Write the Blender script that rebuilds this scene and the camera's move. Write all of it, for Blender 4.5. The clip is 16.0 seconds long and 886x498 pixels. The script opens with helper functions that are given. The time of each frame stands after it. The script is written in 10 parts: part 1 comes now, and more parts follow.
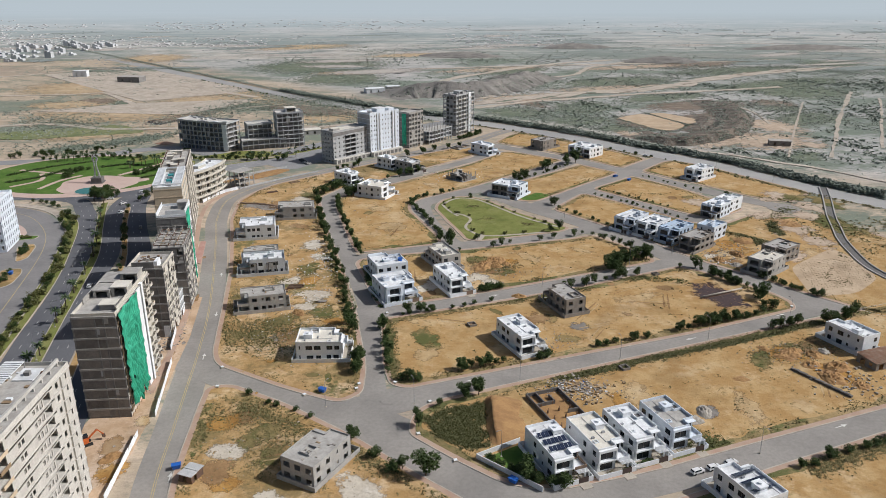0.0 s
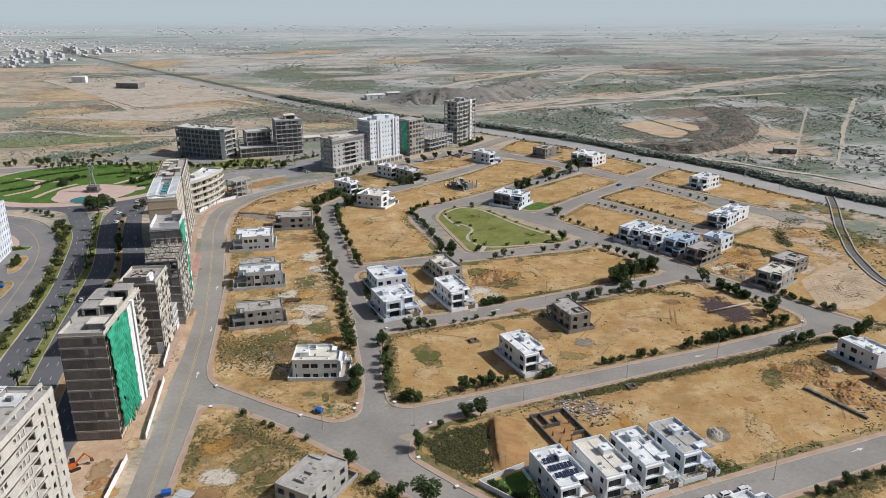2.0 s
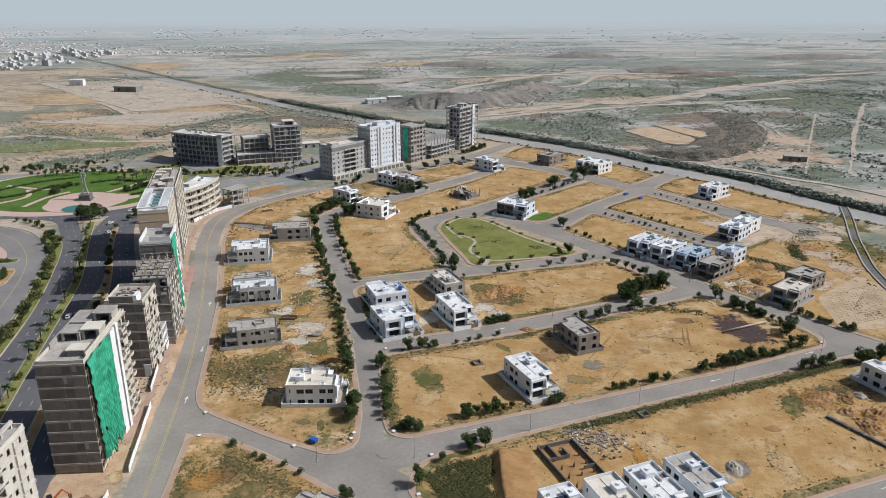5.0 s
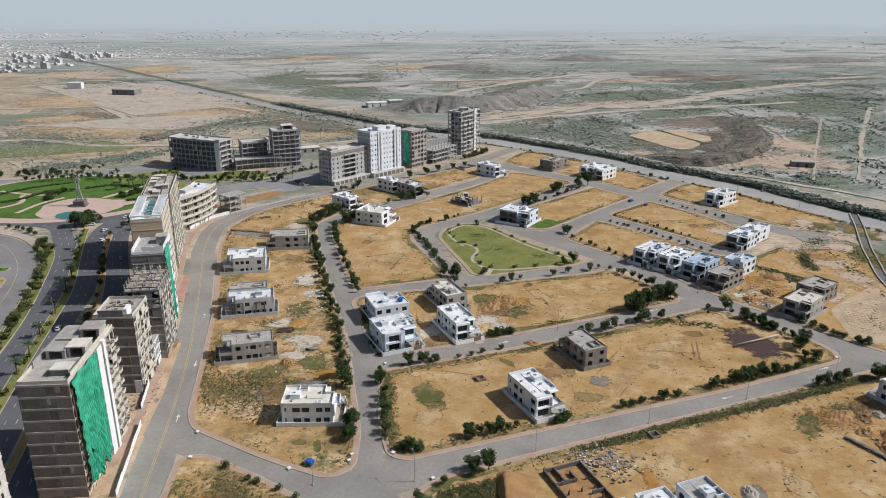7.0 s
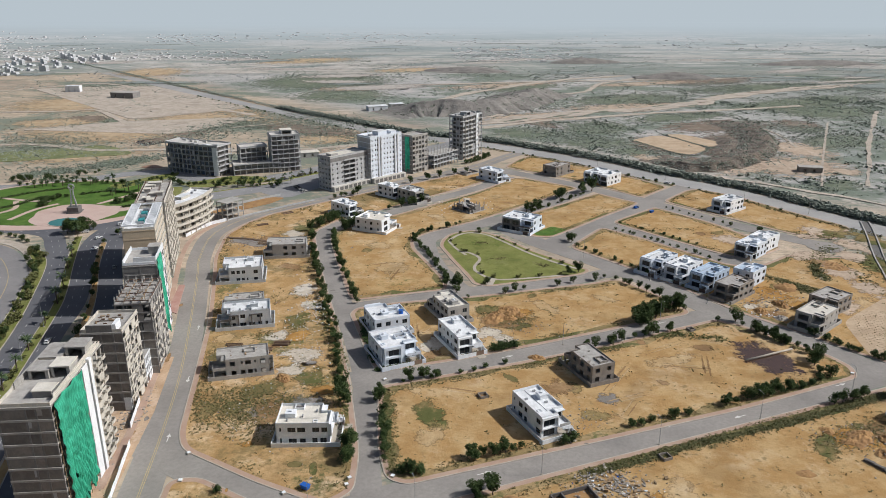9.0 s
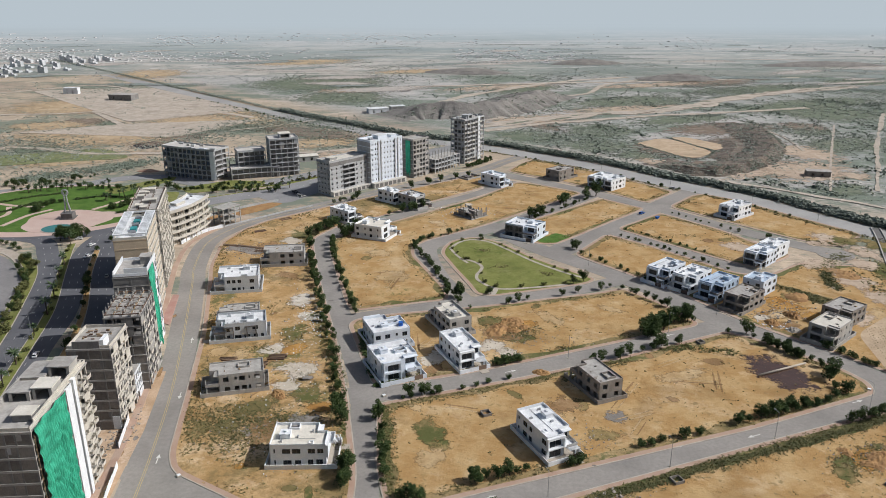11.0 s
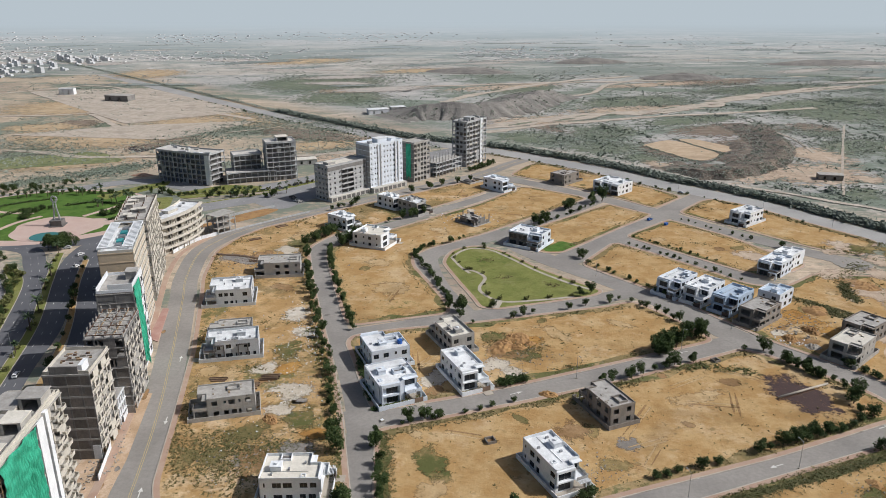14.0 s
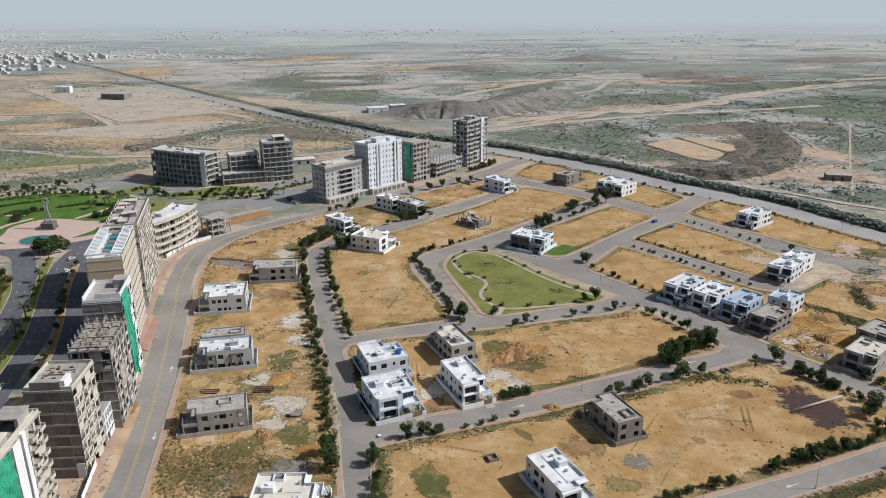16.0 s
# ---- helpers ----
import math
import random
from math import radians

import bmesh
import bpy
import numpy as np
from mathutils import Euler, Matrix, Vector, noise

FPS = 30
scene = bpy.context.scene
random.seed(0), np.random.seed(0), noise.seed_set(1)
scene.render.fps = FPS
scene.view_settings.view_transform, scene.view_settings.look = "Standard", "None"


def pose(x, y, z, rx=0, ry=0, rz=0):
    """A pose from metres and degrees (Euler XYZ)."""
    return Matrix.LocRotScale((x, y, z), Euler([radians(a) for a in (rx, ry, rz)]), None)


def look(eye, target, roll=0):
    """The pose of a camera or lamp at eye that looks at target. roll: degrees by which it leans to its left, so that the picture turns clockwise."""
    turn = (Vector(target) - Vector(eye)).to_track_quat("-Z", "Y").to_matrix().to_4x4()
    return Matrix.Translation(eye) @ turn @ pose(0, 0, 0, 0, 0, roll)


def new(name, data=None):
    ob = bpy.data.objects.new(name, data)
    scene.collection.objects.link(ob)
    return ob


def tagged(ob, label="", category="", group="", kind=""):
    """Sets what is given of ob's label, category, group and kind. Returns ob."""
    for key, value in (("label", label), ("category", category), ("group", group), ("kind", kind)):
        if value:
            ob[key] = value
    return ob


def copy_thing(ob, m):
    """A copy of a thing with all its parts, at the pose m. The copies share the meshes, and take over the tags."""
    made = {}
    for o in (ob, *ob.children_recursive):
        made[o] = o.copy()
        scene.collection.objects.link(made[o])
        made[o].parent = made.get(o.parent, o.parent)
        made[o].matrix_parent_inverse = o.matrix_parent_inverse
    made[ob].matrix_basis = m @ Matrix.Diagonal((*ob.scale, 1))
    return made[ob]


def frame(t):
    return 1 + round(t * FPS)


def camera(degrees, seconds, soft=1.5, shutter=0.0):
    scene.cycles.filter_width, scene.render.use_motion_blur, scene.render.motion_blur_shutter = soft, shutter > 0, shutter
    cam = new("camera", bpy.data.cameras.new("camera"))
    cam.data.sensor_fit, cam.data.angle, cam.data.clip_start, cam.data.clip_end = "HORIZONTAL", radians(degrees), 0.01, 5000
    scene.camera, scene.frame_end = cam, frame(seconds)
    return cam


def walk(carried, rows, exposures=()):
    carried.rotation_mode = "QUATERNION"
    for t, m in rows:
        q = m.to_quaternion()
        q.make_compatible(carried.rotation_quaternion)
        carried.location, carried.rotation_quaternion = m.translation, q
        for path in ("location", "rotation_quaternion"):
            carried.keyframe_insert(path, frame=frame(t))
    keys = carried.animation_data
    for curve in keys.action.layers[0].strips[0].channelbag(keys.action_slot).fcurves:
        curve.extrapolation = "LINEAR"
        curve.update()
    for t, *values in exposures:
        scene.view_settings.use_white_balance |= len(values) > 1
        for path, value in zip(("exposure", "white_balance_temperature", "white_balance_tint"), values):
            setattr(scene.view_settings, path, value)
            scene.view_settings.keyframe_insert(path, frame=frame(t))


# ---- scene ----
cam = camera(61.0, 16.0, soft=0.7)
PATH = [
    (0, (1.31, 7.38, 129.10), (0.41, 101.28, 94.73), -0.12),
    (1, (1.17, 11.50, 129.31), (0.24, 105.55, 95.35), -0.13),
    (2, (1.13, 16.05, 129.75), (0.13, 110.16, 95.94), -0.12),
    (3, (1.05, 20.83, 130.17), (-0.01, 114.96, 96.42), -0.10),
    (4, (0.91, 25.72, 130.45), (-0.22, 119.86, 96.75), -0.06),
    (5, (0.69, 30.64, 130.56), (-0.50, 124.82, 96.97), -0.02),
    (6, (0.44, 35.60, 130.56), (-0.80, 129.82, 97.10), 0.01),
    (7, (0.19, 40.57, 130.50), (-1.10, 134.85, 97.19), 0.03),
    (8, (-0.02, 45.58, 130.45), (-1.38, 139.91, 97.29), 0.05),
    (9, (-0.18, 50.63, 130.46), (-1.61, 145.00, 97.42), 0.05),
    (10, (-0.29, 55.73, 130.57), (-1.80, 150.12, 97.59), 0.04),
    (11, (-0.35, 60.87, 130.76), (-1.95, 155.27, 97.79), 0.01),
    (12, (-0.39, 66.05, 131.01), (-2.08, 160.42, 98.00), -0.02),
    (13, (-0.44, 71.24, 131.25), (-2.20, 165.58, 98.15), -0.06),
    (14, (-0.50, 76.44, 131.43), (-2.32, 170.74, 98.21), -0.10),
    (15, (-0.52, 81.65, 131.50), (-2.39, 175.90, 98.11), -0.14),
    (16, (-0.41, 86.94, 131.45), (-2.32, 181.10, 97.83), -0.16),
]
walk(cam, [(t, look(eye, target, roll)) for t, eye, target, roll in PATH])

# ---- light ----
SUN_AZ, SUN_EL = 3.0, 42.5  # degrees from +x towards +y; height over the horizon
world = bpy.data.worlds.new("sky")
scene.world = world
world.use_nodes = True
wn = world.node_tree
sky = wn.nodes.new("ShaderNodeTexSky")
sky.sky_type = "NISHITA"
sky.sun_disc = False
sky.sun_elevation = radians(SUN_EL)
sky.sun_rotation = radians(90 - SUN_AZ)
sky.dust_density = 3.0
wn.nodes["Background"].inputs["Strength"].default_value = 0.062
wn.links.new(sky.outputs[0], wn.nodes["Background"].inputs["Color"])
sun_data = bpy.data.lights.new("sun", "SUN")
sun_data.energy = 3.75
sun_data.angle = radians(0.6)
sun_data.color = (0.99, 0.985, 0.98)
sun = new("sun", sun_data)
sd = Vector((math.cos(radians(SUN_AZ)) * math.cos(radians(SUN_EL)), math.sin(radians(SUN_AZ)) * math.cos(radians(SUN_EL)), math.sin(radians(SUN_EL))))
sun.matrix_world = look(sd * 400, (0, 0, 0))
scene.view_settings.exposure = 0.0

rng = random.Random(7)


# ---- materials ----
def nodes_of(name):
    m = bpy.data.materials.new(name)
    m.use_nodes = True
    return m, m.node_tree, m.node_tree.nodes["Principled BSDF"]


def noise_node(nt, vec, scale, detail=4.0, rough=0.6):
    n = nt.nodes.new("ShaderNodeTexNoise")
    n.inputs["Scale"].default_value = scale
    n.inputs["Detail"].default_value = detail
    n.inputs["Roughness"].default_value = rough
    nt.links.new(vec, n.inputs["Vector"])
    return n.outputs["Fac"]


def step_node(nt, fac, a, b):
    n = nt.nodes.new("ShaderNodeMapRange")
    n.interpolation_type = "SMOOTHSTEP"
    n.inputs["From Min"].default_value, n.inputs["From Max"].default_value = a, b
    nt.links.new(fac, n.inputs["Value"])
    return n.outputs["Result"]


def mix_node(nt, fac, a, b, kind="MIX"):
    n = nt.nodes.new("ShaderNodeMix")
    n.data_type, n.blend_type = "RGBA", kind
    for sock, v in ((n.inputs["Factor"], fac), (n.inputs["A"], a), (n.inputs["B"], b)):
        if isinstance(v, (int, float)):
            sock.default_value = v
        elif isinstance(v, tuple):
            sock.default_value = (*v, 1.0)
        else:
            nt.links.new(v, sock)
    return n.outputs["Result"]


def math_node(nt, op, a, b):
    n = nt.nodes.new("ShaderNodeMath")
    n.operation = op
    for sock, v in zip(n.inputs, (a, b)):
        if isinstance(v, (int, float)):
            sock.default_value = v
        else:
            nt.links.new(v, sock)
    return n.outputs[0]


def bump_node(nt, bsdf, height, strength, distance):
    n = nt.nodes.new("ShaderNodeBump")
    n.inputs["Strength"].default_value, n.inputs["Distance"].default_value = strength, distance
    nt.links.new(height, n.inputs["Height"])
    nt.links.new(n.outputs[0], bsdf.inputs["Normal"])


def where(nt, kind):
    if kind == "world":
        return nt.nodes.new("ShaderNodeNewGeometry").outputs["Position"]
    return nt.nodes.new("ShaderNodeTexCoord").outputs["Object"]


def surface(name, c, c2, big=0.3, fine=4.0, rough=0.8, bump=0.25, dist=0.03, metal=0.0, space="object", vary=0.12, streak=0.0):
    """Plaster, concrete, paint and the like: two tones at a large scale, grain at a fine one, each object a little its own."""
    m, nt, b = nodes_of(name)
    vec = where(nt, space)
    large = step_node(nt, noise_node(nt, vec, big), 0.35, 0.68)
    grain = noise_node(nt, vec, fine, 6.0, 0.7)
    col = mix_node(nt, large, c, c2)
    col = mix_node(nt, math_node(nt, "MULTIPLY", step_node(nt, grain, 0.3, 0.75), 0.35), col, tuple(v * 0.55 for v in c2))
    if streak:
        mp = nt.nodes.new("ShaderNodeMapping")
        mp.inputs["Scale"].default_value = (1.6, 1.6, 0.12)
        nt.links.new(vec, mp.inputs["Vector"])
        run = step_node(nt, noise_node(nt, mp.outputs[0], 1.3, 5.0), 0.52, 0.75)
        col = mix_node(nt, math_node(nt, "MULTIPLY", run, streak), col, tuple(v * 0.45 for v in c2))
    if vary:
        info = nt.nodes.new("ShaderNodeObjectInfo")
        hsv = nt.nodes.new("ShaderNodeHueSaturation")
        nt.links.new(math_node(nt, "ADD", math_node(nt, "MULTIPLY", info.outputs["Random"], vary), 1 - vary / 2), hsv.inputs["Value"])
        nt.links.new(col, hsv.inputs["Color"])
        col = hsv.outputs[0]
    nt.links.new(col, b.inputs["Base Color"])
    b.inputs["Roughness"].default_value, b.inputs["Metallic"].default_value = rough, metal
    if bump:
        bump_node(nt, b, grain, bump, dist)
    return m


def leafy(name, c, c2):
    m, nt, b = nodes_of(name)
    geo = nt.nodes.new("ShaderNodeNewGeometry")
    info = nt.nodes.new("ShaderNodeObjectInfo")
    col = mix_node(nt, geo.outputs["Random Per Island"], c, c2)
    col = mix_node(nt, math_node(nt, "MULTIPLY", info.outputs["Random"], 0.45), col, tuple((u + v) * 0.36 for u, v in zip(c, c2)))
    nt.links.new(col, b.inputs["Base Color"])
    b.inputs["Roughness"].default_value = 0.7
    b.inputs["Specular IOR Level"].default_value = 0.2
    return m


def soil(name, sand, sand2, pale, dry, green, dry_amount, green_amount, mottle=0.55):
    """Bare sandy soil with pale scrapes, dry grass and green weeds."""
    m, nt, b = nodes_of(name)
    vec = where(nt, "world")
    n1 = noise_node(nt, vec, 0.018, 5.0, 0.6)
    n2 = noise_node(nt, vec, 0.11, 6.0, 0.65)
    n3 = noise_node(nt, vec, 0.9, 6.0, 0.7)
    n4 = noise_node(nt, vec, 0.045, 6.0, 0.7)
    mp = nt.nodes.new("ShaderNodeMapping")
    mp.inputs["Location"].default_value = (310, 120, 40)
    nt.links.new(vec, mp.inputs["Vector"])
    n5 = noise_node(nt, mp.outputs[0], 0.03, 7.0, 0.72)
    n6 = noise_node(nt, mp.outputs[0], 0.35, 6.0, 0.75)
    n7 = noise_node(nt, mp.outputs[0], 0.19, 8.0, 0.78)
    n8 = noise_node(nt, vec, 0.07, 8.0, 0.75)
    col = mix_node(nt, step_node(nt, n2, 0.40, 0.60), sand, sand2)
    col = mix_node(nt, math_node(nt, "MULTIPLY", step_node(nt, n7, 0.52, 0.64), mottle), col, tuple(v * 0.66 for v in sand2))
    col = mix_node(nt, math_node(nt, "MULTIPLY", step_node(nt, n8, 0.56, 0.66), 0.5), col, tuple(min(0.8, v * 1.12) for v in pale))
    col = mix_node(nt, math_node(nt, "MULTIPLY", step_node(nt, n4, 0.52, 0.66), 0.7), col, pale)
    col = mix_node(nt, math_node(nt, "MULTIPLY", step_node(nt, n3, 0.45, 0.75), 0.08 + 0.45 * mottle), col, tuple(v * 0.6 for v in sand2))
    col = mix_node(nt, math_node(nt, "MULTIPLY", step_node(nt, math_node(nt, "ADD", n5, math_node(nt, "MULTIPLY", n6, 0.35)), 0.86 - dry_amount, 0.98 - dry_amount), 0.8), col, dry)
    col = mix_node(nt, math_node(nt, "MULTIPLY", step_node(nt, math_node(nt, "ADD", n1, math_node(nt, "MULTIPLY", n6, 0.45)), 0.98 - green_amount, 1.06 - green_amount), 0.85), col, green)
    n10 = noise_node(nt, mp.outputs[0], 0.42, 2.0, 0.5)
    spots_ = math_node(nt, "MULTIPLY", step_node(nt, n10, 0.60, 0.70), step_node(nt, n4, 0.40, 0.60))
    col = mix_node(nt, math_node(nt, "MULTIPLY", spots_, 0.7), col, tuple(v * 0.8 for v in dry))
    n9 = noise_node(nt, mp.outputs[0], 0.055, 3.0, 0.55)
    col = mix_node(nt, math_node(nt, "MULTIPLY", step_node(nt, n9, 0.54, 0.70), 0.55), col, tuple(v * 0.70 for v in sand2))
    nt.links.new(col, b.inputs["Base Color"])
    b.inputs["Roughness"].default_value = 0.95
    b.inputs["Specular IOR Level"].default_value = 0.1
    bump_node(nt, b, math_node(nt, "ADD", n6, math_node(nt, "MULTIPLY", n3, 0.3)), 0.55, 0.6)
    return m


def plain_soil():
    """The open plain: tan fields on one side of the highway, grey-green scrub land on the other, its colours paled and
    cooled for haze.
    """
    m, nt, b = nodes_of("desert_plain")
    pos = where(nt, "world")
    sep = nt.nodes.new("ShaderNodeSeparateXYZ")
    nt.links.new(pos, sep.inputs[0])
    mp = nt.nodes.new("ShaderNodeMapping")
    mp.inputs["Rotation"].default_value = (0, 0, radians(-8))
    mp.inputs["Scale"].default_value = (0.55, 1.0, 1.0)
    nt.links.new(pos, mp.inputs["Vector"])
    v = mp.outputs[0]
    n0 = noise_node(nt, v, 0.0035, 5.0, 0.6)
    n1 = noise_node(nt, v, 0.012, 7.0, 0.7)
    n2 = noise_node(nt, v, 0.05, 7.0, 0.7)
    n3 = noise_node(nt, v, 0.3, 6.0, 0.75)
    ne = math_node(nt, "ADD", math_node(nt, "ADD", math_node(nt, "MULTIPLY", sep.outputs[0], 0.704), math_node(nt, "MULTIPLY", sep.outputs[1], 0.71)), -520.0)
    scrub = step_node(nt, math_node(nt, "ADD", ne, math_node(nt, "MULTIPLY", n1, 60.0)), 20.0, 90.0)
    col = mix_node(nt, step_node(nt, n1, 0.38, 0.62), (0.475, 0.385, 0.29), (0.375, 0.315, 0.24))
    col = mix_node(nt, step_node(nt, n2, 0.50, 0.60), col, (0.56, 0.45, 0.345))
    col = mix_node(nt, math_node(nt, "MULTIPLY", step_node(nt, n0, 0.5, 0.62), 0.6), col, (0.290, 0.231, 0.191))
    east = mix_node(nt, step_node(nt, n1, 0.4, 0.6), (0.46, 0.44, 0.42), (0.29, 0.31, 0.285))
    east = mix_node(nt, step_node(nt, n2, 0.53, 0.62), east, (0.53, 0.495, 0.465))
    east = mix_node(nt, math_node(nt, "MULTIPLY", step_node(nt, n0, 0.46, 0.60), 0.5), east, (0.22, 0.25, 0.225))
    col = mix_node(nt, scrub, col, east)
    weeds = math_node(nt, "MULTIPLY", step_node(nt, math_node(nt, "ADD", n1, math_node(nt, "MULTIPLY", n3, 0.4)), 0.68, 0.78), 0.9)
    col = mix_node(nt, weeds, col, (0.185, 0.221, 0.174))
    col = mix_node(nt, math_node(nt, "MULTIPLY", step_node(nt, n3, 0.45, 0.75), 0.45), col, (0.230, 0.210, 0.191))
    speck = noise_node(nt, v, 0.13, 8.0, 0.8)
    col = mix_node(nt, math_node(nt, "MULTIPLY", step_node(nt, speck, 0.54, 0.62), math_node(nt, "ADD", math_node(nt, "MULTIPLY", scrub, 0.5), 0.15)), col, (0.155, 0.189, 0.151))
    nt.links.new(col, b.inputs["Base Color"])
    b.inputs["Roughness"].default_value = 0.95
    b.inputs["Specular IOR Level"].default_value = 0.1
    bump_node(nt, b, math_node(nt, "ADD", n2, math_node(nt, "MULTIPLY", n3, 0.3)), 0.7, 2.0)
    return m


def far_plain():
    """The plain in the distance, with haze painted in: base fades out, blue-grey emission grows."""
    m, nt, b = nodes_of("distant_plain")
    pos = where(nt, "world")
    sep = nt.nodes.new("ShaderNodeSeparateXYZ")
    nt.links.new(pos, sep.inputs[0])
    mp = nt.nodes.new("ShaderNodeMapping")
    mp.inputs["Scale"].default_value = (0.35, 1.0, 1.0)
    nt.links.new(pos, mp.inputs["Vector"])
    n1 = noise_node(nt, mp.outputs[0], 0.006, 8.0, 0.7)
    n2 = noise_node(nt, mp.outputs[0], 0.03, 7.0, 0.75)
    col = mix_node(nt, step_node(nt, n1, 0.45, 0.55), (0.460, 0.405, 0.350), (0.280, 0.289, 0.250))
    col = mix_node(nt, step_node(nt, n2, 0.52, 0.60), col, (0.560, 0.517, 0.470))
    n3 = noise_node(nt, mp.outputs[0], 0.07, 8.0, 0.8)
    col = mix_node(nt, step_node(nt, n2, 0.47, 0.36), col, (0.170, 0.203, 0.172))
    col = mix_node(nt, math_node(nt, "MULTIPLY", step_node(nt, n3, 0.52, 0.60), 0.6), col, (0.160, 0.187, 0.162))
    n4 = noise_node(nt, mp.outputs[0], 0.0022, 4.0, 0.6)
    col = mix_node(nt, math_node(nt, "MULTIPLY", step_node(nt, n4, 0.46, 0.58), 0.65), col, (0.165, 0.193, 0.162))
    # share of haze by distance, put into colour and emission
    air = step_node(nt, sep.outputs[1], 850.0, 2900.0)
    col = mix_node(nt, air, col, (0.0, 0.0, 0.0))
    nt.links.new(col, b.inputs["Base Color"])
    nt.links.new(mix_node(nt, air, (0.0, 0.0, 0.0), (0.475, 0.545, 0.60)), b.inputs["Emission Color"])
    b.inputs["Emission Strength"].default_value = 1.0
    b.inputs["Roughness"].default_value = 1.0
    b.inputs["Specular IOR Level"].default_value = 0.0
    return m


M = {}
M["ground"] = plain_soil()
M["distance"] = far_plain()
M["plot"] = soil("plot_soil", (0.487, 0.332, 0.162), (0.405, 0.248, 0.104), (0.57, 0.43, 0.268), (0.27, 0.20, 0.095), (0.14, 0.145, 0.055), 0.07, 0.10, 0.22)
M["wild"] = soil("weedy_soil", (0.52, 0.352, 0.18), (0.42, 0.263, 0.115), (0.66, 0.525, 0.37), (0.22, 0.165, 0.075), (0.115, 0.125, 0.05), 0.20, 0.2)
M["verge"] = soil("weedy_verge", (0.40, 0.29, 0.15), (0.31, 0.225, 0.11), (0.50, 0.38, 0.235), (0.20, 0.16, 0.075), (0.115, 0.13, 0.05), 0.22, 0.26)
M["lawn"] = soil("lawn_grass", (0.22, 0.23, 0.075), (0.18, 0.20, 0.06), (0.28, 0.265, 0.12), (0.19, 0.18, 0.07), (0.10, 0.135, 0.03), 0.05, 0.12)
M["green"] = soil("watered_lawn", (0.105, 0.185, 0.04), (0.08, 0.155, 0.032), (0.15, 0.21, 0.06), (0.12, 0.155, 0.05), (0.055, 0.11, 0.025), 0.05, 0.15)
M["asphalt"] = surface("worn_asphalt", (0.335, 0.31, 0.283), (0.26, 0.243, 0.225), 0.045, 0.8, 0.9, 0.2, 0.01, space="world", vary=0.0)
M["tar"] = surface("dark_asphalt", (0.128, 0.130, 0.142), (0.158, 0.159, 0.170), 0.05, 1.5, 0.85, 0.2, 0.01, space="world", vary=0.0)
M["tar"].node_tree.nodes["Principled BSDF"].inputs["Specular IOR Level"].default_value = 0.12
M["asphalt"].node_tree.nodes["Principled BSDF"].inputs["Specular IOR Level"].default_value = 0.25
M["paver"] = surface("red_paver", (0.42, 0.275, 0.205), (0.47, 0.345, 0.265), 0.15, 3.0, 0.9, 0.3, 0.02, space="world", vary=0.0)
M["kerb"] = surface("kerb_concrete", (0.50, 0.45, 0.38), (0.40, 0.35, 0.29), 0.2, 3.0, 0.9, 0.2, 0.02, space="world", vary=0.0)
M["pink"] = surface("pink_paving", (0.56, 0.40, 0.34), (0.60, 0.46, 0.40), 0.1, 2.0, 0.85, 0.2, 0.02, space="world", vary=0.0)
M["boulevard"] = surface("boulevard_asphalt", (0.30, 0.295, 0.295), (0.245, 0.243, 0.245), 0.045, 0.8, 0.9, 0.2, 0.01, space="world", vary=0.0)
M["highway"] = surface("highway_asphalt", (0.40, 0.39, 0.375), (0.33, 0.322, 0.312), 0.03, 0.8, 0.9, 0.2, 0.01, space="world", vary=0.0)
M["ringtar"] = surface("ring_asphalt", (0.26, 0.248, 0.243), (0.205, 0.196, 0.195), 0.05, 0.8, 0.9, 0.2, 0.01, space="world", vary=0.0)
M["paint"] = surface("road_paint", (0.75, 0.74, 0.70), (0.6, 0.59, 0.55), 0.5, 6.0, 0.7, 0.1, 0.01, space="world", vary=0.0)
M["yellow"] = surface("yellow_paint", (0.55, 0.42, 0.19), (0.42, 0.34, 0.19), 0.5, 6.0, 0.7, 0.1, 0.01, space="world", vary=0.0)
M["white"] = surface("white_plaster", (0.83, 0.85, 0.87), (0.75, 0.77, 0.79), 0.25, 3.0, 0.75, 0.1, 0.01, streak=0.12)
M["bluewhite"] = surface("cool_white_paint", (0.76, 0.81, 0.87), (0.68, 0.73, 0.80), 0.25, 3.0, 0.75, 0.1, 0.01, streak=0.12)
M["grey"] = surface("grey_plaster", (0.44, 0.43, 0.41), (0.36, 0.35, 0.335), 0.3, 3.0, 0.85, 0.2, 0.01, streak=0.25)
M["concrete"] = surface("raw_concrete", (0.45, 0.43, 0.40), (0.35, 0.335, 0.31), 0.35, 3.0, 0.9, 0.3, 0.02, streak=0.35)
# weathered walls, and also cores and partitions darkened for interior shade
M["darkconc"] = surface("weathered_and_shade_concrete", (0.25, 0.24, 0.23), (0.19, 0.183, 0.175), 0.35, 3.0, 0.95, 0.35, 0.02, streak=0.4)
M["palegrey"] = surface("pale_grey_paint", (0.60, 0.625, 0.65), (0.52, 0.545, 0.57), 0.25, 3.0, 0.8, 0.1, 0.01, streak=0.15)
M["bluewall"] = surface("pale_blue_paint", (0.48, 0.58, 0.70), (0.42, 0.51, 0.62), 0.25, 3.0, 0.75, 0.1, 0.01, streak=0.12)
M["coolconc"] = surface("cool_grey_concrete", (0.50, 0.505, 0.505), (0.40, 0.405, 0.41), 0.3, 3.0, 0.9, 0.3, 0.02, streak=0.3)
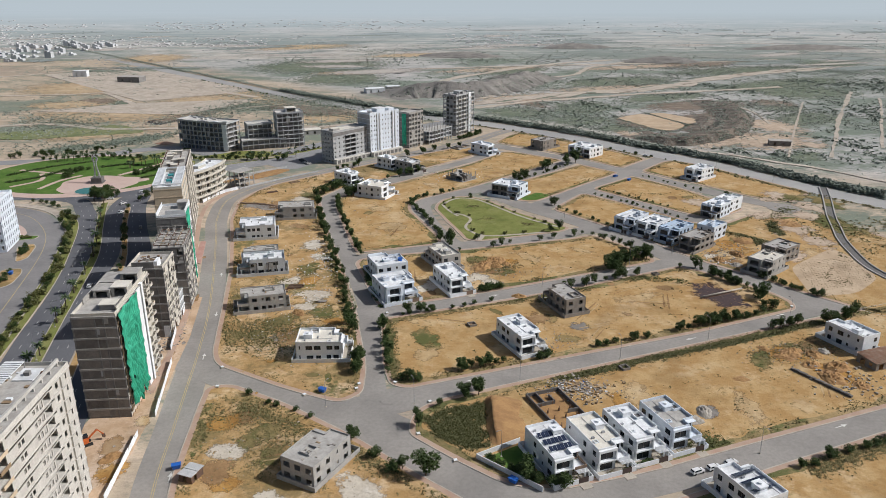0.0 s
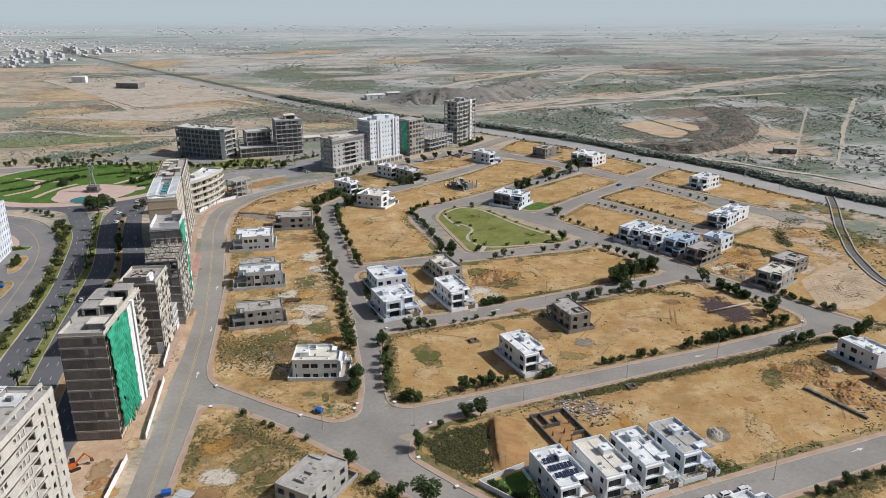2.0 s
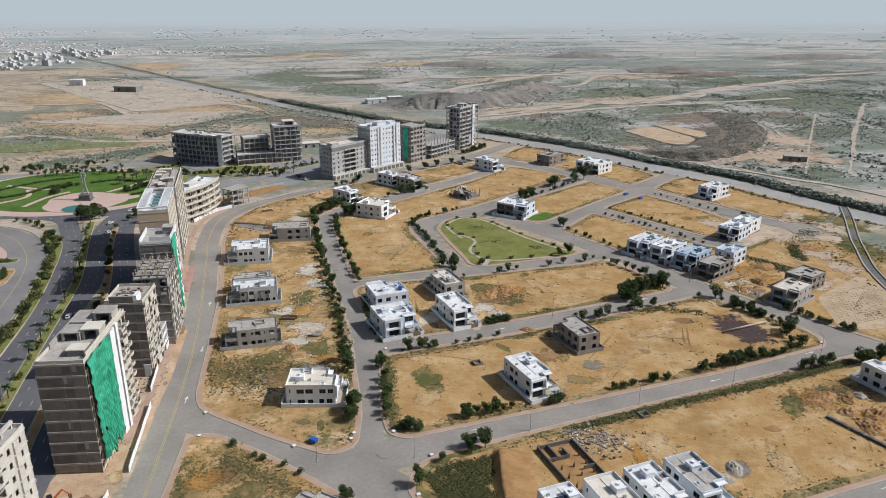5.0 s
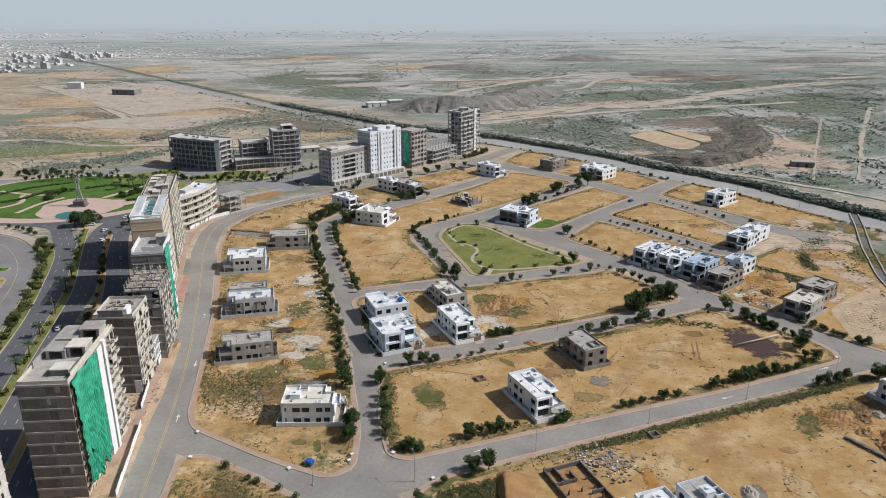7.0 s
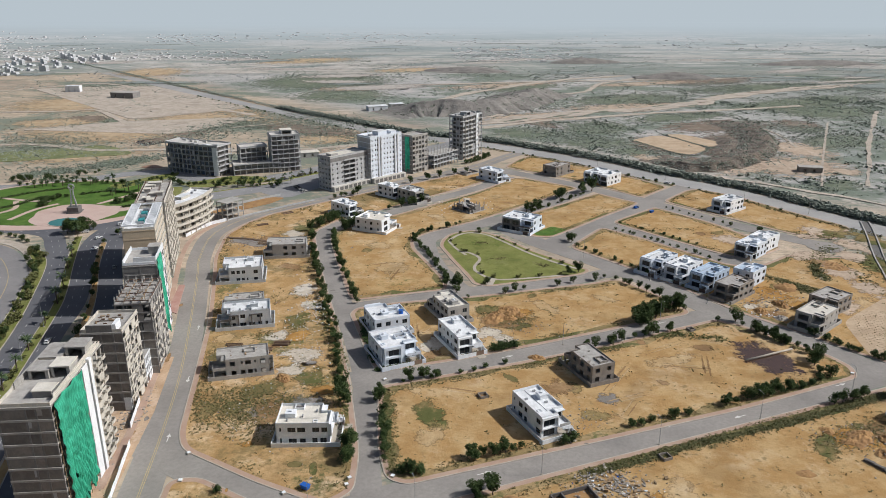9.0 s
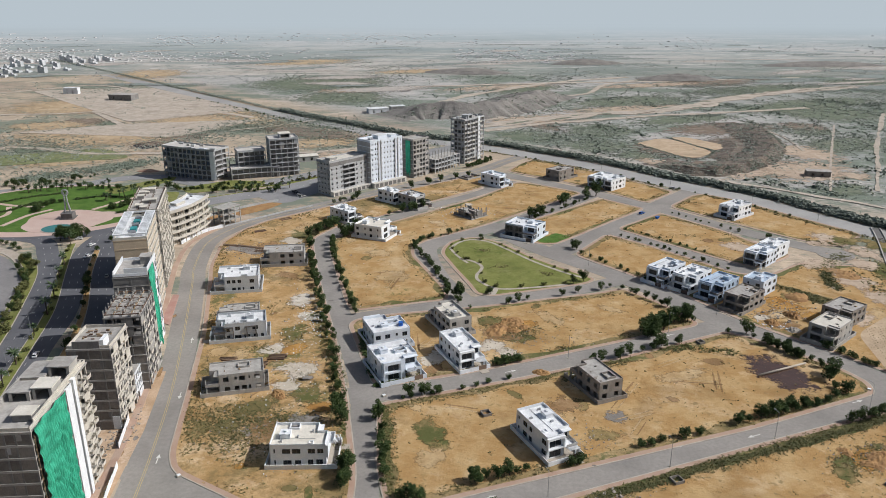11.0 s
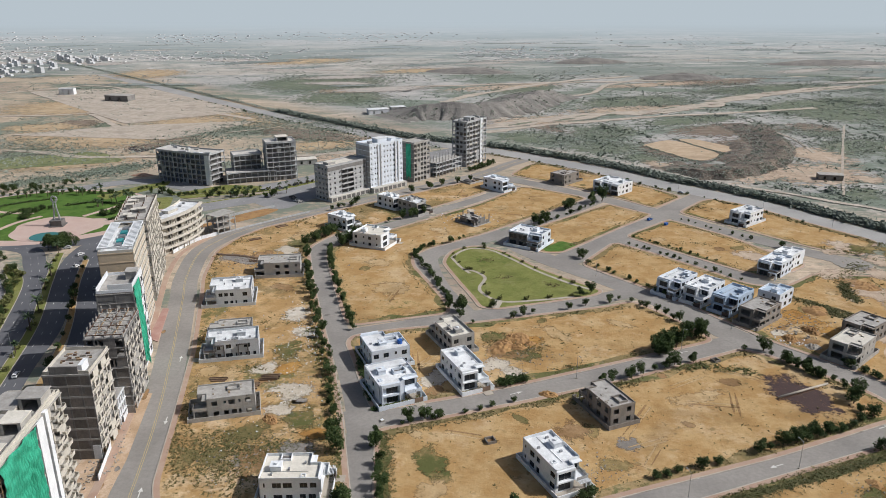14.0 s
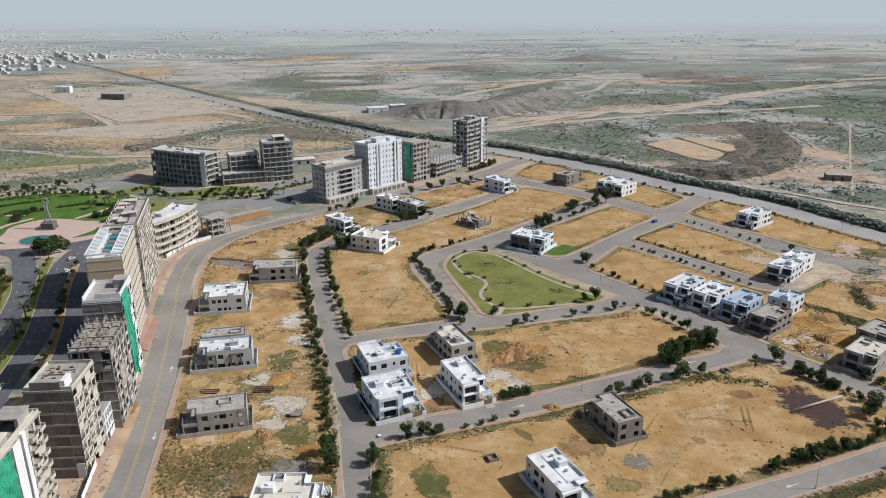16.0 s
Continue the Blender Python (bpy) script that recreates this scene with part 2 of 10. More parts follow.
M["block"] = surface("block_infill", (0.25, 0.225, 0.20), (0.19, 0.172, 0.155), 0.5, 4.0, 0.95, 0.35, 0.02, streak=0.2, vary=0.6)
M["brownblock"] = surface("brown_block", (0.30, 0.27, 0.24), (0.23, 0.205, 0.18), 0.4, 4.0, 0.95, 0.35, 0.02, streak=0.3)
M["cream"] = surface("pale_plaster", (0.62, 0.58, 0.51), (0.52, 0.485, 0.42), 0.3, 3.0, 0.85, 0.15, 0.01, streak=0.3)
M["paleconc"] = surface("pale_concrete", (0.62, 0.595, 0.55), (0.52, 0.495, 0.455), 0.3, 3.0, 0.85, 0.15, 0.01, streak=0.35)
M["tan"] = surface("tan_plaster", (0.62, 0.50, 0.36), (0.56, 0.45, 0.32), 0.3, 3.0, 0.85, 0.15, 0.01, streak=0.12)
M["roofwhite"] = surface("white_roof_coating", (0.82, 0.835, 0.845), (0.62, 0.63, 0.64), 0.22, 2.0, 0.8, 0.15, 0.02)
M["roofcream"] = surface("cream_roof_coating", (0.74, 0.70, 0.62), (0.64, 0.60, 0.52), 0.3, 2.0, 0.85, 0.15, 0.02)
M["roofgrey"] = surface("bare_roof_screed", (0.48, 0.46, 0.43), (0.34, 0.32, 0.295), 0.35, 2.0, 0.9, 0.25, 0.02)
M["accent"] = surface("dark_cladding", (0.16, 0.15, 0.145), (0.12, 0.115, 0.11), 0.4, 3.0, 0.7, 0.1, 0.01)
M["brown"] = surface("brown_cladding", (0.25, 0.17, 0.12), (0.20, 0.135, 0.095), 0.4, 3.0, 0.75, 0.1, 0.01)
M["gate"] = surface("painted_gate", (0.07, 0.045, 0.04), (0.05, 0.035, 0.03), 0.6, 5.0, 0.5, 0.05, 0.01)
M["frame"] = surface("window_frame", (0.12, 0.12, 0.125), (0.09, 0.09, 0.095), 0.6, 5.0, 0.5, 0.05, 0.01)
M["blue"] = surface("blue_plastic", (0.02, 0.14, 0.55), (0.02, 0.11, 0.42), 0.6, 4.0, 0.45, 0.05, 0.01)
M["teal"] = surface("teal_plastic", (0.05, 0.35, 0.36), (0.04, 0.28, 0.30), 0.6, 4.0, 0.45, 0.05, 0.01)
M["net"] = surface("green_netting", (0.045, 0.46, 0.29), (0.02, 0.30, 0.18), 0.25, 2.5, 0.8, 0.8, 0.25, streak=0.55)
M["steel"] = surface("rusty_steel", (0.20, 0.12, 0.08), (0.14, 0.09, 0.07), 0.6, 5.0, 0.7, 0.2, 0.01, metal=0.3)
M["timber"] = surface("scaffold_timber", (0.34, 0.24, 0.14), (0.26, 0.18, 0.11), 0.6, 5.0, 0.85, 0.2, 0.01)
M["bark"] = surface("tree_bark", (0.13, 0.095, 0.065), (0.09, 0.065, 0.045), 2.0, 9.0, 0.9, 0.3, 0.02)
M["pole"] = surface("galvanised_pole", (0.42, 0.43, 0.44), (0.36, 0.37, 0.38), 0.6, 5.0, 0.5, 0.05, 0.01, metal=0.6)
M["orange"] = surface("orange_paint", (0.62, 0.14, 0.03), (0.5, 0.11, 0.03), 0.6, 4.0, 0.5, 0.05, 0.01)
M["red"] = surface("red_paint", (0.42, 0.05, 0.04), (0.34, 0.05, 0.04), 0.6, 4.0, 0.5, 0.05, 0.01)
M["rubber"] = surface("black_rubber", (0.025, 0.025, 0.025), (0.02, 0.02, 0.02), 0.6, 4.0, 0.8, 0.05, 0.01)
M["carwhite"] = surface("white_car_paint", (0.78, 0.78, 0.78), (0.74, 0.74, 0.74), 0.3, 2.0, 0.25, 0.0, 0.01)
M["rubble"] = surface("broken_rubble", (0.42, 0.38, 0.33), (0.30, 0.27, 0.23), 0.5, 4.0, 0.95, 0.3, 0.02)
M["dirt"] = surface("dug_earth", (0.42, 0.245, 0.10), (0.30, 0.165, 0.07), 0.2, 2.0, 0.95, 0.5, 0.15, space="world", vary=0.0)
M["rock"] = surface("dark_stony_spoil", (0.115, 0.097, 0.082), (0.255, 0.205, 0.16), 0.11, 0.7, 0.95, 1.0, 1.2, space="world", vary=0.0)
M["metalroof"] = surface("rusty_roof_sheet", (0.36, 0.19, 0.12), (0.45, 0.33, 0.25), 0.5, 3.0, 0.7, 0.2, 0.02)
M["leaf"] = leafy("tree_leaf", (0.036, 0.064, 0.022), (0.088, 0.125, 0.038))
M["shrub"] = leafy("shrub_leaf", (0.105, 0.12, 0.036), (0.19, 0.185, 0.075))
M["palm"] = leafy("palm_leaf", (0.05, 0.085, 0.04), (0.09, 0.125, 0.06))
M["weed"] = leafy("dry_weed", (0.235, 0.19, 0.088), (0.155, 0.15, 0.06))
M["rank"] = leafy("rank_weed", (0.10, 0.11, 0.042), (0.165, 0.155, 0.066))
# far scrub and hedge leaves: haze is put into the colours, pale and bluish
M["dusty"] = leafy("hazed_thorn", (0.30, 0.335, 0.28), (0.39, 0.41, 0.35))
M["farscrub"] = leafy("hazed_scrub", (0.27, 0.31, 0.26), (0.36, 0.385, 0.33))
M["thorn"] = leafy("thorn_scrub", (0.20, 0.24, 0.19), (0.29, 0.32, 0.265))
M["hedge"] = leafy("hedge_leaf", (0.19, 0.22, 0.185), (0.27, 0.30, 0.255))

m, nt, b = nodes_of("dark_glass")
b.inputs["Base Color"].default_value = (0.022, 0.028, 0.034, 1)
b.inputs["Roughness"].default_value = 0.06
M["glass"] = m
m, nt, b = nodes_of("solar_cell")
b.inputs["Base Color"].default_value = (0.02, 0.03, 0.06, 1)
b.inputs["Roughness"].default_value = 0.15
M["solar"] = m
m, nt, b = nodes_of("pool_water")
b.inputs["Base Color"].default_value = (0.05, 0.20, 0.19, 1)
b.inputs["Roughness"].default_value = 0.08
bump_node(nt, b, noise_node(nt, where(nt, "world"), 1.2), 0.15, 0.05)
M["water"] = m
m, nt, b = nodes_of("muddy_water")
b.inputs["Base Color"].default_value = (0.085, 0.05, 0.038, 1)
b.inputs["Roughness"].default_value = 0.14
bump_node(nt, b, noise_node(nt, where(nt, "world"), 0.9), 0.08, 0.05)
M["mud"] = m


# ---- mesh helpers ----
def box(bm, x0, x1, y0, y1, z0, z1):
    v = [bm.verts.new((x, y, z)) for z in (z0, z1) for y in (y0, y1) for x in (x0, x1)]
    for f in ((0, 2, 3, 1), (4, 5, 7, 6), (0, 1, 5, 4), (2, 6, 7, 3), (0, 4, 6, 2), (1, 3, 7, 5)):
        bm.faces.new([v[i] for i in f])


def prism(bm, pts, z0, z1):
    lo = [bm.verts.new((x, y, z0)) for x, y in pts]
    hi = [bm.verts.new((x, y, z1)) for x, y in pts]
    n = len(pts)
    bm.faces.new(hi)
    bm.faces.new(lo[::-1])
    for i in range(n):
        bm.faces.new((lo[i], lo[(i + 1) % n], hi[(i + 1) % n], hi[i]))


def beam(bm, a, b, w, h=None):
    """A straight bar of square section from a to b."""
    a, b = Vector(a), Vector(b)
    d = (b - a).normalized()
    s = d.cross(Vector((0, 0, 1)))
    s = s.normalized() if s.length > 1e-4 else Vector((1, 0, 0))
    t = s.cross(d)
    s, t = s * w / 2, t * (h or w) / 2
    v = [bm.verts.new(p + i * s + j * t) for p in (a, b) for i, j in ((-1, -1), (1, -1), (1, 1), (-1, 1))]
    for f in ((3, 2, 1, 0), (4, 5, 6, 7), (0, 1, 5, 4), (1, 2, 6, 5), (2, 3, 7, 6), (3, 0, 4, 7)):
        bm.faces.new([v[i] for i in f])


def tube(bm, a, b, r0, r1, n=8):
    a, b = Vector(a), Vector(b)
    d = (b - a).normalized()
    s = d.orthogonal().normalized()
    t = d.cross(s)
    rings = [[bm.verts.new(p + r * (math.cos(k * math.tau / n) * s + math.sin(k * math.tau / n) * t)) for k in range(n)] for p, r in ((a, r0), (b, r1))]
    for k in range(n):
        bm.faces.new((rings[0][k], rings[0][(k + 1) % n], rings[1][(k + 1) % n], rings[1][k]))
    bm.faces.new(rings[1])
    bm.faces.new(rings[0][::-1])


def as_mesh(bm, name, material, smooth=False):
    if name in ("wall", "parapet", "compound_wall", "foundation_wall", "roof_room", "balcony"):
        bmesh.ops.remove_doubles(bm, verts=bm.verts, dist=0.002)
    bmesh.ops.recalc_face_normals(bm, faces=bm.faces)
    me = bpy.data.meshes.new(name)
    bm.to_mesh(me)
    bm.free()
    me.materials.append(material)
    if smooth:
        for p in me.polygons:
            p.use_smooth = True
    return me


def part(name, bm, material, parent=None, label="", smooth=False):
    """One mesh object, under a thing or a part."""
    ob = new(name, bm if isinstance(bm, bpy.types.Mesh) else as_mesh(bm, name, material, smooth))
    ob.parent = parent
    return tagged(ob, label)


def thing(name, m, label, category, group=""):
    ob = new(name)
    ob.matrix_basis = m
    ob.empty_display_size = 0.5
    return tagged(ob, label, category, group)


def boxes(name, material, parent, specs, label=""):
    bm = bmesh.new()
    for sp in specs:
        box(bm, *sp)
    return part(name, bm, material, parent, label)


def wall_run(bm, p0, p1, z0, z1, t, holes):
    """A wall from p0 to p1, t thick to its left, with openings (s0, s1, za, zb) right through it."""
    p0, p1 = Vector(p0), Vector(p1)
    d = (p1 - p0).normalized()
    n = Vector((-d.y, d.x))
    length = (p1 - p0).length
    cuts = sorted({0.0, length, *(v for h in holes for v in h[:2])})
    for s0, s1 in zip(cuts, cuts[1:]):
        mid = (s0 + s1) / 2
        z = z0
        for h in sorted((h for h in holes if h[0] < mid < h[1]), key=lambda h: h[2]) + [(0, 0, z1, z1)]:
            if h[2] > z + 1e-3:
                q = [p0 + d * s0, p0 + d * s1, p0 + d * s1 + n * t, p0 + d * s0 + n * t]
                prism(bm, [(v.x, v.y) for v in q], z, h[2])
            z = h[3]


PANES = {}


def window(parent, p0, p1, s0, s1, za, zb, inset=0.12):
    """A framed pane in an opening of the wall from p0 to p1."""
    w, h = round(s1 - s0, 2), round(zb - za, 2)
    if (w, h) not in PANES:
        bm = bmesh.new()
        f = 0.07
        for sp in ((0, f, 0, 0.1, 0, h), (w - f, w, 0, 0.1, 0, h), (f, w - f, 0, 0.1, 0, f), (f, w - f, 0, 0.1, h - f, h), (w / 2 - f / 2, w / 2 + f / 2, 0, 0.1, f, h - f)):
            box(bm, *sp)
        fm = as_mesh(bm, "window_frame", M["frame"])
        bm = bmesh.new()
        box(bm, f, w - f, 0.04, 0.06, f, h - f)
        PANES[w, h] = fm, as_mesh(bm, "pane", M["glass"])
    p0, p1 = Vector(p0), Vector(p1)
    d = (p1 - p0).normalized()
    n = Vector((-d.y, d.x))
    at = p0 + d * s0 + n * inset
    ob = new("window", PANES[w, h][0])
    ob.parent = parent
    ob.matrix_basis = Matrix.Translation((at.x, at.y, za)) @ Matrix.Rotation(math.atan2(d.y, d.x), 4, "Z")
    pn = new("pane", PANES[w, h][1])
    pn.parent = ob
    return ob


def dense(pts, step=4.0):
    """A smooth line through the points (Catmull-Rom)."""
    p = [Vector(q) for q in pts]
    p = [2 * p[0] - p[1], *p, 2 * p[-1] - p[-2]]
    out = []
    for i in range(1, len(p) - 2):
        n = max(1, int((p[i + 1] - p[i]).length / step))
        for k in range(n):
            t = k / n
            out.append(0.5 * (2 * p[i] + (p[i + 1] - p[i - 1]) * t + (2 * p[i - 1] - 5 * p[i] + 4 * p[i + 1] - p[i + 2]) * t * t + (3 * p[i] - p[i - 1] - 3 * p[i + 1] + p[i + 2]) * t ** 3))
    return out + [p[-2]]


def side(line, off):
    """The line moved off metres to its left."""
    out = []
    for i, q in enumerate(line):
        d = (line[min(i + 1, len(line) - 1)] - line[max(i - 1, 0)]).normalized()
        out.append(q + Vector((-d.y, d.x)) * off)
    return out


def strip(bm, a, b, z0, z1):
    """A slab between two lines of equal count."""
    rows = [[bm.verts.new((p.x, p.y, z)) for p in ln] for ln, z in ((a, z1), (b, z1), (b, z0), (a, z0))]
    for i in range(len(a) - 1):
        for j in range(3 if z0 < z1 else 1):
            bm.faces.new((rows[j][i], rows[j][i + 1], rows[(j + 1) % 4][i + 1], rows[(j + 1) % 4][i]))
        if z0 < z1:
            bm.faces.new((rows[3][i], rows[3][i + 1], rows[0][i + 1], rows[0][i]))


def rounded(pts, r):
    """The closed outline with its corners rounded."""
    n, out = len(pts), []
    for i in range(n):
        a, q, c = Vector(pts[i - 1]), Vector(pts[i]), Vector(pts[(i + 1) % n])
        k = min(r, (a - q).length * 0.45, (c - q).length * 0.45)
        s, e = q + (a - q).normalized() * k, q + (c - q).normalized() * k
        for j in range(6):
            t = j / 5
            out.append((1 - t) ** 2 * s + 2 * t * (1 - t) * q + t * t * e)
    return out


def inset(line, d):
    """The closed outline, counter-clockwise, moved d inwards."""
    n, out = len(line), []
    for i in range(n):
        u, v = (line[i] - line[i - 1]), (line[(i + 1) % n] - line[i])
        u = u.normalized() if u.length > 1e-6 else v.normalized()
        v = v.normalized() if v.length > 1e-6 else u
        t = (u + v).normalized()
        out.append(line[i] + Vector((-t.y, t.x)) * d)
    return out


# ---- ground ----
def ground_sheet():
    xs = [-5200, -2600, -1400, -900, -600, *range(-450, 451, 50), 600, 900, 1400, 2600, 5200]
    ys = [-1500, -600, -200, *range(0, 901, 50), 1100, 1400, 1800, 2400, 3200, 4200, 5400]
    bm = bmesh.new()
    grid = [[bm.verts.new((x, y, 0)) for x in xs] for y in ys]
    for j in range(len(ys) - 1):
        for i in range(len(xs) - 1):
            bm.faces.new((grid[j][i], grid[j][i + 1], grid[j + 1][i + 1], grid[j + 1][i]))
    return tagged(part("ground", bm, M["ground"]), "sandy desert ground with dry scrub and pale tracks", "ground", kind="structure")


ground_sheet()
# the far plain with painted haze and a glowing haze ring, beyond all that shifts as the camera moves
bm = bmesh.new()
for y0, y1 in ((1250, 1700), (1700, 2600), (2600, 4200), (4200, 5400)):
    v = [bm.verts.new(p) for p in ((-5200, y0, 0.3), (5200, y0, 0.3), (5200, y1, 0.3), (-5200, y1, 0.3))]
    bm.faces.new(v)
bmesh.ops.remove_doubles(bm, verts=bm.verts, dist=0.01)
tagged(part("backdrop", bm, M["distance"]), "distant plain with haze painted in as a growing glow", "backdrop", kind="structure")
# emissive ring added to stand in for bright haze on the horizon
m, nt, b = nodes_of("haze_glow")
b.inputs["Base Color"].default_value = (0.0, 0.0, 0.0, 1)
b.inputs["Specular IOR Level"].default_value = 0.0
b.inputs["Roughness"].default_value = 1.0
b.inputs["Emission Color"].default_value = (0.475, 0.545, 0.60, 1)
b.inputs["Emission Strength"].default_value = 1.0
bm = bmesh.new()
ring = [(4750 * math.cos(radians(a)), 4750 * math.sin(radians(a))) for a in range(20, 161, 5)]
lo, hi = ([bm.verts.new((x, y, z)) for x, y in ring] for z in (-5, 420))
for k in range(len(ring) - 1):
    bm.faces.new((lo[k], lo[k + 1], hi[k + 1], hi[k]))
tagged(part("backdrop", bm, m), "glowing ring added for pale haze on the horizon", "backdrop", kind="structure")
ROADS = {
    "left_road": ([(-66, 130), (-77, 170), (-82, 200), (-86, 225), (-90, 250), (-97, 286), (-108, 330), (-122, 382), (-129, 407), (-134, 442), (-129, 464), (-119, 482), (-92, 511), (-68, 534), (-50, 552), (-30, 570), (16, 613), (39, 646), (60, 672)], 11.5, "asphalt"),
    "street": ([(-23, 218), (-27, 245), (-31, 285), (-41, 325), (-54, 369), (-62, 399), (-69, 428), (-73, 450), (-62, 471), (-40, 489), (-17, 515), (15, 549), (40, 583)], 9, "asphalt"),
    "cross_road": ([(-36, 284), (0, 293), (45, 312), (110, 343)], 11, "asphalt"),
    "main_road": ([(-32, 210), (0, 226), (41, 244), (147, 290), (300, 356)], 15, "asphalt"),
    "diagonal_road": ([(-92, 248), (-60, 227), (-25, 205), (10, 177), (45, 148), (70, 120)], 20, "asphalt"),
    "low_road": ([(14, 164), (40, 172), (80, 186), (140, 211), (260, 262)], 12, "asphalt"),
    "east_street": ([(200, 240), (165, 274), (147, 301), (130, 325), (110, 347), (95, 373), (75, 401), (45, 435), (27, 466), (36, 484), (92, 549)], 13, "asphalt"),
    "park_road_south": ([(-49, 344), (0, 363), (46, 376), (78, 392)], 10, "asphalt"),
    "park_road_west": ([(4, 362), (-8, 390), (-15, 420), (-15, 440), (0, 455), (27, 478)], 13, "asphalt"),
    "cross_avenue": ([(52, 430), (90, 478), (122, 513), (162, 558)], 15, "asphalt"),
    "north_street": ([(26, 608), (54, 586), (88, 554), (125, 515), (150, 482), (180, 448), (197, 432)], 12, "asphalt"),
    "back_street": ([(84, 472), (110, 442), (140, 406), (170, 375)], 10, "asphalt"),
    "highway": ([(-760, 1480), (-600, 1310), (-400, 1096), (-283, 970), (-188, 868), (-116, 800), (-50, 740), (20, 702), (100, 634), (140, 588), (187, 539), (212, 500), (236, 466), (290, 400), (400, 250)], 19, "highway"),
    "boulevard_a": ([(-128, 130), (-142, 200), (-157, 261), (-161, 281), (-169, 316), (-180, 352), (-197, 396), (-211, 424), (-232, 448), (-290, 452)], 10.5, "tar"),
    "boulevard_b": ([(-112, 130), (-128, 200), (-143, 261), (-149.5, 281), (-158.5, 316), (-166, 352), (-183, 396), (-194, 428), (-196, 455), (-186, 485), (-178, 520)], 9.5, "tar"),
    "service_road": ([(-100, 130), (-115, 200), (-129, 261), (-140, 316), (-151, 352), (-170, 396), (-184, 432), (-190, 456)], 11, "tar"),
    "ring_road": ([(-320, 452), (-270, 458), (-235, 455), (-205, 458), (-188, 480)], 13, "tar"),
    "left_ring": ([(-300, 431), (-265, 424), (-251, 420), (-237.5, 412.5), (-224.5, 399), (-211.5, 380), (-202.5, 360), (-195.6, 338.5), (-189.3, 315), (-182.4, 288), (-175.5, 260), (-167, 224), (-156, 170)], 18, "ringtar"),
    "far_boulevard": ([(-400, 520), (-330, 540), (-295, 549), (-265, 563), (-243, 583), (-215, 590), (-176, 570), (-148, 567), (-121, 585), (-90, 618), (-54, 652), (-10, 694), (12, 716)], 14, "boulevard"),
    "mid_boulevard": ([(-188, 486), (-183, 503), (-174, 514), (-160, 525), (-146, 535), (-132, 545), (-115.5, 559), (-98, 579), (-70, 611), (-32, 652), (10, 700)], 17, "boulevard"),
}
ROAD_LINE = {}
for k, (name, (pts, width, mat)) in enumerate(ROADS.items()):
    ln = dense(pts, 5.0)
    ROAD_LINE[name] = ln
    bm = bmesh.new()
    strip(bm, side(ln, -width / 2), side(ln, width / 2), -0.02, 0.03 + 0.004 * k)
    tagged(part("road", bm, M[mat]), "worn grey asphalt road with sandy edges" if mat not in ("tar", "boulevard") else "dark asphalt boulevard carriageway", "road", kind="structure")

bm = bmesh.new()
prism(bm, [(196 + 9.0 * math.cos(k * math.tau / 40), 430 + 9.0 * math.sin(k * math.tau / 40)) for k in range(40)], -0.02, 0.13)
tagged(part("road", bm, M["asphalt"]), "round asphalt turning place at the street end", "road", kind="structure")

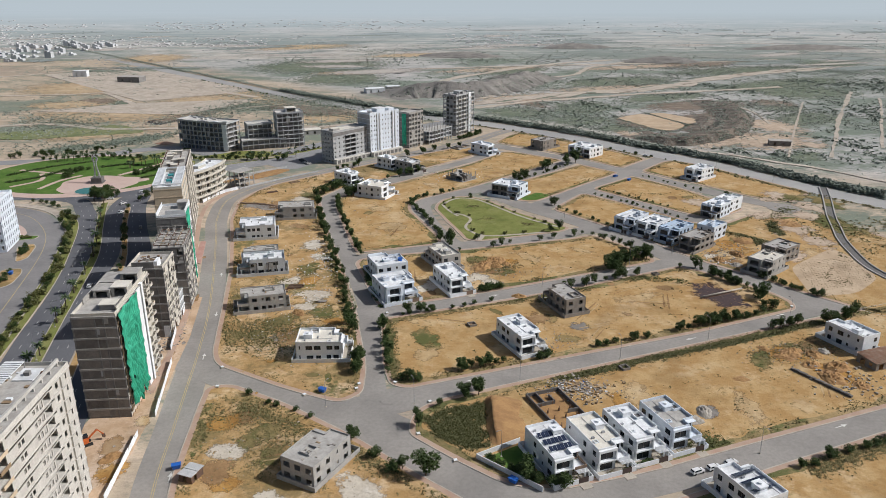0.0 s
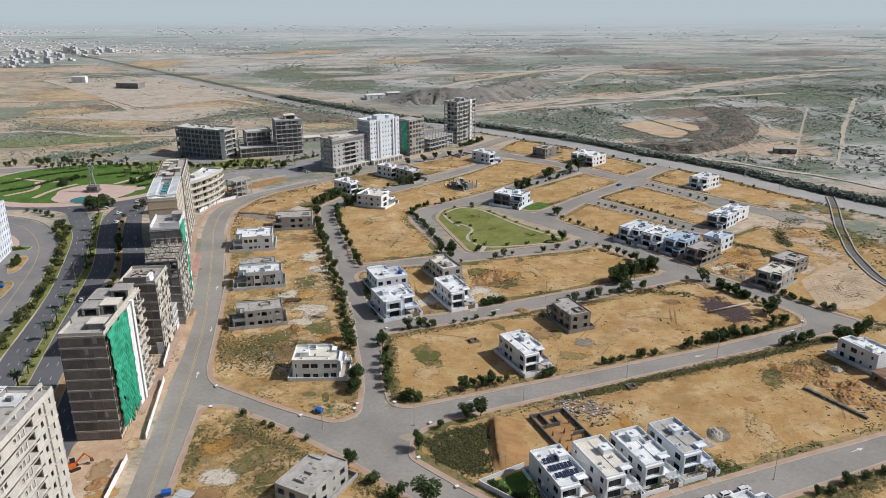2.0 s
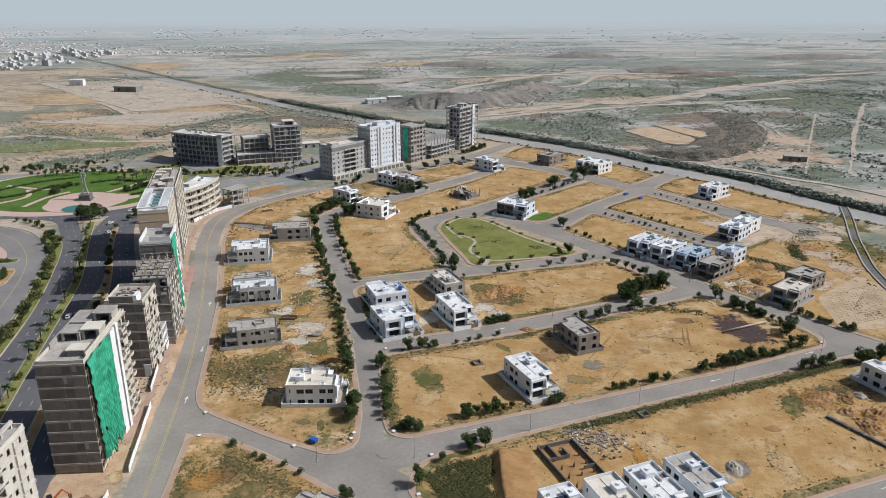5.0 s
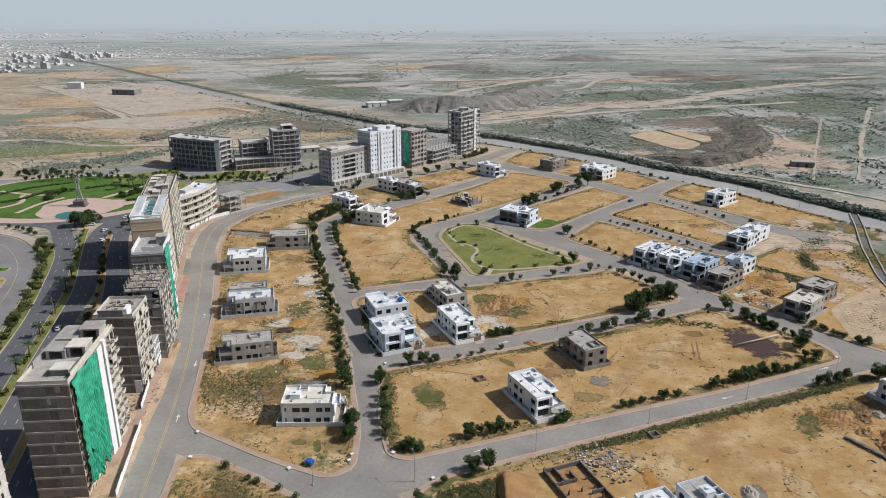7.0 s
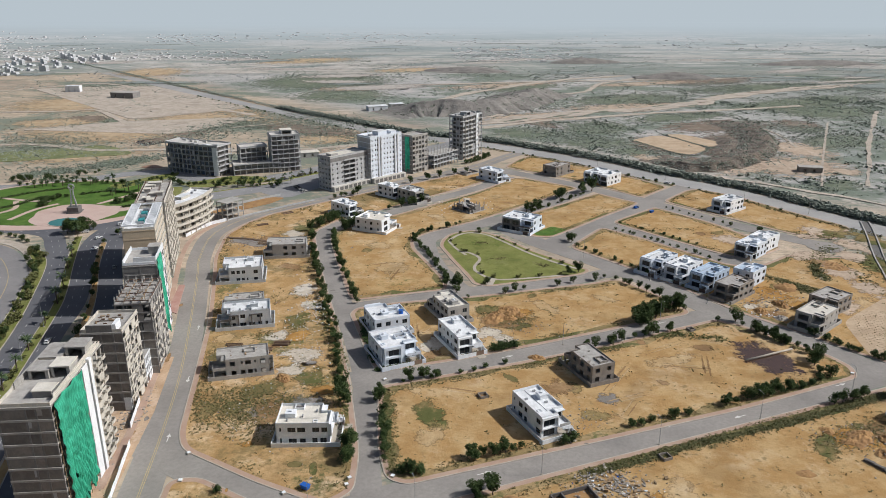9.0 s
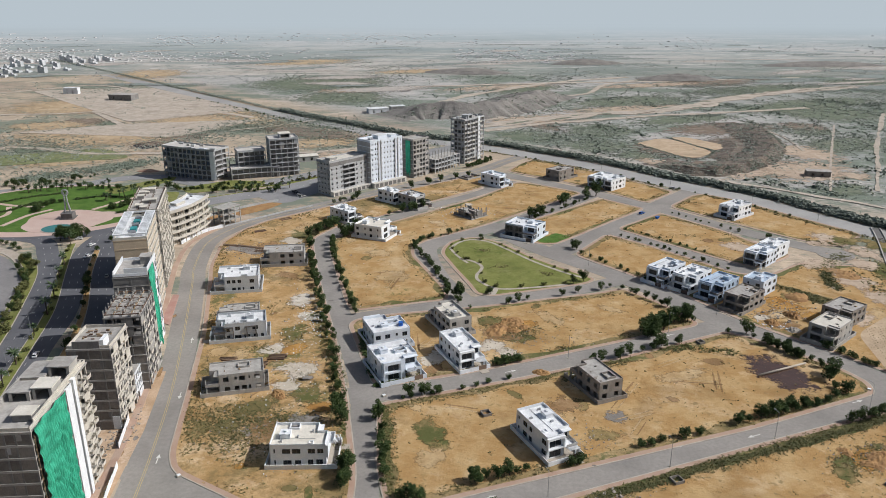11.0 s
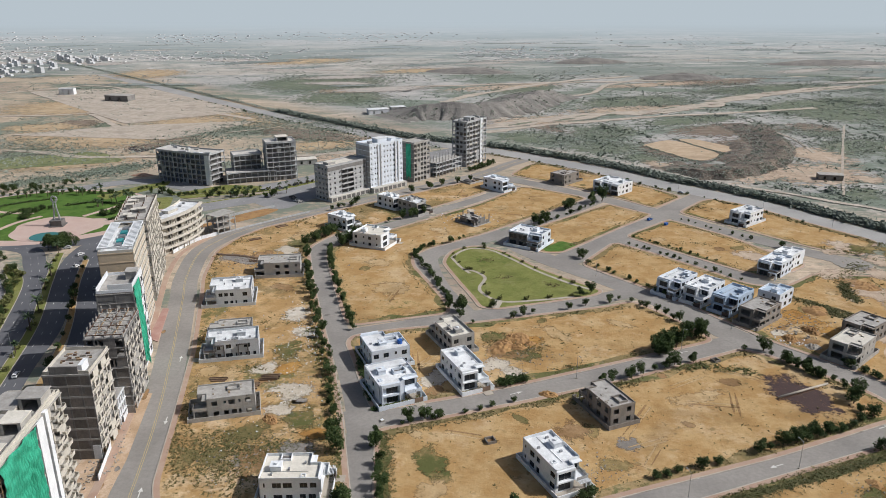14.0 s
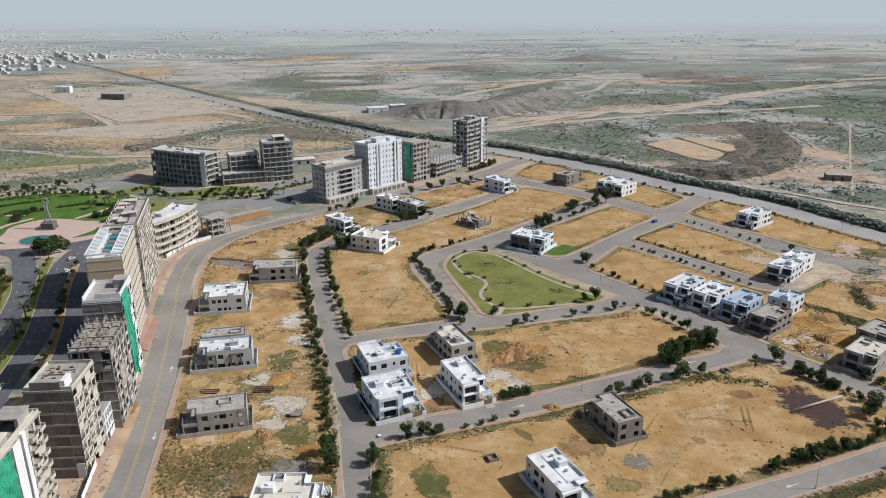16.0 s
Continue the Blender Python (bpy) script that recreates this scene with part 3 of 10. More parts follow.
BLOCKS = {
    "a": ([(-85, 250), (-81, 241), (-54, 225), (-34, 216), (-27, 222), (-27.5, 240), (-36, 283), (-45, 322), (-58, 369), (-66, 399), (-73, 428), (-78, 451), (-66, 476), (-44, 494), (-19, 522), (12, 555), (35, 585), (22, 603), (10, 597), (-32, 559), (-54, 541), (-74, 522), (-112, 485), (-122, 466), (-127, 444), (-122, 407), (-115, 383), (-101, 330), (-92, 286)], "wild"),
    "b": ([(-26, 279), (-23, 244), (-19, 228), (-13, 225), (26, 240), (94, 266), (143, 288), (145, 296), (140, 307), (117, 332), (108, 337), (104, 335), (55, 311), (21, 297), (-22, 281)], "plot"),
    "c": ([(-32, 301), (-28, 289), (0, 298), (22, 307), (69, 328), (102, 343), (90, 366), (77, 383), (65, 377), (45, 371), (9, 360), (-27, 352), (-42, 346), (-44, 340)], "plot"),
    "d": ([(-45, 353), (-27, 359), (-2, 367), (-4, 380), (-13, 404), (-21, 425), (-22, 438), (-15, 449), (-3, 459), (15, 474), (29, 489), (86, 550), (74, 561), (52, 577), (42, 580), (34, 567), (14, 538), (-17, 505), (-38, 483), (-56, 466), (-69, 450), (-66, 430), (-58, 399), (-50, 369)], "plot"),
    "e": ([(31, 475), (35, 452), (45, 443), (54, 443), (69, 459), (91, 484), (113, 507), (118, 514), (102, 530), (95, 538)], "plot"),
    "park": ([(-7, 437), (-8, 428), (-2, 408), (6, 384), (9, 373), (17, 371), (46, 381), (62, 387), (67, 393), (62, 399), (41, 422), (26, 445), (18, 452), (9, 456), (-3, 449)], "lawn"),
    "f": ([(-11, 206), (-11, 199), (2, 187), (17, 175), (30, 173), (56, 181), (93, 196), (139, 214), (250, 261), (300, 340), (147, 281), (41, 237), (-2, 219), (-9, 213)], "plot"),
    "g": ([(38, 160), (62, 135), (80, 90), (260, 90), (270, 256), (135, 203), (80, 179)], "plot"),
    "h": ([(-71.5, 228.2), (-79.9, 226.5), (-78.8, 213), (-77.3, 200), (-75.2, 181), (-71, 160), (-62, 128), (55, 105), (35, 143), (5, 170), (-7, 180), (-28, 199), (-50.8, 216.2)], "wild"),
    "q1": ([(91, 472), (110, 449), (134, 421), (148, 408), (174, 427), (166, 441), (151, 472), (125, 505)], "plot"),
    "q2": ([(60, 427), (84, 398), (104, 370), (121, 343), (137, 325), (152, 306), (164, 294), (176, 280), (260, 330), (206, 414), (184, 415), (172, 418), (150, 400), (136, 402), (120, 423), (102, 445), (84, 463)], "plot"),
    "q3": ([(133, 518), (161, 484), (187, 452), (206, 440), (228, 464), (204, 500), (184, 534), (165, 550), (156, 546)], "plot"),
    "q4": ([(37, 612), (56, 597), (73, 583), (105, 548), (122, 525), (148, 554), (136, 572), (98, 620), (62, 655), (50, 640)], "plot"),
}


def block(pts, top):
    """A raised block: a kerb, a strip of pavers and the soil inside."""
    outer = rounded(pts, 7.0)
    mid, inner = inset(outer, 0.35), inset(outer, 2.0)
    for nm, a, b, z0, z1, mt, lb in (("kerb", outer, mid, -0.02, 0.20, "kerb", "pale concrete kerb round a plot block"), ("pavement", mid, inner, 0.0, 0.185, "paver", "dusty red paver strip along the street")):
        bm = bmesh.new()
        strip(bm, a + [a[0]], b + [b[0]], z0, z1)
        tagged(part(nm, bm, M[mt]), lb, nm, kind="structure")
    bm = bmesh.new()
    prism(bm, [(p.x, p.y) for p in inner], 0.0, 0.19)
    if top == "plot":
        fine = [p.lerp(q, k / 4) for p, q in zip(inner, inner[1:] + inner[:1]) for k in range(4 if (q - p).length > 2 else 1)]
        edge = inset(fine, 1.0)
        ragged = [p + (q - p) * max(0.4, 2.6 + 3.4 * noise.noise(Vector((p.x * 0.13, p.y * 0.13, 5)))) for p, q in zip(fine, edge)]
        bv = bmesh.new()
        strip(bv, fine + [fine[0]], ragged + [ragged[0]], 0.05, 0.197)
        tagged(part("ground", bv, M["verge"]), "weedy verge inside the pavement", "verge", kind="structure")
    tagged(part("ground", bm, M[top]), {"plot": "bare levelled sandy building plot", "wild": "weedy sandy plot strewn with rubble", "lawn": "mown park lawn going dry"}[top], "ground", kind="structure")


for pts, top in BLOCKS.values():
    block(pts, top)


# ---- buildings ----
def villa(x, y, yaw, w, d, wall="white", roof="roofwhite", accent="accent", flip=1, done=True, floors=2, plot=True, solar=0, canopy=True, label="", yard=(1.3, 3.2, 1.5), gate_mat="gate", seed=1, wide=1.0, shown=None, front=True):
    """A two-storey flat-roofed villa. Its front faces its own -y; a notch in the front holds porch and balcony."""
    r = random.Random(seed)
    base = thing("villa" if done else "unfinished_villa", pose(x, y, 0.19, 0, 0, yaw), label, "house")
    fh = 3.35
    top = floors * fh
    hw, hd = w / 2, d / 2
    nx = 0.12 * w
    pts = [(-hw, hd), (-hw, -hd), (nx, -hd), (nx, -hd + 3.0), (hw, -hd + 3.0), (hw, hd)]
    if flip < 0:
        pts = [(-px, py) for px, py in pts][::-1]
    n = len(pts)
    for i in range(n):
        p0, p1 = pts[i], pts[(i + 1) % n]
        length = math.dist(p0, p1)
        facing_front = abs(p0[1] - p1[1]) < 0.1 and p0[1] < 0
        holes = []
        if length > 2.4:
            count = max(1, int(length / (3.5 if not facing_front else 5.0)))
            cols_ = []
            for k in range(count):
                if not facing_front and r.random() < 0.12:
                    continue
                ww = (min(4.0, length * 0.74) if facing_front else min(length * 0.2, 2.9, r.choice((0.9, 1.6, 2.0, 2.4)) * wide))
                cols_.append((length * (k + 0.5) / count + (r.uniform(-0.4, 0.4) if not facing_front else 0), ww, 2.3 if facing_front else (1.75 if ww > 1.2 else 1.2)))
            for fl in range(floors):
                for c, ww, hh in cols_:
                    zb = fl * fh + 2.65
                    holes.append((max(0.4, c - ww / 2), min(length - 0.4, c + ww / 2), zb - hh, zb))
            if shown and i in shown:
                holes = [(length * a, length * c, fl * fh + lo, fl * fh + hi) for fl, a, c, lo, hi in shown[i]]
        bm = bmesh.new()
        wall_run(bm, p0, p1, -0.25, top, 0.25, holes)
        part("wall", bm, M[accent if (facing_front and done and r.random() < 0.4) else wall], base)
        if done:
            for h in holes:
                window(base, p0, p1, *h)
    bm = bmesh.new()
    small = inset([Vector(p) for p in pts], 0.24)
    prism(bm, [(p.x, p.y) for p in small], top - 0.25, top)
    part("roof", bm, M[roof], base)
    bm = bmesh.new()
    prism(bm, [(p.x, p.y) for p in small], fh - 0.2, fh)
    part("floor_slab", bm, M["grey"], base)
    # parapet
    bm = bmesh.new()
    for i in range(n):
        wall_run(bm, pts[i], pts[(i + 1) % n], top, top + (0.85 if done else 0.45), 0.2, [])
    part("parapet", bm, M[wall], base)
    # porch in the notch
    f = flip
    def fx(a, b):
        return (a, b) if f > 0 else (-b, -a)
    if canopy:
        boxes("porch_slab", M[wall], base, [(*fx(nx + 0.05, hw + 0.1), -hd - 1.4, -hd + 3.0, fh - 0.3, fh - 0.05)])
        boxes("balcony_rail", M[accent if done else wall], base, [(*fx(nx + 0.05, hw + 0.1), -hd - 1.4, -hd - 1.25, fh - 0.05, fh + 0.85), (*fx(hw - 0.05, hw + 0.1), -hd - 1.25, -hd + 3.0, fh - 0.05, fh + 0.85)])
        boxes("pillar", M[wall], base, [(*fx(hw - 0.4, hw), -hd - 1.3, -hd - 0.9, -0.2, fh - 0.3)])
        boxes("eave", M[wall], base, [(*fx(nx + 0.02, hw + 0.05), -hd + 1.6, -hd + 3.0, top - 0.15, top + 0.05)])
    if front and done and canopy and w < 12.5:
        a0, a1 = fx(-hw, nx)
        yf = (-hd - 0.65, -hd - 0.01)
        boxes("front_frame", M[wall], base, [(a0, a1, *yf, top - 0.4, top + 0.35), (a0, a1, *yf, fh - 0.3, fh + 0.1), (a0, a0 + 0.35, *yf, fh + 0.1, top - 0.4), (a1 - 0.35, a1, *yf, fh + 0.1, top - 0.4)])
        for k in range(4):
            boxes("pergola_beam", M[wall], base, [(*fx(nx + 0.2, hw + 0.1), -hd - 2.9 + 0.4 * k, -hd - 2.78 + 0.4 * k, fh - 0.28, fh - 0.08)])
        boxes("pergola_post", M[wall], base, [(*fx(hw - 0.2, hw + 0.05), -hd - 2.95, -hd - 2.7, -0.2, fh - 0.28)])
    # stair tower and tank
    sx = r.uniform(-0.25, 0.25) * w
    sy = hd - r.uniform(3.5, 6.5)
    if done:
        boxes("stair_tower", M[wall], base, [(sx - 1.3, sx + 1.3, sy - 1.5, sy + 1.5, top, top + 1.5), (sx - 1.45, sx + 1.45, sy - 1.65, sy + 1.65, top + 1.5, top + 1.65)])
        boxes("skylight", M[wall], base, [(-hw + 1.2, -hw + 2.6, -hd + 3.6, -hd + 3.8, top, top + 0.4), (-hw + 1.2, -hw + 2.6, -hd + 4.8, -hd + 5.0, top, top + 0.4), (-hw + 1.2, -hw + 1.4, -hd + 3.8, -hd + 4.8, top, top + 0.4), (-hw + 2.4, -hw + 2.6, -hd + 3.8, -hd + 4.8, top, top + 0.4)])
        bm = bmesh.new()
        tube(bm, (sx, sy, top + 1.65), (sx, sy, top + 2.1), 0.5, 0.5, 12)
        part("water_tank", bm, M["white"], base, smooth=False)
        bm = bmesh.new()
        for k in range(1):
            px_ = r.uniform(-hw + 1, hw - 1)
            beam(bm, (px_, -hd + 3.4, top + 0.08), (px_, hd - 0.6, top + 0.08), 0.09)
        part("roof_pipe", bm, M["pole"], base)
        py_ = r.uniform(-1.0, 2.0)
        if r.random() < 0.55:
            # the roof is uncut: a dark sheet stands in for the shaded well
            boxes("light_well", M["accent"], base, [(*fx(hw - 2.6, hw - 0.45), py_, py_ + 2.6, top, top + 0.02)])
            boxes("well_upstand", M[wall], base, [(*fx(hw - 2.8, hw - 2.6), py_ - 0.2, py_ + 2.8, top, top + 0.75), (*fx(hw - 2.6, hw - 0.2), py_ - 0.2, py_, top, top + 0.75), (*fx(hw - 2.6, hw - 0.2), py_ + 2.6, py_ + 2.8, top, top + 0.75)])
        for k in range(3):
            ax, ay = r.uniform(-hw + 1, hw - 1), r.uniform(-hd + 4, hd - 1)
            boxes("roof_unit", M["pole"], base, [(ax - 0.45, ax + 0.45, ay - 0.25, ay + 0.25, top, top + 0.6)])
    else:
        boxes("roof_opening", M[wall], base, [(sx - 1.6, sx + 1.6, sy - 2, sy - 1.8, top, top + 0.7), (sx - 1.6, sx + 1.6, sy + 1.8, sy + 2, top, top + 0.7), (sx - 1.6, sx - 1.4, sy - 1.8, sy + 1.8, top, top + 0.7), (sx + 1.4, sx + 1.6, sy - 1.8, sy + 1.8, top, top + 0.7)])
        for k in range(10):
            ax, ay = r.uniform(-hw + 0.5, hw - 0.5), r.uniform(-hd + 3.5, hd - 0.5)
            boxes("building_debris", M[r.choice(("timber", "rubble", "block"))], base, [(ax, ax + r.uniform(0.3, 1.4), ay, ay + r.uniform(0.2, 0.7), top, top + r.uniform(0.1, 0.4))])
    for k in range(solar):
        sy0 = -hd + 3.6 + k * 3.4
        for c in range(6):
            bm = bmesh.new()
            x0 = -0.38 * w + c * 1.15
            v = [bm.verts.new(q) for q in ((x0, sy0, top + 0.35), (x0 + 1.05, sy0, top + 0.35), (x0 + 1.05, sy0 + 1.7, top + 0.95), (x0, sy0 + 1.7, top + 0.95))]
            u = [bm.verts.new(q.co + Vector((0, 0.02, -0.05))) for q in v]
            bm.faces.new(v)
            bm.faces.new(u[::-1])
            for a in range(4):
                bm.faces.new((v[a], u[a], u[(a + 1) % 4], v[(a + 1) % 4]))
            part("solar_panel", bm, M["solar"], base, "tilted dark solar panel")
        bm = bmesh.new()
        for c in (0, 3, 6):
            x0 = -0.38 * w + c * 1.12
            beam(bm, (x0, sy0 + 0.05, top), (x0, sy0 + 0.05, top + 0.34), 0.06)
            beam(bm, (x0, sy0 + 1.65, top), (x0, sy0 + 1.65, top + 0.9), 0.06)
        part("panel_stand", bm, M["pole"], base)
    if plot:
        a, fr, bk = yard
        x0, x1, y0, y1 = -hw - a, hw + a, -hd - fr, hd + bk
        g0, g1 = fx(hw - 3.3, hw - 0.2)
        bm = bmesh.new()
        wall_run(bm, (x0, y1), (x0, y0), -0.25, 1.5, 0.2, [])
        wall_run(bm, (x1, y0), (x1, y1), -0.25, 1.5, 0.2, [])
        wall_run(bm, (x1 - 0.2, y1), (x0 + 0.2, y1), -0.25, 1.5, 0.2, [])
        wall_run(bm, (x0 + 0.2, y0), (x1 - 0.2, y0), -0.25, 1.5, 0.2, [(g0 - x0 - 0.2, g1 - x0 - 0.2, -0.3, 1.6)])
        part("compound_wall", bm, M[wall], base)
        boxes("yard_paving", M["kerb" if done else "rubble"], base, [(x0 + 0.2, x1 - 0.2, y0 + 0.2, y1 - 0.2, -0.1, 0.018)])
        if done:
            bm = bmesh.new()
            box(bm, g0, g1, y0 + 0.06, y0 + 0.12, -0.1, 1.75)
            part("gate", bm, M[gate_mat], base, "dark sheet driveway gate")
            boxes("driveway", M["kerb"], base, [(g0, g1, y0 - 2.6, -hd + 3.0, -0.15, 0.03)])
        else:
            boxes("threshold", M["concrete"], base, [(g0, g1, y0, y0 + 0.6, -0.15, 0.05)])
    return base


def tower(x, y, yaw, w, d, floors, fh, wall, slab, sides, roof="roofgrey", columns=(), label="", name="apartment_tower", category="building", head=1.0, rooms=True, seed=3, glazed=False, win=(1.3, 1.5), bay=3.4, z=0.0, band=0.12, pattern=()):
    """A storeyed block: a slab a floor, walls by side ('solid', 'win', 'open', 'none'; front, right, back, left)."""
    r = random.Random(seed)
    base = thing(name, pose(x, y, z, 0, 0, yaw), label, category)
    hw, hd = w / 2, d / 2
    top = floors * fh
    cs = [(-hw, -hd), (hw, -hd), (hw, hd), (-hw, hd)]
    bm = bmesh.new()
    box(bm, -hw - band, hw + band, -hd - band, hd + band, -0.35, 0)
    slab_mesh = as_mesh(bm, "floor_slab", M[slab])
    for k in range(floors):
        ob = part("floor_slab", slab_mesh, None, base)
        ob.matrix_basis = Matrix.Translation((0, 0, (k + 1) * fh))
        if k == floors - 1 and roof != slab:
            boxes("roof", M[roof], base, [(-hw + 0.25, hw - 0.25, -hd + 0.25, hd - 0.25, top, top + 0.02)])
    for i, kind in enumerate(sides):
        if kind == "none":
            continue
        p0, p1 = cs[i], cs[(i + 1) % 4]
        length = math.dist(p0, p1)
        mat = wall[i] if isinstance(wall, tuple) else wall
        bm = bmesh.new()
        holes = []
        n = max(1, round(length / bay))
        for fl in range(floors):
            for k in range(n):
                c = length * (k + 0.5) / n
                lo, hi = fl * fh, (fl + 1) * fh - 0.35
                if kind == "win":
                    ww, hh = win
                    h = (c - ww / 2, c + ww / 2, lo + 1.0, lo + 1.0 + hh)
                elif kind == "open":
                    if r.random() < 0.2:
                        continue
                    h = (c - bay * 0.36, c + bay * 0.36, lo + (0.02 if r.random() < 0.5 else 0.9), hi - 0.25)
                elif kind == "pair":
                    if k % 3 == 2:
                        h = (c - bay * 0.42, c + bay * 0.42, lo + 0.05, hi - 0.2)
                    else:
                        h = (c - 0.55, c + 0.55, lo + 1.0, lo + 2.3)
                else:
                    continue
                holes.append(h)
        if kind == "rows":
            holes = [(a, c, fl * fh + lo, fl * fh + hi) for fl in range(floors) for a, c, lo, hi in pattern]
        wall_run(bm, p0, p1, 0 if kind != "solid" else 0.0, top - 0.36, 0.22, holes)
        part("wall", bm, M[mat], base)
        if glazed and kind == "win":
            for h in holes[:260]:
                window(base, p0, p1, *h, inset=0.08)
    nx, ny = columns or (0, 0)
    if nx:
        bm = bmesh.new()
        box(bm, -0.22, 0.22, -0.22, 0.22, 0, top - 0.36)
        cm = as_mesh(bm, "column", M[slab])
        for i in range(nx):
            for j in range(ny):
                ob = part("column", cm, None, base)
                ob.matrix_basis = Matrix.Translation(((-hw + 0.3) + (w - 0.6) * i / (nx - 1), (-hd + 0.3) + (d - 0.6) * j / (ny - 1), 0))
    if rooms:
        # core coloured dark to put shade behind the openings
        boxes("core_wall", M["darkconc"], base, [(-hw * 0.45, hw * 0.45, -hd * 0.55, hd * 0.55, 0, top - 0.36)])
    if head:
        bm = bmesh.new()
        for i in range(4):
            wall_run(bm, cs[i], cs[(i + 1) % 4], top, top + head, 0.2, [])
        part("parapet", bm, M[wall[1] if isinstance(wall, tuple) else wall], base)
    return base


def rebar(base, w, d, top, nx, ny, height=1.4, material="concrete"):
    """Column stubs with starter bars on a roof."""
    bm = bmesh.new()
    for sx, sy in ((-0.12, -0.12), (0.12, -0.12), (0.12, 0.12), (-0.12, 0.12)):
        beam(bm, (sx, sy, 0), (sx * 1.3, sy * 1.1, height), 0.05)
    box(bm, -0.2, 0.2, -0.2, 0.2, 0, height * 0.55)
    me = as_mesh(bm, "column_stub", M[material])
    for i in range(nx):
        for j in range(ny):
            ob = part("column_stub", me, None, base)
            ob.matrix_basis = Matrix.Translation((-w / 2 + 0.4 + (w - 0.8) * i / (nx - 1), -d / 2 + 0.4 + (d - 0.8) * j / (ny - 1), top))


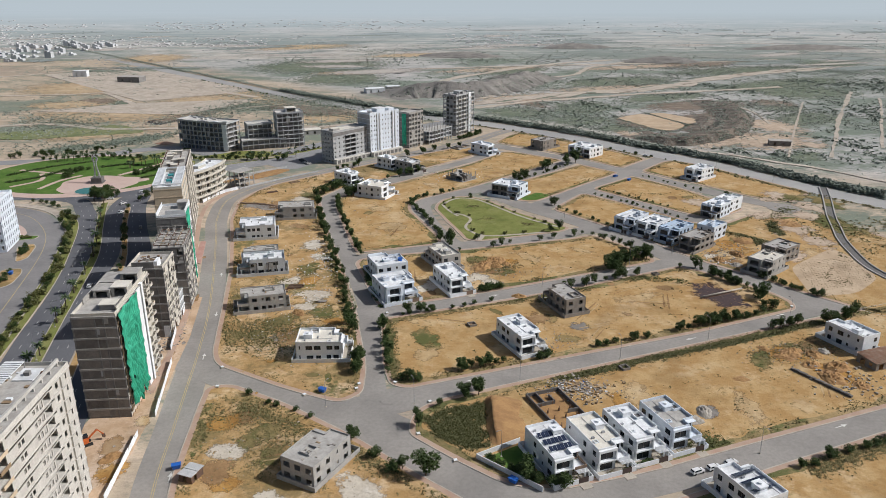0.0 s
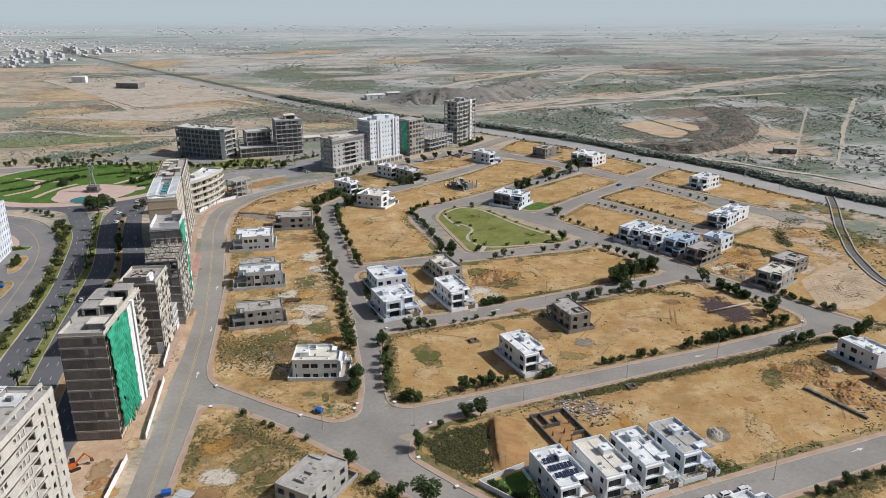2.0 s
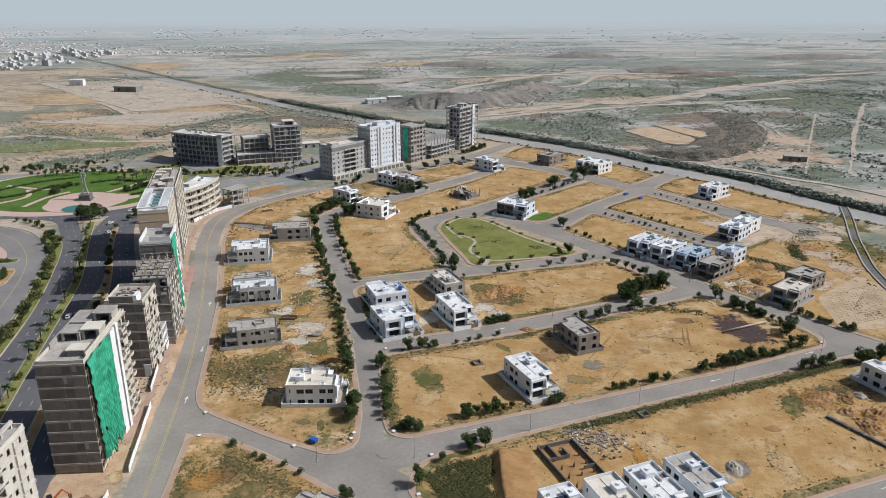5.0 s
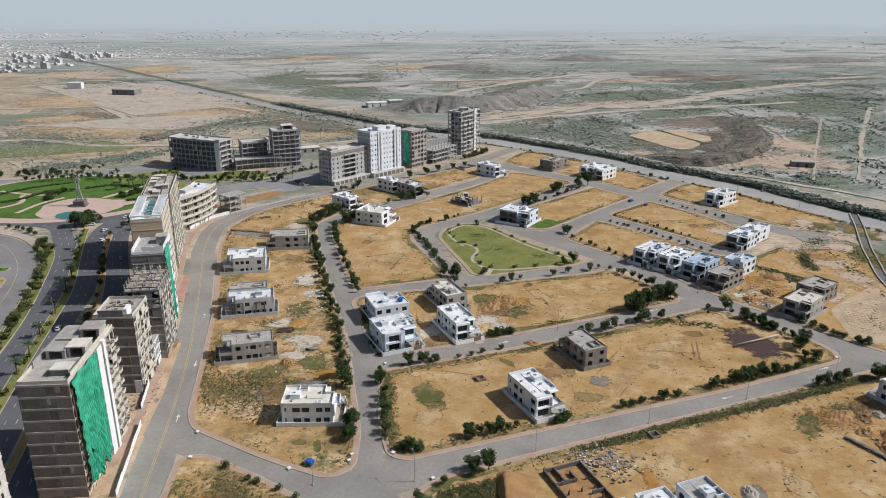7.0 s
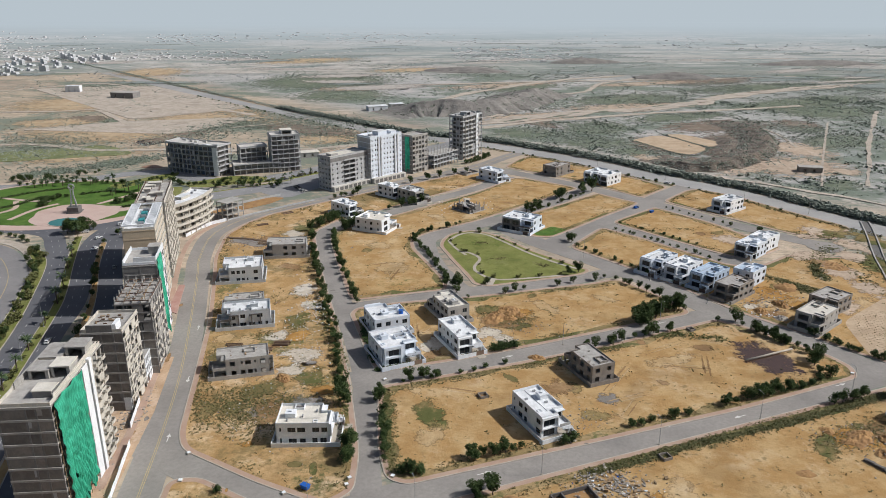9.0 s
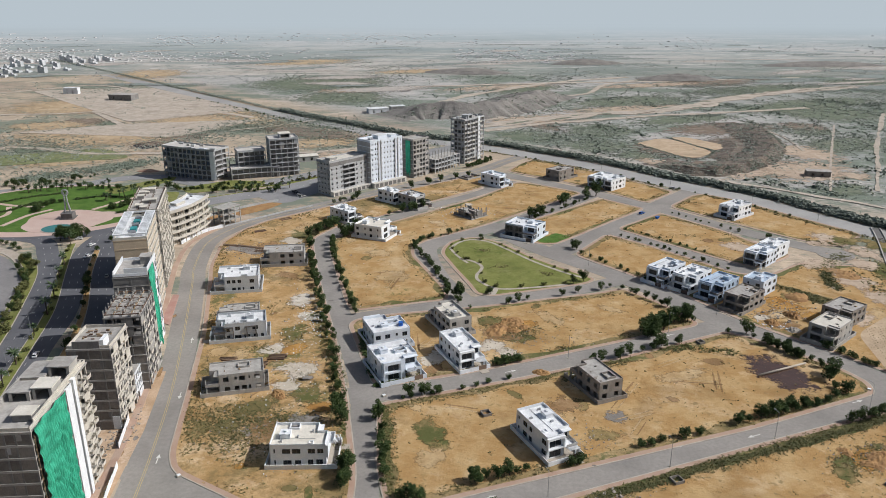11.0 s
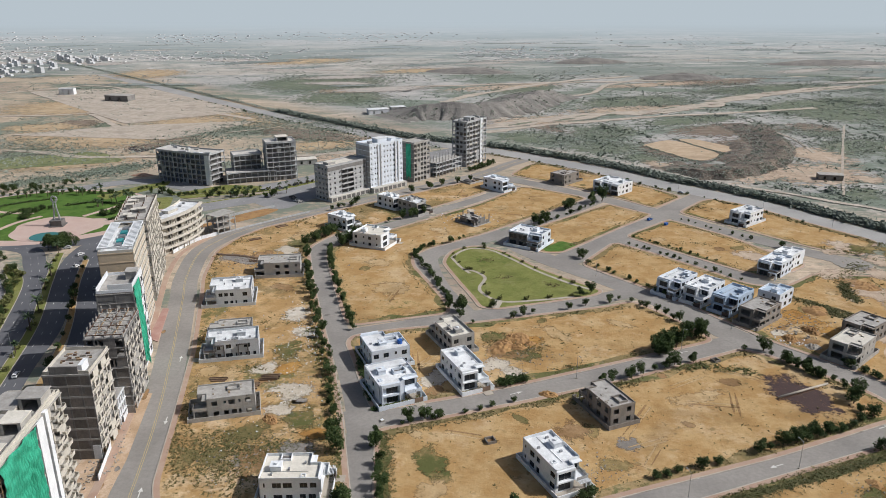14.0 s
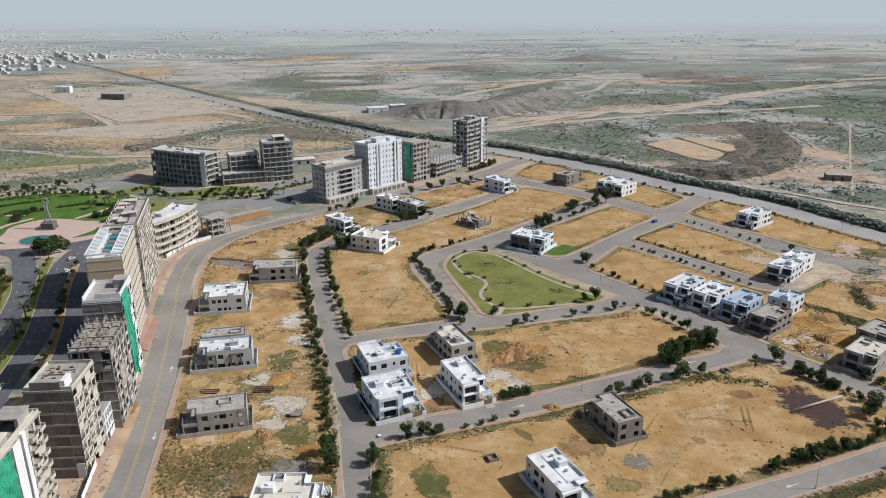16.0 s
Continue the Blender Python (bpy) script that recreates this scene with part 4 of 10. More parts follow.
VILLAS = [
    # x, y, yaw, width, depth, wall, roof, accent, flip, finished, label
    (27.1, 258.3, 26, 9.6, 17.5, "white", "roofwhite", "grey", 1, True, "white two-storey villa with a bare white roof beside the main road", {}),
    (48.5, 290.5, 204, 9.2, 16.4, "brownblock", "roofgrey", "brownblock", 1, False, "unfinished brown block villa with open window holes", {}),
    (149, 257, 206, 8.8, 15, "white", "roofwhite", "white", -1, True, "white two-storey villa behind a white boundary wall", {}),
    (-1.9, 339.5, 206, 9.6, 18, "grey", "roofcream", "grey", 1, True, "grey plastered villa with a pale flat roof", {}),
    (2.0, 312.8, 25, 9.6, 18, "white", "roofwhite", "white", 1, True, "white villa with a porch and a maroon gate", {"gate_mat": "brown"}),
    (-22.4, 303.0, 25, 14.5, 15.5, "bluewhite", "roofwhite", "bluewhite", 1, True, "cool white corner villa with a broad front and maroon gate", {"gate_mat": "brown"}),
    (-27.0, 326.5, 203, 14.5, 15.0, "bluewhite", "roofwhite", "bluewhite", -1, True, "cool white villa standing back to back with its twin", {}),
    (-99.6, 381.5, -79, 15.5, 18, "palegrey", "roofwhite", "grey", 1, True, "pale villa with a split white roof beside the curving road", {"shown": {4: [(1, 0.08, 0.19, 1.0, 2.6), (1, 0.24, 0.34, 1.0, 2.6), (1, 0.40, 0.50, 1.0, 2.6), (1, 0.75, 0.88, 0.8, 2.6), (0, 0.22, 0.33, 0.6, 2.3), (0, 0.39, 0.47, 0.6, 2.3), (0, 0.53, 0.58, 0.1, 2.3), (0, 0.75, 0.87, 0.6, 2.3)]}}),
    (-84.3, 330.6, -77, 11, 18.5, "palegrey", "roofwhite", "accent", 1, True, "grey villa with dark window surrounds and a white roof", {"shown": {4: [(1, 0.03, 0.11, 0.6, 2.7), (1, 0.24, 0.36, 0.9, 2.6), (1, 0.47, 0.50, 1.5, 2.4), (1, 0.66, 0.80, 0.9, 2.6), (0, 0.03, 0.11, 0.3, 2.5), (0, 0.22, 0.38, 0.3, 2.4), (0, 0.45, 0.49, 0.3, 2.4), (0, 0.50, 0.60, 0.9, 2.4), (0, 0.68, 0.78, 0.9, 2.4), (0, 0.86, 0.93, 0.9, 2.4)]}}),
    (-88.2, 341.5, -77, 7.5, 16, "grey", "roofgrey", "grey", -1, False, "half-built grey wing behind the villa", {"plot": False}),
    (-75.3, 290.4, -75, 10, 18, "concrete", "roofgrey", "concrete", 1, False, "grey unfinished villa with dark window openings", {"shown": {4: [(1, 0.10, 0.22, 1.0, 2.7), (1, 0.35, 0.40, 1.5, 2.5), (1, 0.45, 0.58, 1.0, 2.7), (1, 0.66, 0.70, 1.5, 2.5), (1, 0.79, 0.91, 1.0, 2.7), (0, 0.12, 0.24, 0.6, 2.4), (0, 0.34, 0.44, 0.6, 2.4), (0, 0.50, 0.61, 0.6, 2.4), (0, 0.65, 0.70, 0.2, 2.4), (0, 0.80, 0.92, 0.6, 2.4)]}}),
    (-45.2, 249.6, 92, 11.5, 16, "white", "roofcream", "white", 1, True, "white villa with a cream roof above a low white wall", {"shown": {0: [(1, 0.07, 0.10, 1.2, 2.6), (1, 0.22, 0.37, 1.0, 2.6), (1, 0.40, 0.55, 1.0, 2.6), (1, 0.68, 0.81, 1.0, 2.6), (1, 0.85, 0.96, 1.0, 2.6), (0, 0.07, 0.10, 0.6, 2.3), (0, 0.23, 0.38, 0.5, 2.2), (0, 0.44, 0.55, 0.5, 2.2), (0, 0.67, 0.77, 0.3, 2.4), (0, 0.82, 0.94, 0.3, 2.4)]}}),
    (-35.5, 183.0, 152, 11, 17, "grey", "roofgrey", "grey", 1, False, "bare grey concrete villa with an open stair", {"yard": (1.0, 3.0, 1.0)}),
    (30.4, 186.0, 22, 9.4, 16.8, "white", "roofwhite", "brown", 1, True, "white villa with brown cladding and solar panels", {"solar": 3}),
    (42.9, 190.4, 22, 9.4, 17.2, "white", "roofcream", "white", 1, True, "white villa with a cream roof in a row of four", {}),
    (54.3, 195.3, 22, 9.4, 16.8, "white", "roofwhite", "white", 1, True, "white villa with a bright white roof in a row of four", {}),
    (66.2, 200.2, 22, 9.4, 16.0, "bluewhite", "roofgrey", "bluewhite", 1, True, "pale villa with a stained bare roof in a row of four", {}),
    (78.6, 168.5, 204, 9.4, 15, "white", "roofwhite", "accent", -1, True, "white villa crowded with solar panels", {"solar": 3}),
    (-65.6, 486.8, 50, 9.5, 15.5, "white", "roofwhite", "accent", 1, True, "white villa with dark trim behind street trees", {}),
    (-45.0, 458.4, 66, 15, 17, "white", "roofcream", "white", 1, True, "large white villa with recessed roof courts", {}),
    (-42.5, 529.5, 50, 8.5, 13.5, "white", "roofwhite", "accent", 1, True, "white villa with black window bands", {}),
    (-27.0, 519.0, 46, 11, 16.5, "grey", "roofwhite", "accent", 1, True, "dark grey modern villa with a white roof", {}),
    (27.0, 574.0, 45, 10, 17, "bluewhite", "roofwhite", "bluewhite", 1, True, "white villa beside a sandy plot", {}),
    (75.0, 593.0, 135, 12, 17, "brownblock", "roofgrey", "brownblock", 1, False, "unfinished grey block villa near the highway", {}),
    (100.5, 572.0, -45, 9.2, 17, "white", "roofwhite", "bluewhite", 1, True, "white villa sharing a side wall with its neighbour", {"plot": False}),
    (107.5, 564.0, -45, 9.2, 17, "white", "roofwhite", "accent", -1, True, "white villa with blue-grey front and tall side", {"plot": False}),
    (168.4, 500.0, -50, 11, 17, "white", "roofwhite", "bluewhite", 1, True, "white villa backing on the highway verge", {}),
    (152.0, 416.8, -46, 10, 14.5, "bluewhite", "roofwhite", "accent", 1, True, "white villa with a black framed corner window", {"plot": False}),
    (163.0, 428.5, 134, 9.5, 14.5, "white", "roofwhite", "white", 1, True, "white villa set behind its taller neighbour", {"plot": False}),
    (99.3, 394.4, -46, 10, 17, "bluewhite", "roofwhite", "accent", 1, True, "white villa with a grey glazed front in a street row", {}),
    (108.8, 385.6, -46, 10, 17, "white", "roofwhite", "white", 1, True, "bright white villa in a street row", {"yard": (0.4, 3.2, 1.5)}),
    (117.9, 375.9, -47, 10, 17, "bluewall", "bluewall", "accent", 1, True, "blue-white villa with tinted windows in a street row", {"yard": (0.4, 3.2, 1.5)}),
    (124.5, 362.8, -48, 10, 16, "brownblock", "roofgrey", "brownblock", 1, False, "unfinished brown villa at the end of a row", {"yard": (0.4, 3.2, 1.5)}),
    (137.2, 379.2, 134, 9.5, 13, "bluewhite", "bluewall", "bluewhite", 1, True, "white villa facing the back street", {"plot": False}),
    (147.3, 332.2, -48, 10.4, 16, "concrete", "roofcream", "concrete", 1, False, "unfinished concrete villa with a pale roof", {}),
    (160.0, 348.0, -52, 11, 15, "brownblock", "roofgrey", "brownblock", 1, False, "brown block shell of a villa without plaster", {"plot": False}),
    (-85.7, 414.2, -82, 12, 20, "grey", "roofgrey", "grey", 1, False, "unfinished grey villa with a row of dark openings", {"yard": (1.3, 1.2, 1.5)}),
    (38.5, 459.4, -32, 18, 14, "bluewhite", "roofwhite", "accent", 1, True, "pale blue-white villa facing the park lawn", {}),
]
for k, (x, y, yaw, w, d, wall, roof, accent, flip, done, label, extra) in enumerate(VILLAS):
    villa(x, y, yaw, w, d, wall, roof, accent, flip, done, label=label, seed=k + 1, **extra)

# tower strip beside the boulevard
t1 = tower(-100.4, 140, 2, 15, 66, 11, 3.4, "paleconc", "paleconc", ("win", "rows", "win", "win"), label="pale apartment tower with rows of dark unglazed windows", seed=1, bay=3.2, pattern=((1.5, 2.6, 1.0, 2.4), (5.5, 6.6, 1.0, 2.4), (9.5, 11.0, 0.5, 2.1), (14.0, 15.1, 0.7, 2.0), (18.0, 19.2, 0.7, 2.0), (22.5, 23.6, 0.7, 2.0), (26.0, 27.0, 0.7, 2.0), (30.0, 34.2, 0.1, 2.9), (39.0, 40.1, 0.7, 2.0), (40.6, 41.7, 0.7, 2.0), (46.8, 47.8, 0.7, 2.0), (48.4, 49.4, 0.6, 2.1), (50.0, 51.4, 0.3, 2.2), (51.8, 55.2, 0.1, 2.2), (35.2, 56.8, 2.3, 3.05), (7.5, 29.6, 2.3, 3.05), (58.2, 59.4, 0.9, 2.5), (63.2, 64.0, 0.9, 2.5)))
t2 = tower(-105.2, 224.2, 5, 12.6, 33.5, 10, 3.45, ("block", "cream", "block", "block"), "concrete", ("solid", "open", "solid", "open"), label="unfinished tower with grey block end wall and green netting", columns=(3, 6), seed=2, band=0.3)
t3 = tower(-111, 270, 5, 12.6, 15.5, 8, 3.5, ("block", "cream", "block", "block"), "concrete", ("solid", "open", "solid", "open"), label="unfinished tower with weathered block gable and cream bays", columns=(3, 4), seed=3, band=0.25)
t4 = tower(-112.5, 297, 10, 12, 21, 8, 3.4, ("darkconc", "concrete", "darkconc", "darkconc"), "darkconc", ("open", "open", "open", "open"), label="bare concrete tower frame with starter bars", columns=(4, 6), seed=4, head=0)
rebar(t4, 12, 21, 27.2, 5, 7, 2.6, "paleconc")
t5 = tower(-120, 322, 12, 12, 18, 9, 3.5, ("darkconc", "white", "darkconc", "darkconc"), "darkconc", ("solid", "open", "solid", "open"), label="grey tower with a white rooftop wall and netting", seed=5)
t6 = tower(-132, 354, 15, 12.5, 33, 10, 3.7, ("tan", "cream", "tan", "tan"), "tan", ("solid", "win", "solid", "win"), label="finished tan tower with slatted white roof frames", seed=6, bay=3.0, win=(1.5, 1.6), roof="roofwhite")
t7 = tower(-145, 400, 15, 13, 41, 10, 3.6, "cream", "concrete", ("open", "open", "open", "open"), label="unfinished pale tower with deep framed bays", columns=(3, 8), seed=7)
rebar(t7, 13, 41, 36, 4, 11, 1.8, "steel")
t8 = tower(-149, 455, -14, 13, 36, 5, 3.7, "cream", "cream", ("open", "none", "open", "open"), label="pale terraced block with long open balconies", columns=(3, 9), roof="roofwhite", seed=8, band=0.9)
t9 = tower(-133, 478, -32, 9, 13, 3, 3.6, "concrete", "concrete", ("none", "none", "none", "none"), label="low bare concrete frame beside the road", columns=(3, 4), rooms=False, seed=9, head=0)
tower(-108.0, 282.5, 8, 3.4, 9, 3, 3.3, "concrete", "white", ("none", "none", "open", "open"), label="low white concrete podium frame", columns=(2, 5), rooms=False, seed=10, head=0, name="podium_frame")

# towers by the far boulevard
b1 = tower(-189, 593, -22, 47, 16, 6, 3.6, "coolconc", "coolconc", ("none", "none", "none", "open"), label="long grey block under construction", columns=(13, 3), roof="paleconc", seed=11)
b2 = tower(-147, 596, 20, 34, 16, 2, 3.8, "coolconc", "coolconc", ("none", "none", "none", "open"), label="low concrete podium with open floors", columns=(9, 3), roof="paleconc", seed=12, head=0.5)
b2b = tower(-151, 602, 25, 20, 14, 5, 3.6, "coolconc", "coolconc", ("none", "none", "none", "open"), label="grey concrete block of open floors", columns=(6, 3), roof="paleconc", seed=13)
b3 = tower(-127, 603, 22, 21, 16, 8, 3.35, "coolconc", "coolconc", ("none", "none", "none", "open"), label="bare concrete tower with open floors", columns=(6, 4), roof="paleconc", seed=14)
g1 = tower(-76.5, 556, 49, 33, 13, 7, 3.2, "coolconc", "coolconc", ("rows", "win", "win", "win"), label="grey block with small dark windows and balcony bays", seed=15, bay=3.3, win=(1.5, 1.3), roof="roofcream", pattern=((1.2, 2.4, 1.0, 2.2), (5.2, 6.4, 1.0, 2.2), (9.2, 10.4, 1.0, 2.2), (11.5, 16.3, 0.1, 2.6), (16.9, 21.7, 0.1, 2.6), (23.0, 24.2, 1.0, 2.2), (26.8, 28.0, 1.0, 2.2), (30.6, 31.8, 1.0, 2.2)))
w1 = tower(-53, 577.5, 46, 29, 14, 9, 3.5, ("bluewhite", "bluewhite", "bluewhite", "coolconc"), "bluewhite", ("rows", "win", "win", "solid"), label="tall white apartment tower with narrow windows", seed=16, roof="roofwhite", bay=2.9, win=(0.9, 1.3), pattern=((1.0, 2.0, 0.9, 2.3), (4.2, 5.0, 0.9, 2.3), (6.0, 7.6, 0.6, 2.4), (9.4, 10.3, 1.0, 2.2), (12.2, 13.1, 1.0, 2.2), (15.0, 15.9, 1.0, 2.2), (17.8, 18.7, 1.0, 2.2), (20.6, 22.2, 0.6, 2.4), (24.0, 24.8, 0.9, 2.3), (27.0, 28.0, 0.9, 2.3)))
w2 = tower(-30, 600, 52, 17, 12, 8, 3.4, ("concrete", "concrete", "concrete", "darkconc"), "concrete", ("open", "win", "open", "solid"), label="slim tower with a green netted side", seed=17)
pk = tower(-11, 620, 53, 30, 12, 3, 3.4, "coolconc", "coolconc", ("none", "none", "none", "none"), label="three-storey concrete frame with starter bars", columns=(9, 3), seed=18, head=0)
rebar(pk, 30, 12, 10.2, 9, 3, 3.0)
tw = tower(9, 652, 56, 28, 13, 10, 3.35, "coolconc", "coolconc", ("none", "open", "none", "open"), label="unfinished concrete tower beside the highway", columns=(8, 3), seed=19)


# ---- planting ----
def quads(name, centres, sizes, material, seed, per=6, flat=0.6, spread=0.5, rise=0.6):
    """Many small leaf clumps: each centre gets `per` leaf faces turned at random about it. One mesh."""
    g = np.random.default_rng(seed)
    c = np.repeat(np.asarray(centres, float), per, 0)
    s = np.repeat(np.asarray(sizes, float), per)
    n = len(c)
    off = g.normal(size=(n, 3)) * spread * s[:, None]
    off[:, 2] = np.abs(off[:, 2]) * flat
    a = g.normal(size=(n, 3)) * (1, 1, rise)
    a /= np.linalg.norm(a, axis=1)[:, None]
    b = np.cross(a, g.normal(size=(n, 3)) * (rise, rise, 1))
    b /= np.linalg.norm(b, axis=1)[:, None]
    half = s[:, None] * g.uniform(0.25, 0.5, (n, 1))
    p = c + off
    v = np.stack([p - a * half - b * half * 0.7, p + a * half - b * half * 0.55, p + a * half * 0.8 + b * half * 0.7, p - a * half * 0.6 + b * half], 1)
    me = bpy.data.meshes.new(name)
    me.from_pydata(v.reshape(-1, 3).tolist(), [], np.arange(4 * n).reshape(-1, 4).tolist())
    me.materials.append(material)
    return me


def crown(seed, radius, low, high, leaves, leaf, material):
    g = np.random.default_rng(seed)
    lobes = g.uniform(-1, 1, (9, 3)) * (radius * 0.62, radius * 0.62, (high - low) * 0.32) + (0, 0, (low + high) / 2)
    size = g.uniform(0.4, 0.62, 9) * radius
    k = g.integers(0, 9, leaves)
    d = g.normal(size=(leaves, 3))
    d /= np.linalg.norm(d, axis=1)[:, None]
    p = lobes[k] + d * (size[k] * g.uniform(0.55, 1.05, leaves))[:, None]
    p[:, 2] = np.maximum(p[:, 2], low * 0.9 + 0.05)
    return quads("crown", p, np.full(leaves, leaf), material, seed, per=2, spread=0.25)


def tree_kind(seed, name, radius, low, high, leaves, leaf, material, label, category="tree"):
    base = thing(name, pose(0, 0, -60), label, category, "street planting")
    r = random.Random(seed)
    bm = bmesh.new()
    t = Vector((0, 0, -0.3))
    for k in range(3):
        q = Vector((r.uniform(-0.12, 0.12) * k, r.uniform(-0.12, 0.12) * k, low * 0.4 * (k + 1)))
        tube(bm, t, q, 0.16 - 0.03 * k, 0.13 - 0.03 * k, 6)
        t = q
    for k in range(5):
        a = k * math.tau / 5 + r.uniform(-0.4, 0.4)
        tube(bm, t, t + Vector((math.cos(a) * radius * 0.6, math.sin(a) * radius * 0.6, (high - low) * r.uniform(0.3, 0.6))), 0.07, 0.025, 5)
    part("trunk", bm, M["bark"], base)
    part("crown", crown(seed, radius, low, high, leaves, leaf, material), None, base)
    return base


def palm_kind(seed):
    base = thing("palm_tree", pose(0, 0, -60), "date palm with a ragged grey-green crown", "palm tree", "boulevard palms")
    r = random.Random(seed)
    bm = bmesh.new()
    for k in range(6):
        tube(bm, (0.05 * math.sin(k), 0.04 * math.cos(k), k * 0.85 - 0.2), (0.05 * math.sin(k + 1), 0.04 * math.cos(k + 1), (k + 1) * 0.85 - 0.2), 0.26 - 0.01 * k, 0.2 - 0.005 * k, 7)
    part("trunk", bm, M["bark"], base)
    bm = bmesh.new()
    for k in range(26):
        a, e = r.uniform(0, math.tau), r.uniform(-0.25, 1.1)
        p = Vector((0, 0, 4.9))
        d = Vector((math.cos(a) * math.cos(e), math.sin(a) * math.cos(e), math.sin(e)))
        sidev = d.cross(Vector((0, 0, 1))).normalized()
        last = None
        for j in range(6):
            w = 0.32 * math.sin(math.pi * (j + 0.7) / 6.2)
            row = (bm.verts.new(p + sidev * w - Vector((0, 0, w * 0.6))), bm.verts.new(p), bm.verts.new(p - sidev * w - Vector((0, 0, w * 0.6))))
            if last:
                bm.faces.new((last[0], row[0], row[1], last[1]))
                bm.faces.new((last[1], row[1], row[2], last[2]))
            last = row
            p = p + d * 0.48
            d = (d + Vector((0, 0, -0.2))).normalized()
    part("crown", bm, M["palm"], base)
    return base


TREES = [tree_kind(10 + k, "tree", 1.55, 0.6, 3.6, 820, 0.28, M["leaf"], "small dark green street tree with a dense round crown") for k in range(4)]
BUSHES = [tree_kind(30 + k, "bush", 1.25, 0.2, 1.9, 520, 0.25, M["leaf"], "dark green clipped roadside bush", "bush") for k in range(3)]
SHRUBS = [tree_kind(50 + k, "shrub", 0.9, 0.12, 1.1, 120, 0.32, M["shrub"], "low yellow-green garden shrub", "shrub") for k in range(2)]
PALMS = [palm_kind(60 + k) for k in range(2)]
USED = set()


def plant(kinds, x, y, scale, z=0.17):
    src = rng.choice(kinds)
    m = Matrix.Translation((x, y, z)) @ Matrix.Rotation(rng.uniform(0, math.tau), 4, "Z") @ Matrix.Diagonal((scale * rng.uniform(0.88, 1.12), scale * rng.uniform(0.88, 1.12), scale, 1))
    if src.name not in USED:
        USED.add(src.name)
        src.matrix_basis = m
        return src
    return copy_thing(src, m)


def row(kinds, pts, n, lo, hi, jitter=0.7, z=0.17):
    ln = dense(pts, 1.0)
    for k in range(n):
        q = ln[min(len(ln) - 1, int((k + rng.uniform(0.1, 0.9)) / n * len(ln)))]
        plant(kinds, q.x + rng.uniform(-jitter, jitter), q.y + rng.uniform(-jitter, jitter), rng.uniform(lo, hi), z)


def planted(kinds, spots, lo, hi, z=0.17):
    for x, y in spots:
        plant(kinds, x, y, rng.uniform(lo, hi), z)


# street trees and bushes, block by block
row(TREES, [(-30, 234), (-31.5, 246)], 4, 1.3, 1.75, 1.0)
row(TREES, [(-36.5, 268), (-38, 276)], 2, 1.2, 1.5)
row(TREES, [(-40, 286), (-47.5, 320)], 11, 0.55, 0.95)
row(TREES, [(-47.5, 322), (-60, 367), (-68.5, 400), (-75.5, 430), (-80, 450)], 42, 0.5, 1.0, 1.3)
row(TREES, [(-80, 453), (-70, 474), (-60, 484)], 9, 1.0, 1.4, 1.5)
row(TREES, [(-19.5, 236), (-22.5, 262)], 8, 0.65, 1.0, 0.7)
row(TREES, [(-24.5, 268), (-24.5, 276)], 3, 0.7, 1.0)
row(BUSHES, [(-16, 230), (-8, 231)], 4, 1.0, 1.5)
row(TREES, [(-42.5, 352), (-56, 399), (-64, 432), (-66, 448)], 26, 0.6, 1.0, 0.8)
row(TREES, [(-62, 452), (-58, 462), (-54, 466)], 7, 1.1, 1.5, 1.5)
row(BUSHES, [(-2, 374), (-5.6, 389.6), (-9.1, 400.4), (-13.4, 414.7), (-18, 427.2), (-21.4, 438.9), (-18.2, 449.7), (-13.5, 455.9)], 34, 0.7, 1.15, 0.9)
row(TREES, [(-12, 452), (5, 468)], 6, 0.55, 0.9)
row(TREES, [(3, 369), (-4, 372)], 3, 1.0, 1.4)
row(TREES, [(5, 238), (21, 243)], 8, 0.6, 0.95, 0.9)
row(BUSHES, [(33, 246), (37, 248)], 3, 0.9, 1.3)
row(BUSHES, [(52, 254), (76, 263)], 5, 0.8, 1.2)
row(TREES, [(88, 268), (120, 281)], 13, 0.6, 0.95, 0.9)
planted(TREES, [(134.3, 300.9), (131.2, 297)], 1.1, 1.5)
planted(BUSHES, [(128.6, 286.5), (133, 289), (131, 292), (110.5, 278.8), (104.2, 275.9), (107, 278), (119.6, 280.4), (124, 283), (115, 279.5)], 0.9, 1.5)
planted(TREES, [(108.7, 334.9), (115.9, 335), (117.3, 330.8), (122.5, 321.9), (125.4, 319.6), (121, 326), (128.2, 315.1), (131.2, 311.4), (133, 307)], 0.7, 1.15)
row(BUSHES, [(129, 313), (119, 328)], 9, 0.8, 1.4, 1.5)
row(BUSHES, [(14, 306), (24, 311)], 7, 1.0, 1.5, 1.0)
row(TREES, [(74, 331), (84, 338)], 9, 1.2, 1.75, 1.5)
row(TREES, [(88, 346), (98, 346)], 7, 1.0, 1.5, 1.2)
row(TREES, [(-15, 284), (-6, 287)], 4, 0.8, 1.1)
row(BUSHES, [(-21, 281), (0, 289), (19, 297)], 8, 0.6, 0.95)
row(TREES, [(50, 309), (90, 327)], 11, 0.7, 1.15)
row(TREES, [(76, 380), (99, 351)], 10, 0.6, 0.9)
planted(TREES, [(1.1, 363.9), (6.2, 357.3), (23.2, 362.8), (27.6, 366), (31.9, 367.5), (47.6, 372.5), (55.4, 376.5), (66.4, 380), (71.1, 383)], 0.55, 0.85)
planted(TREES, [(55, 387.2), (60, 390.5), (13.7, 452.1)], 0.9, 1.2)
planted(TREES, [(15.7, 374)], 1.0, 1.1)
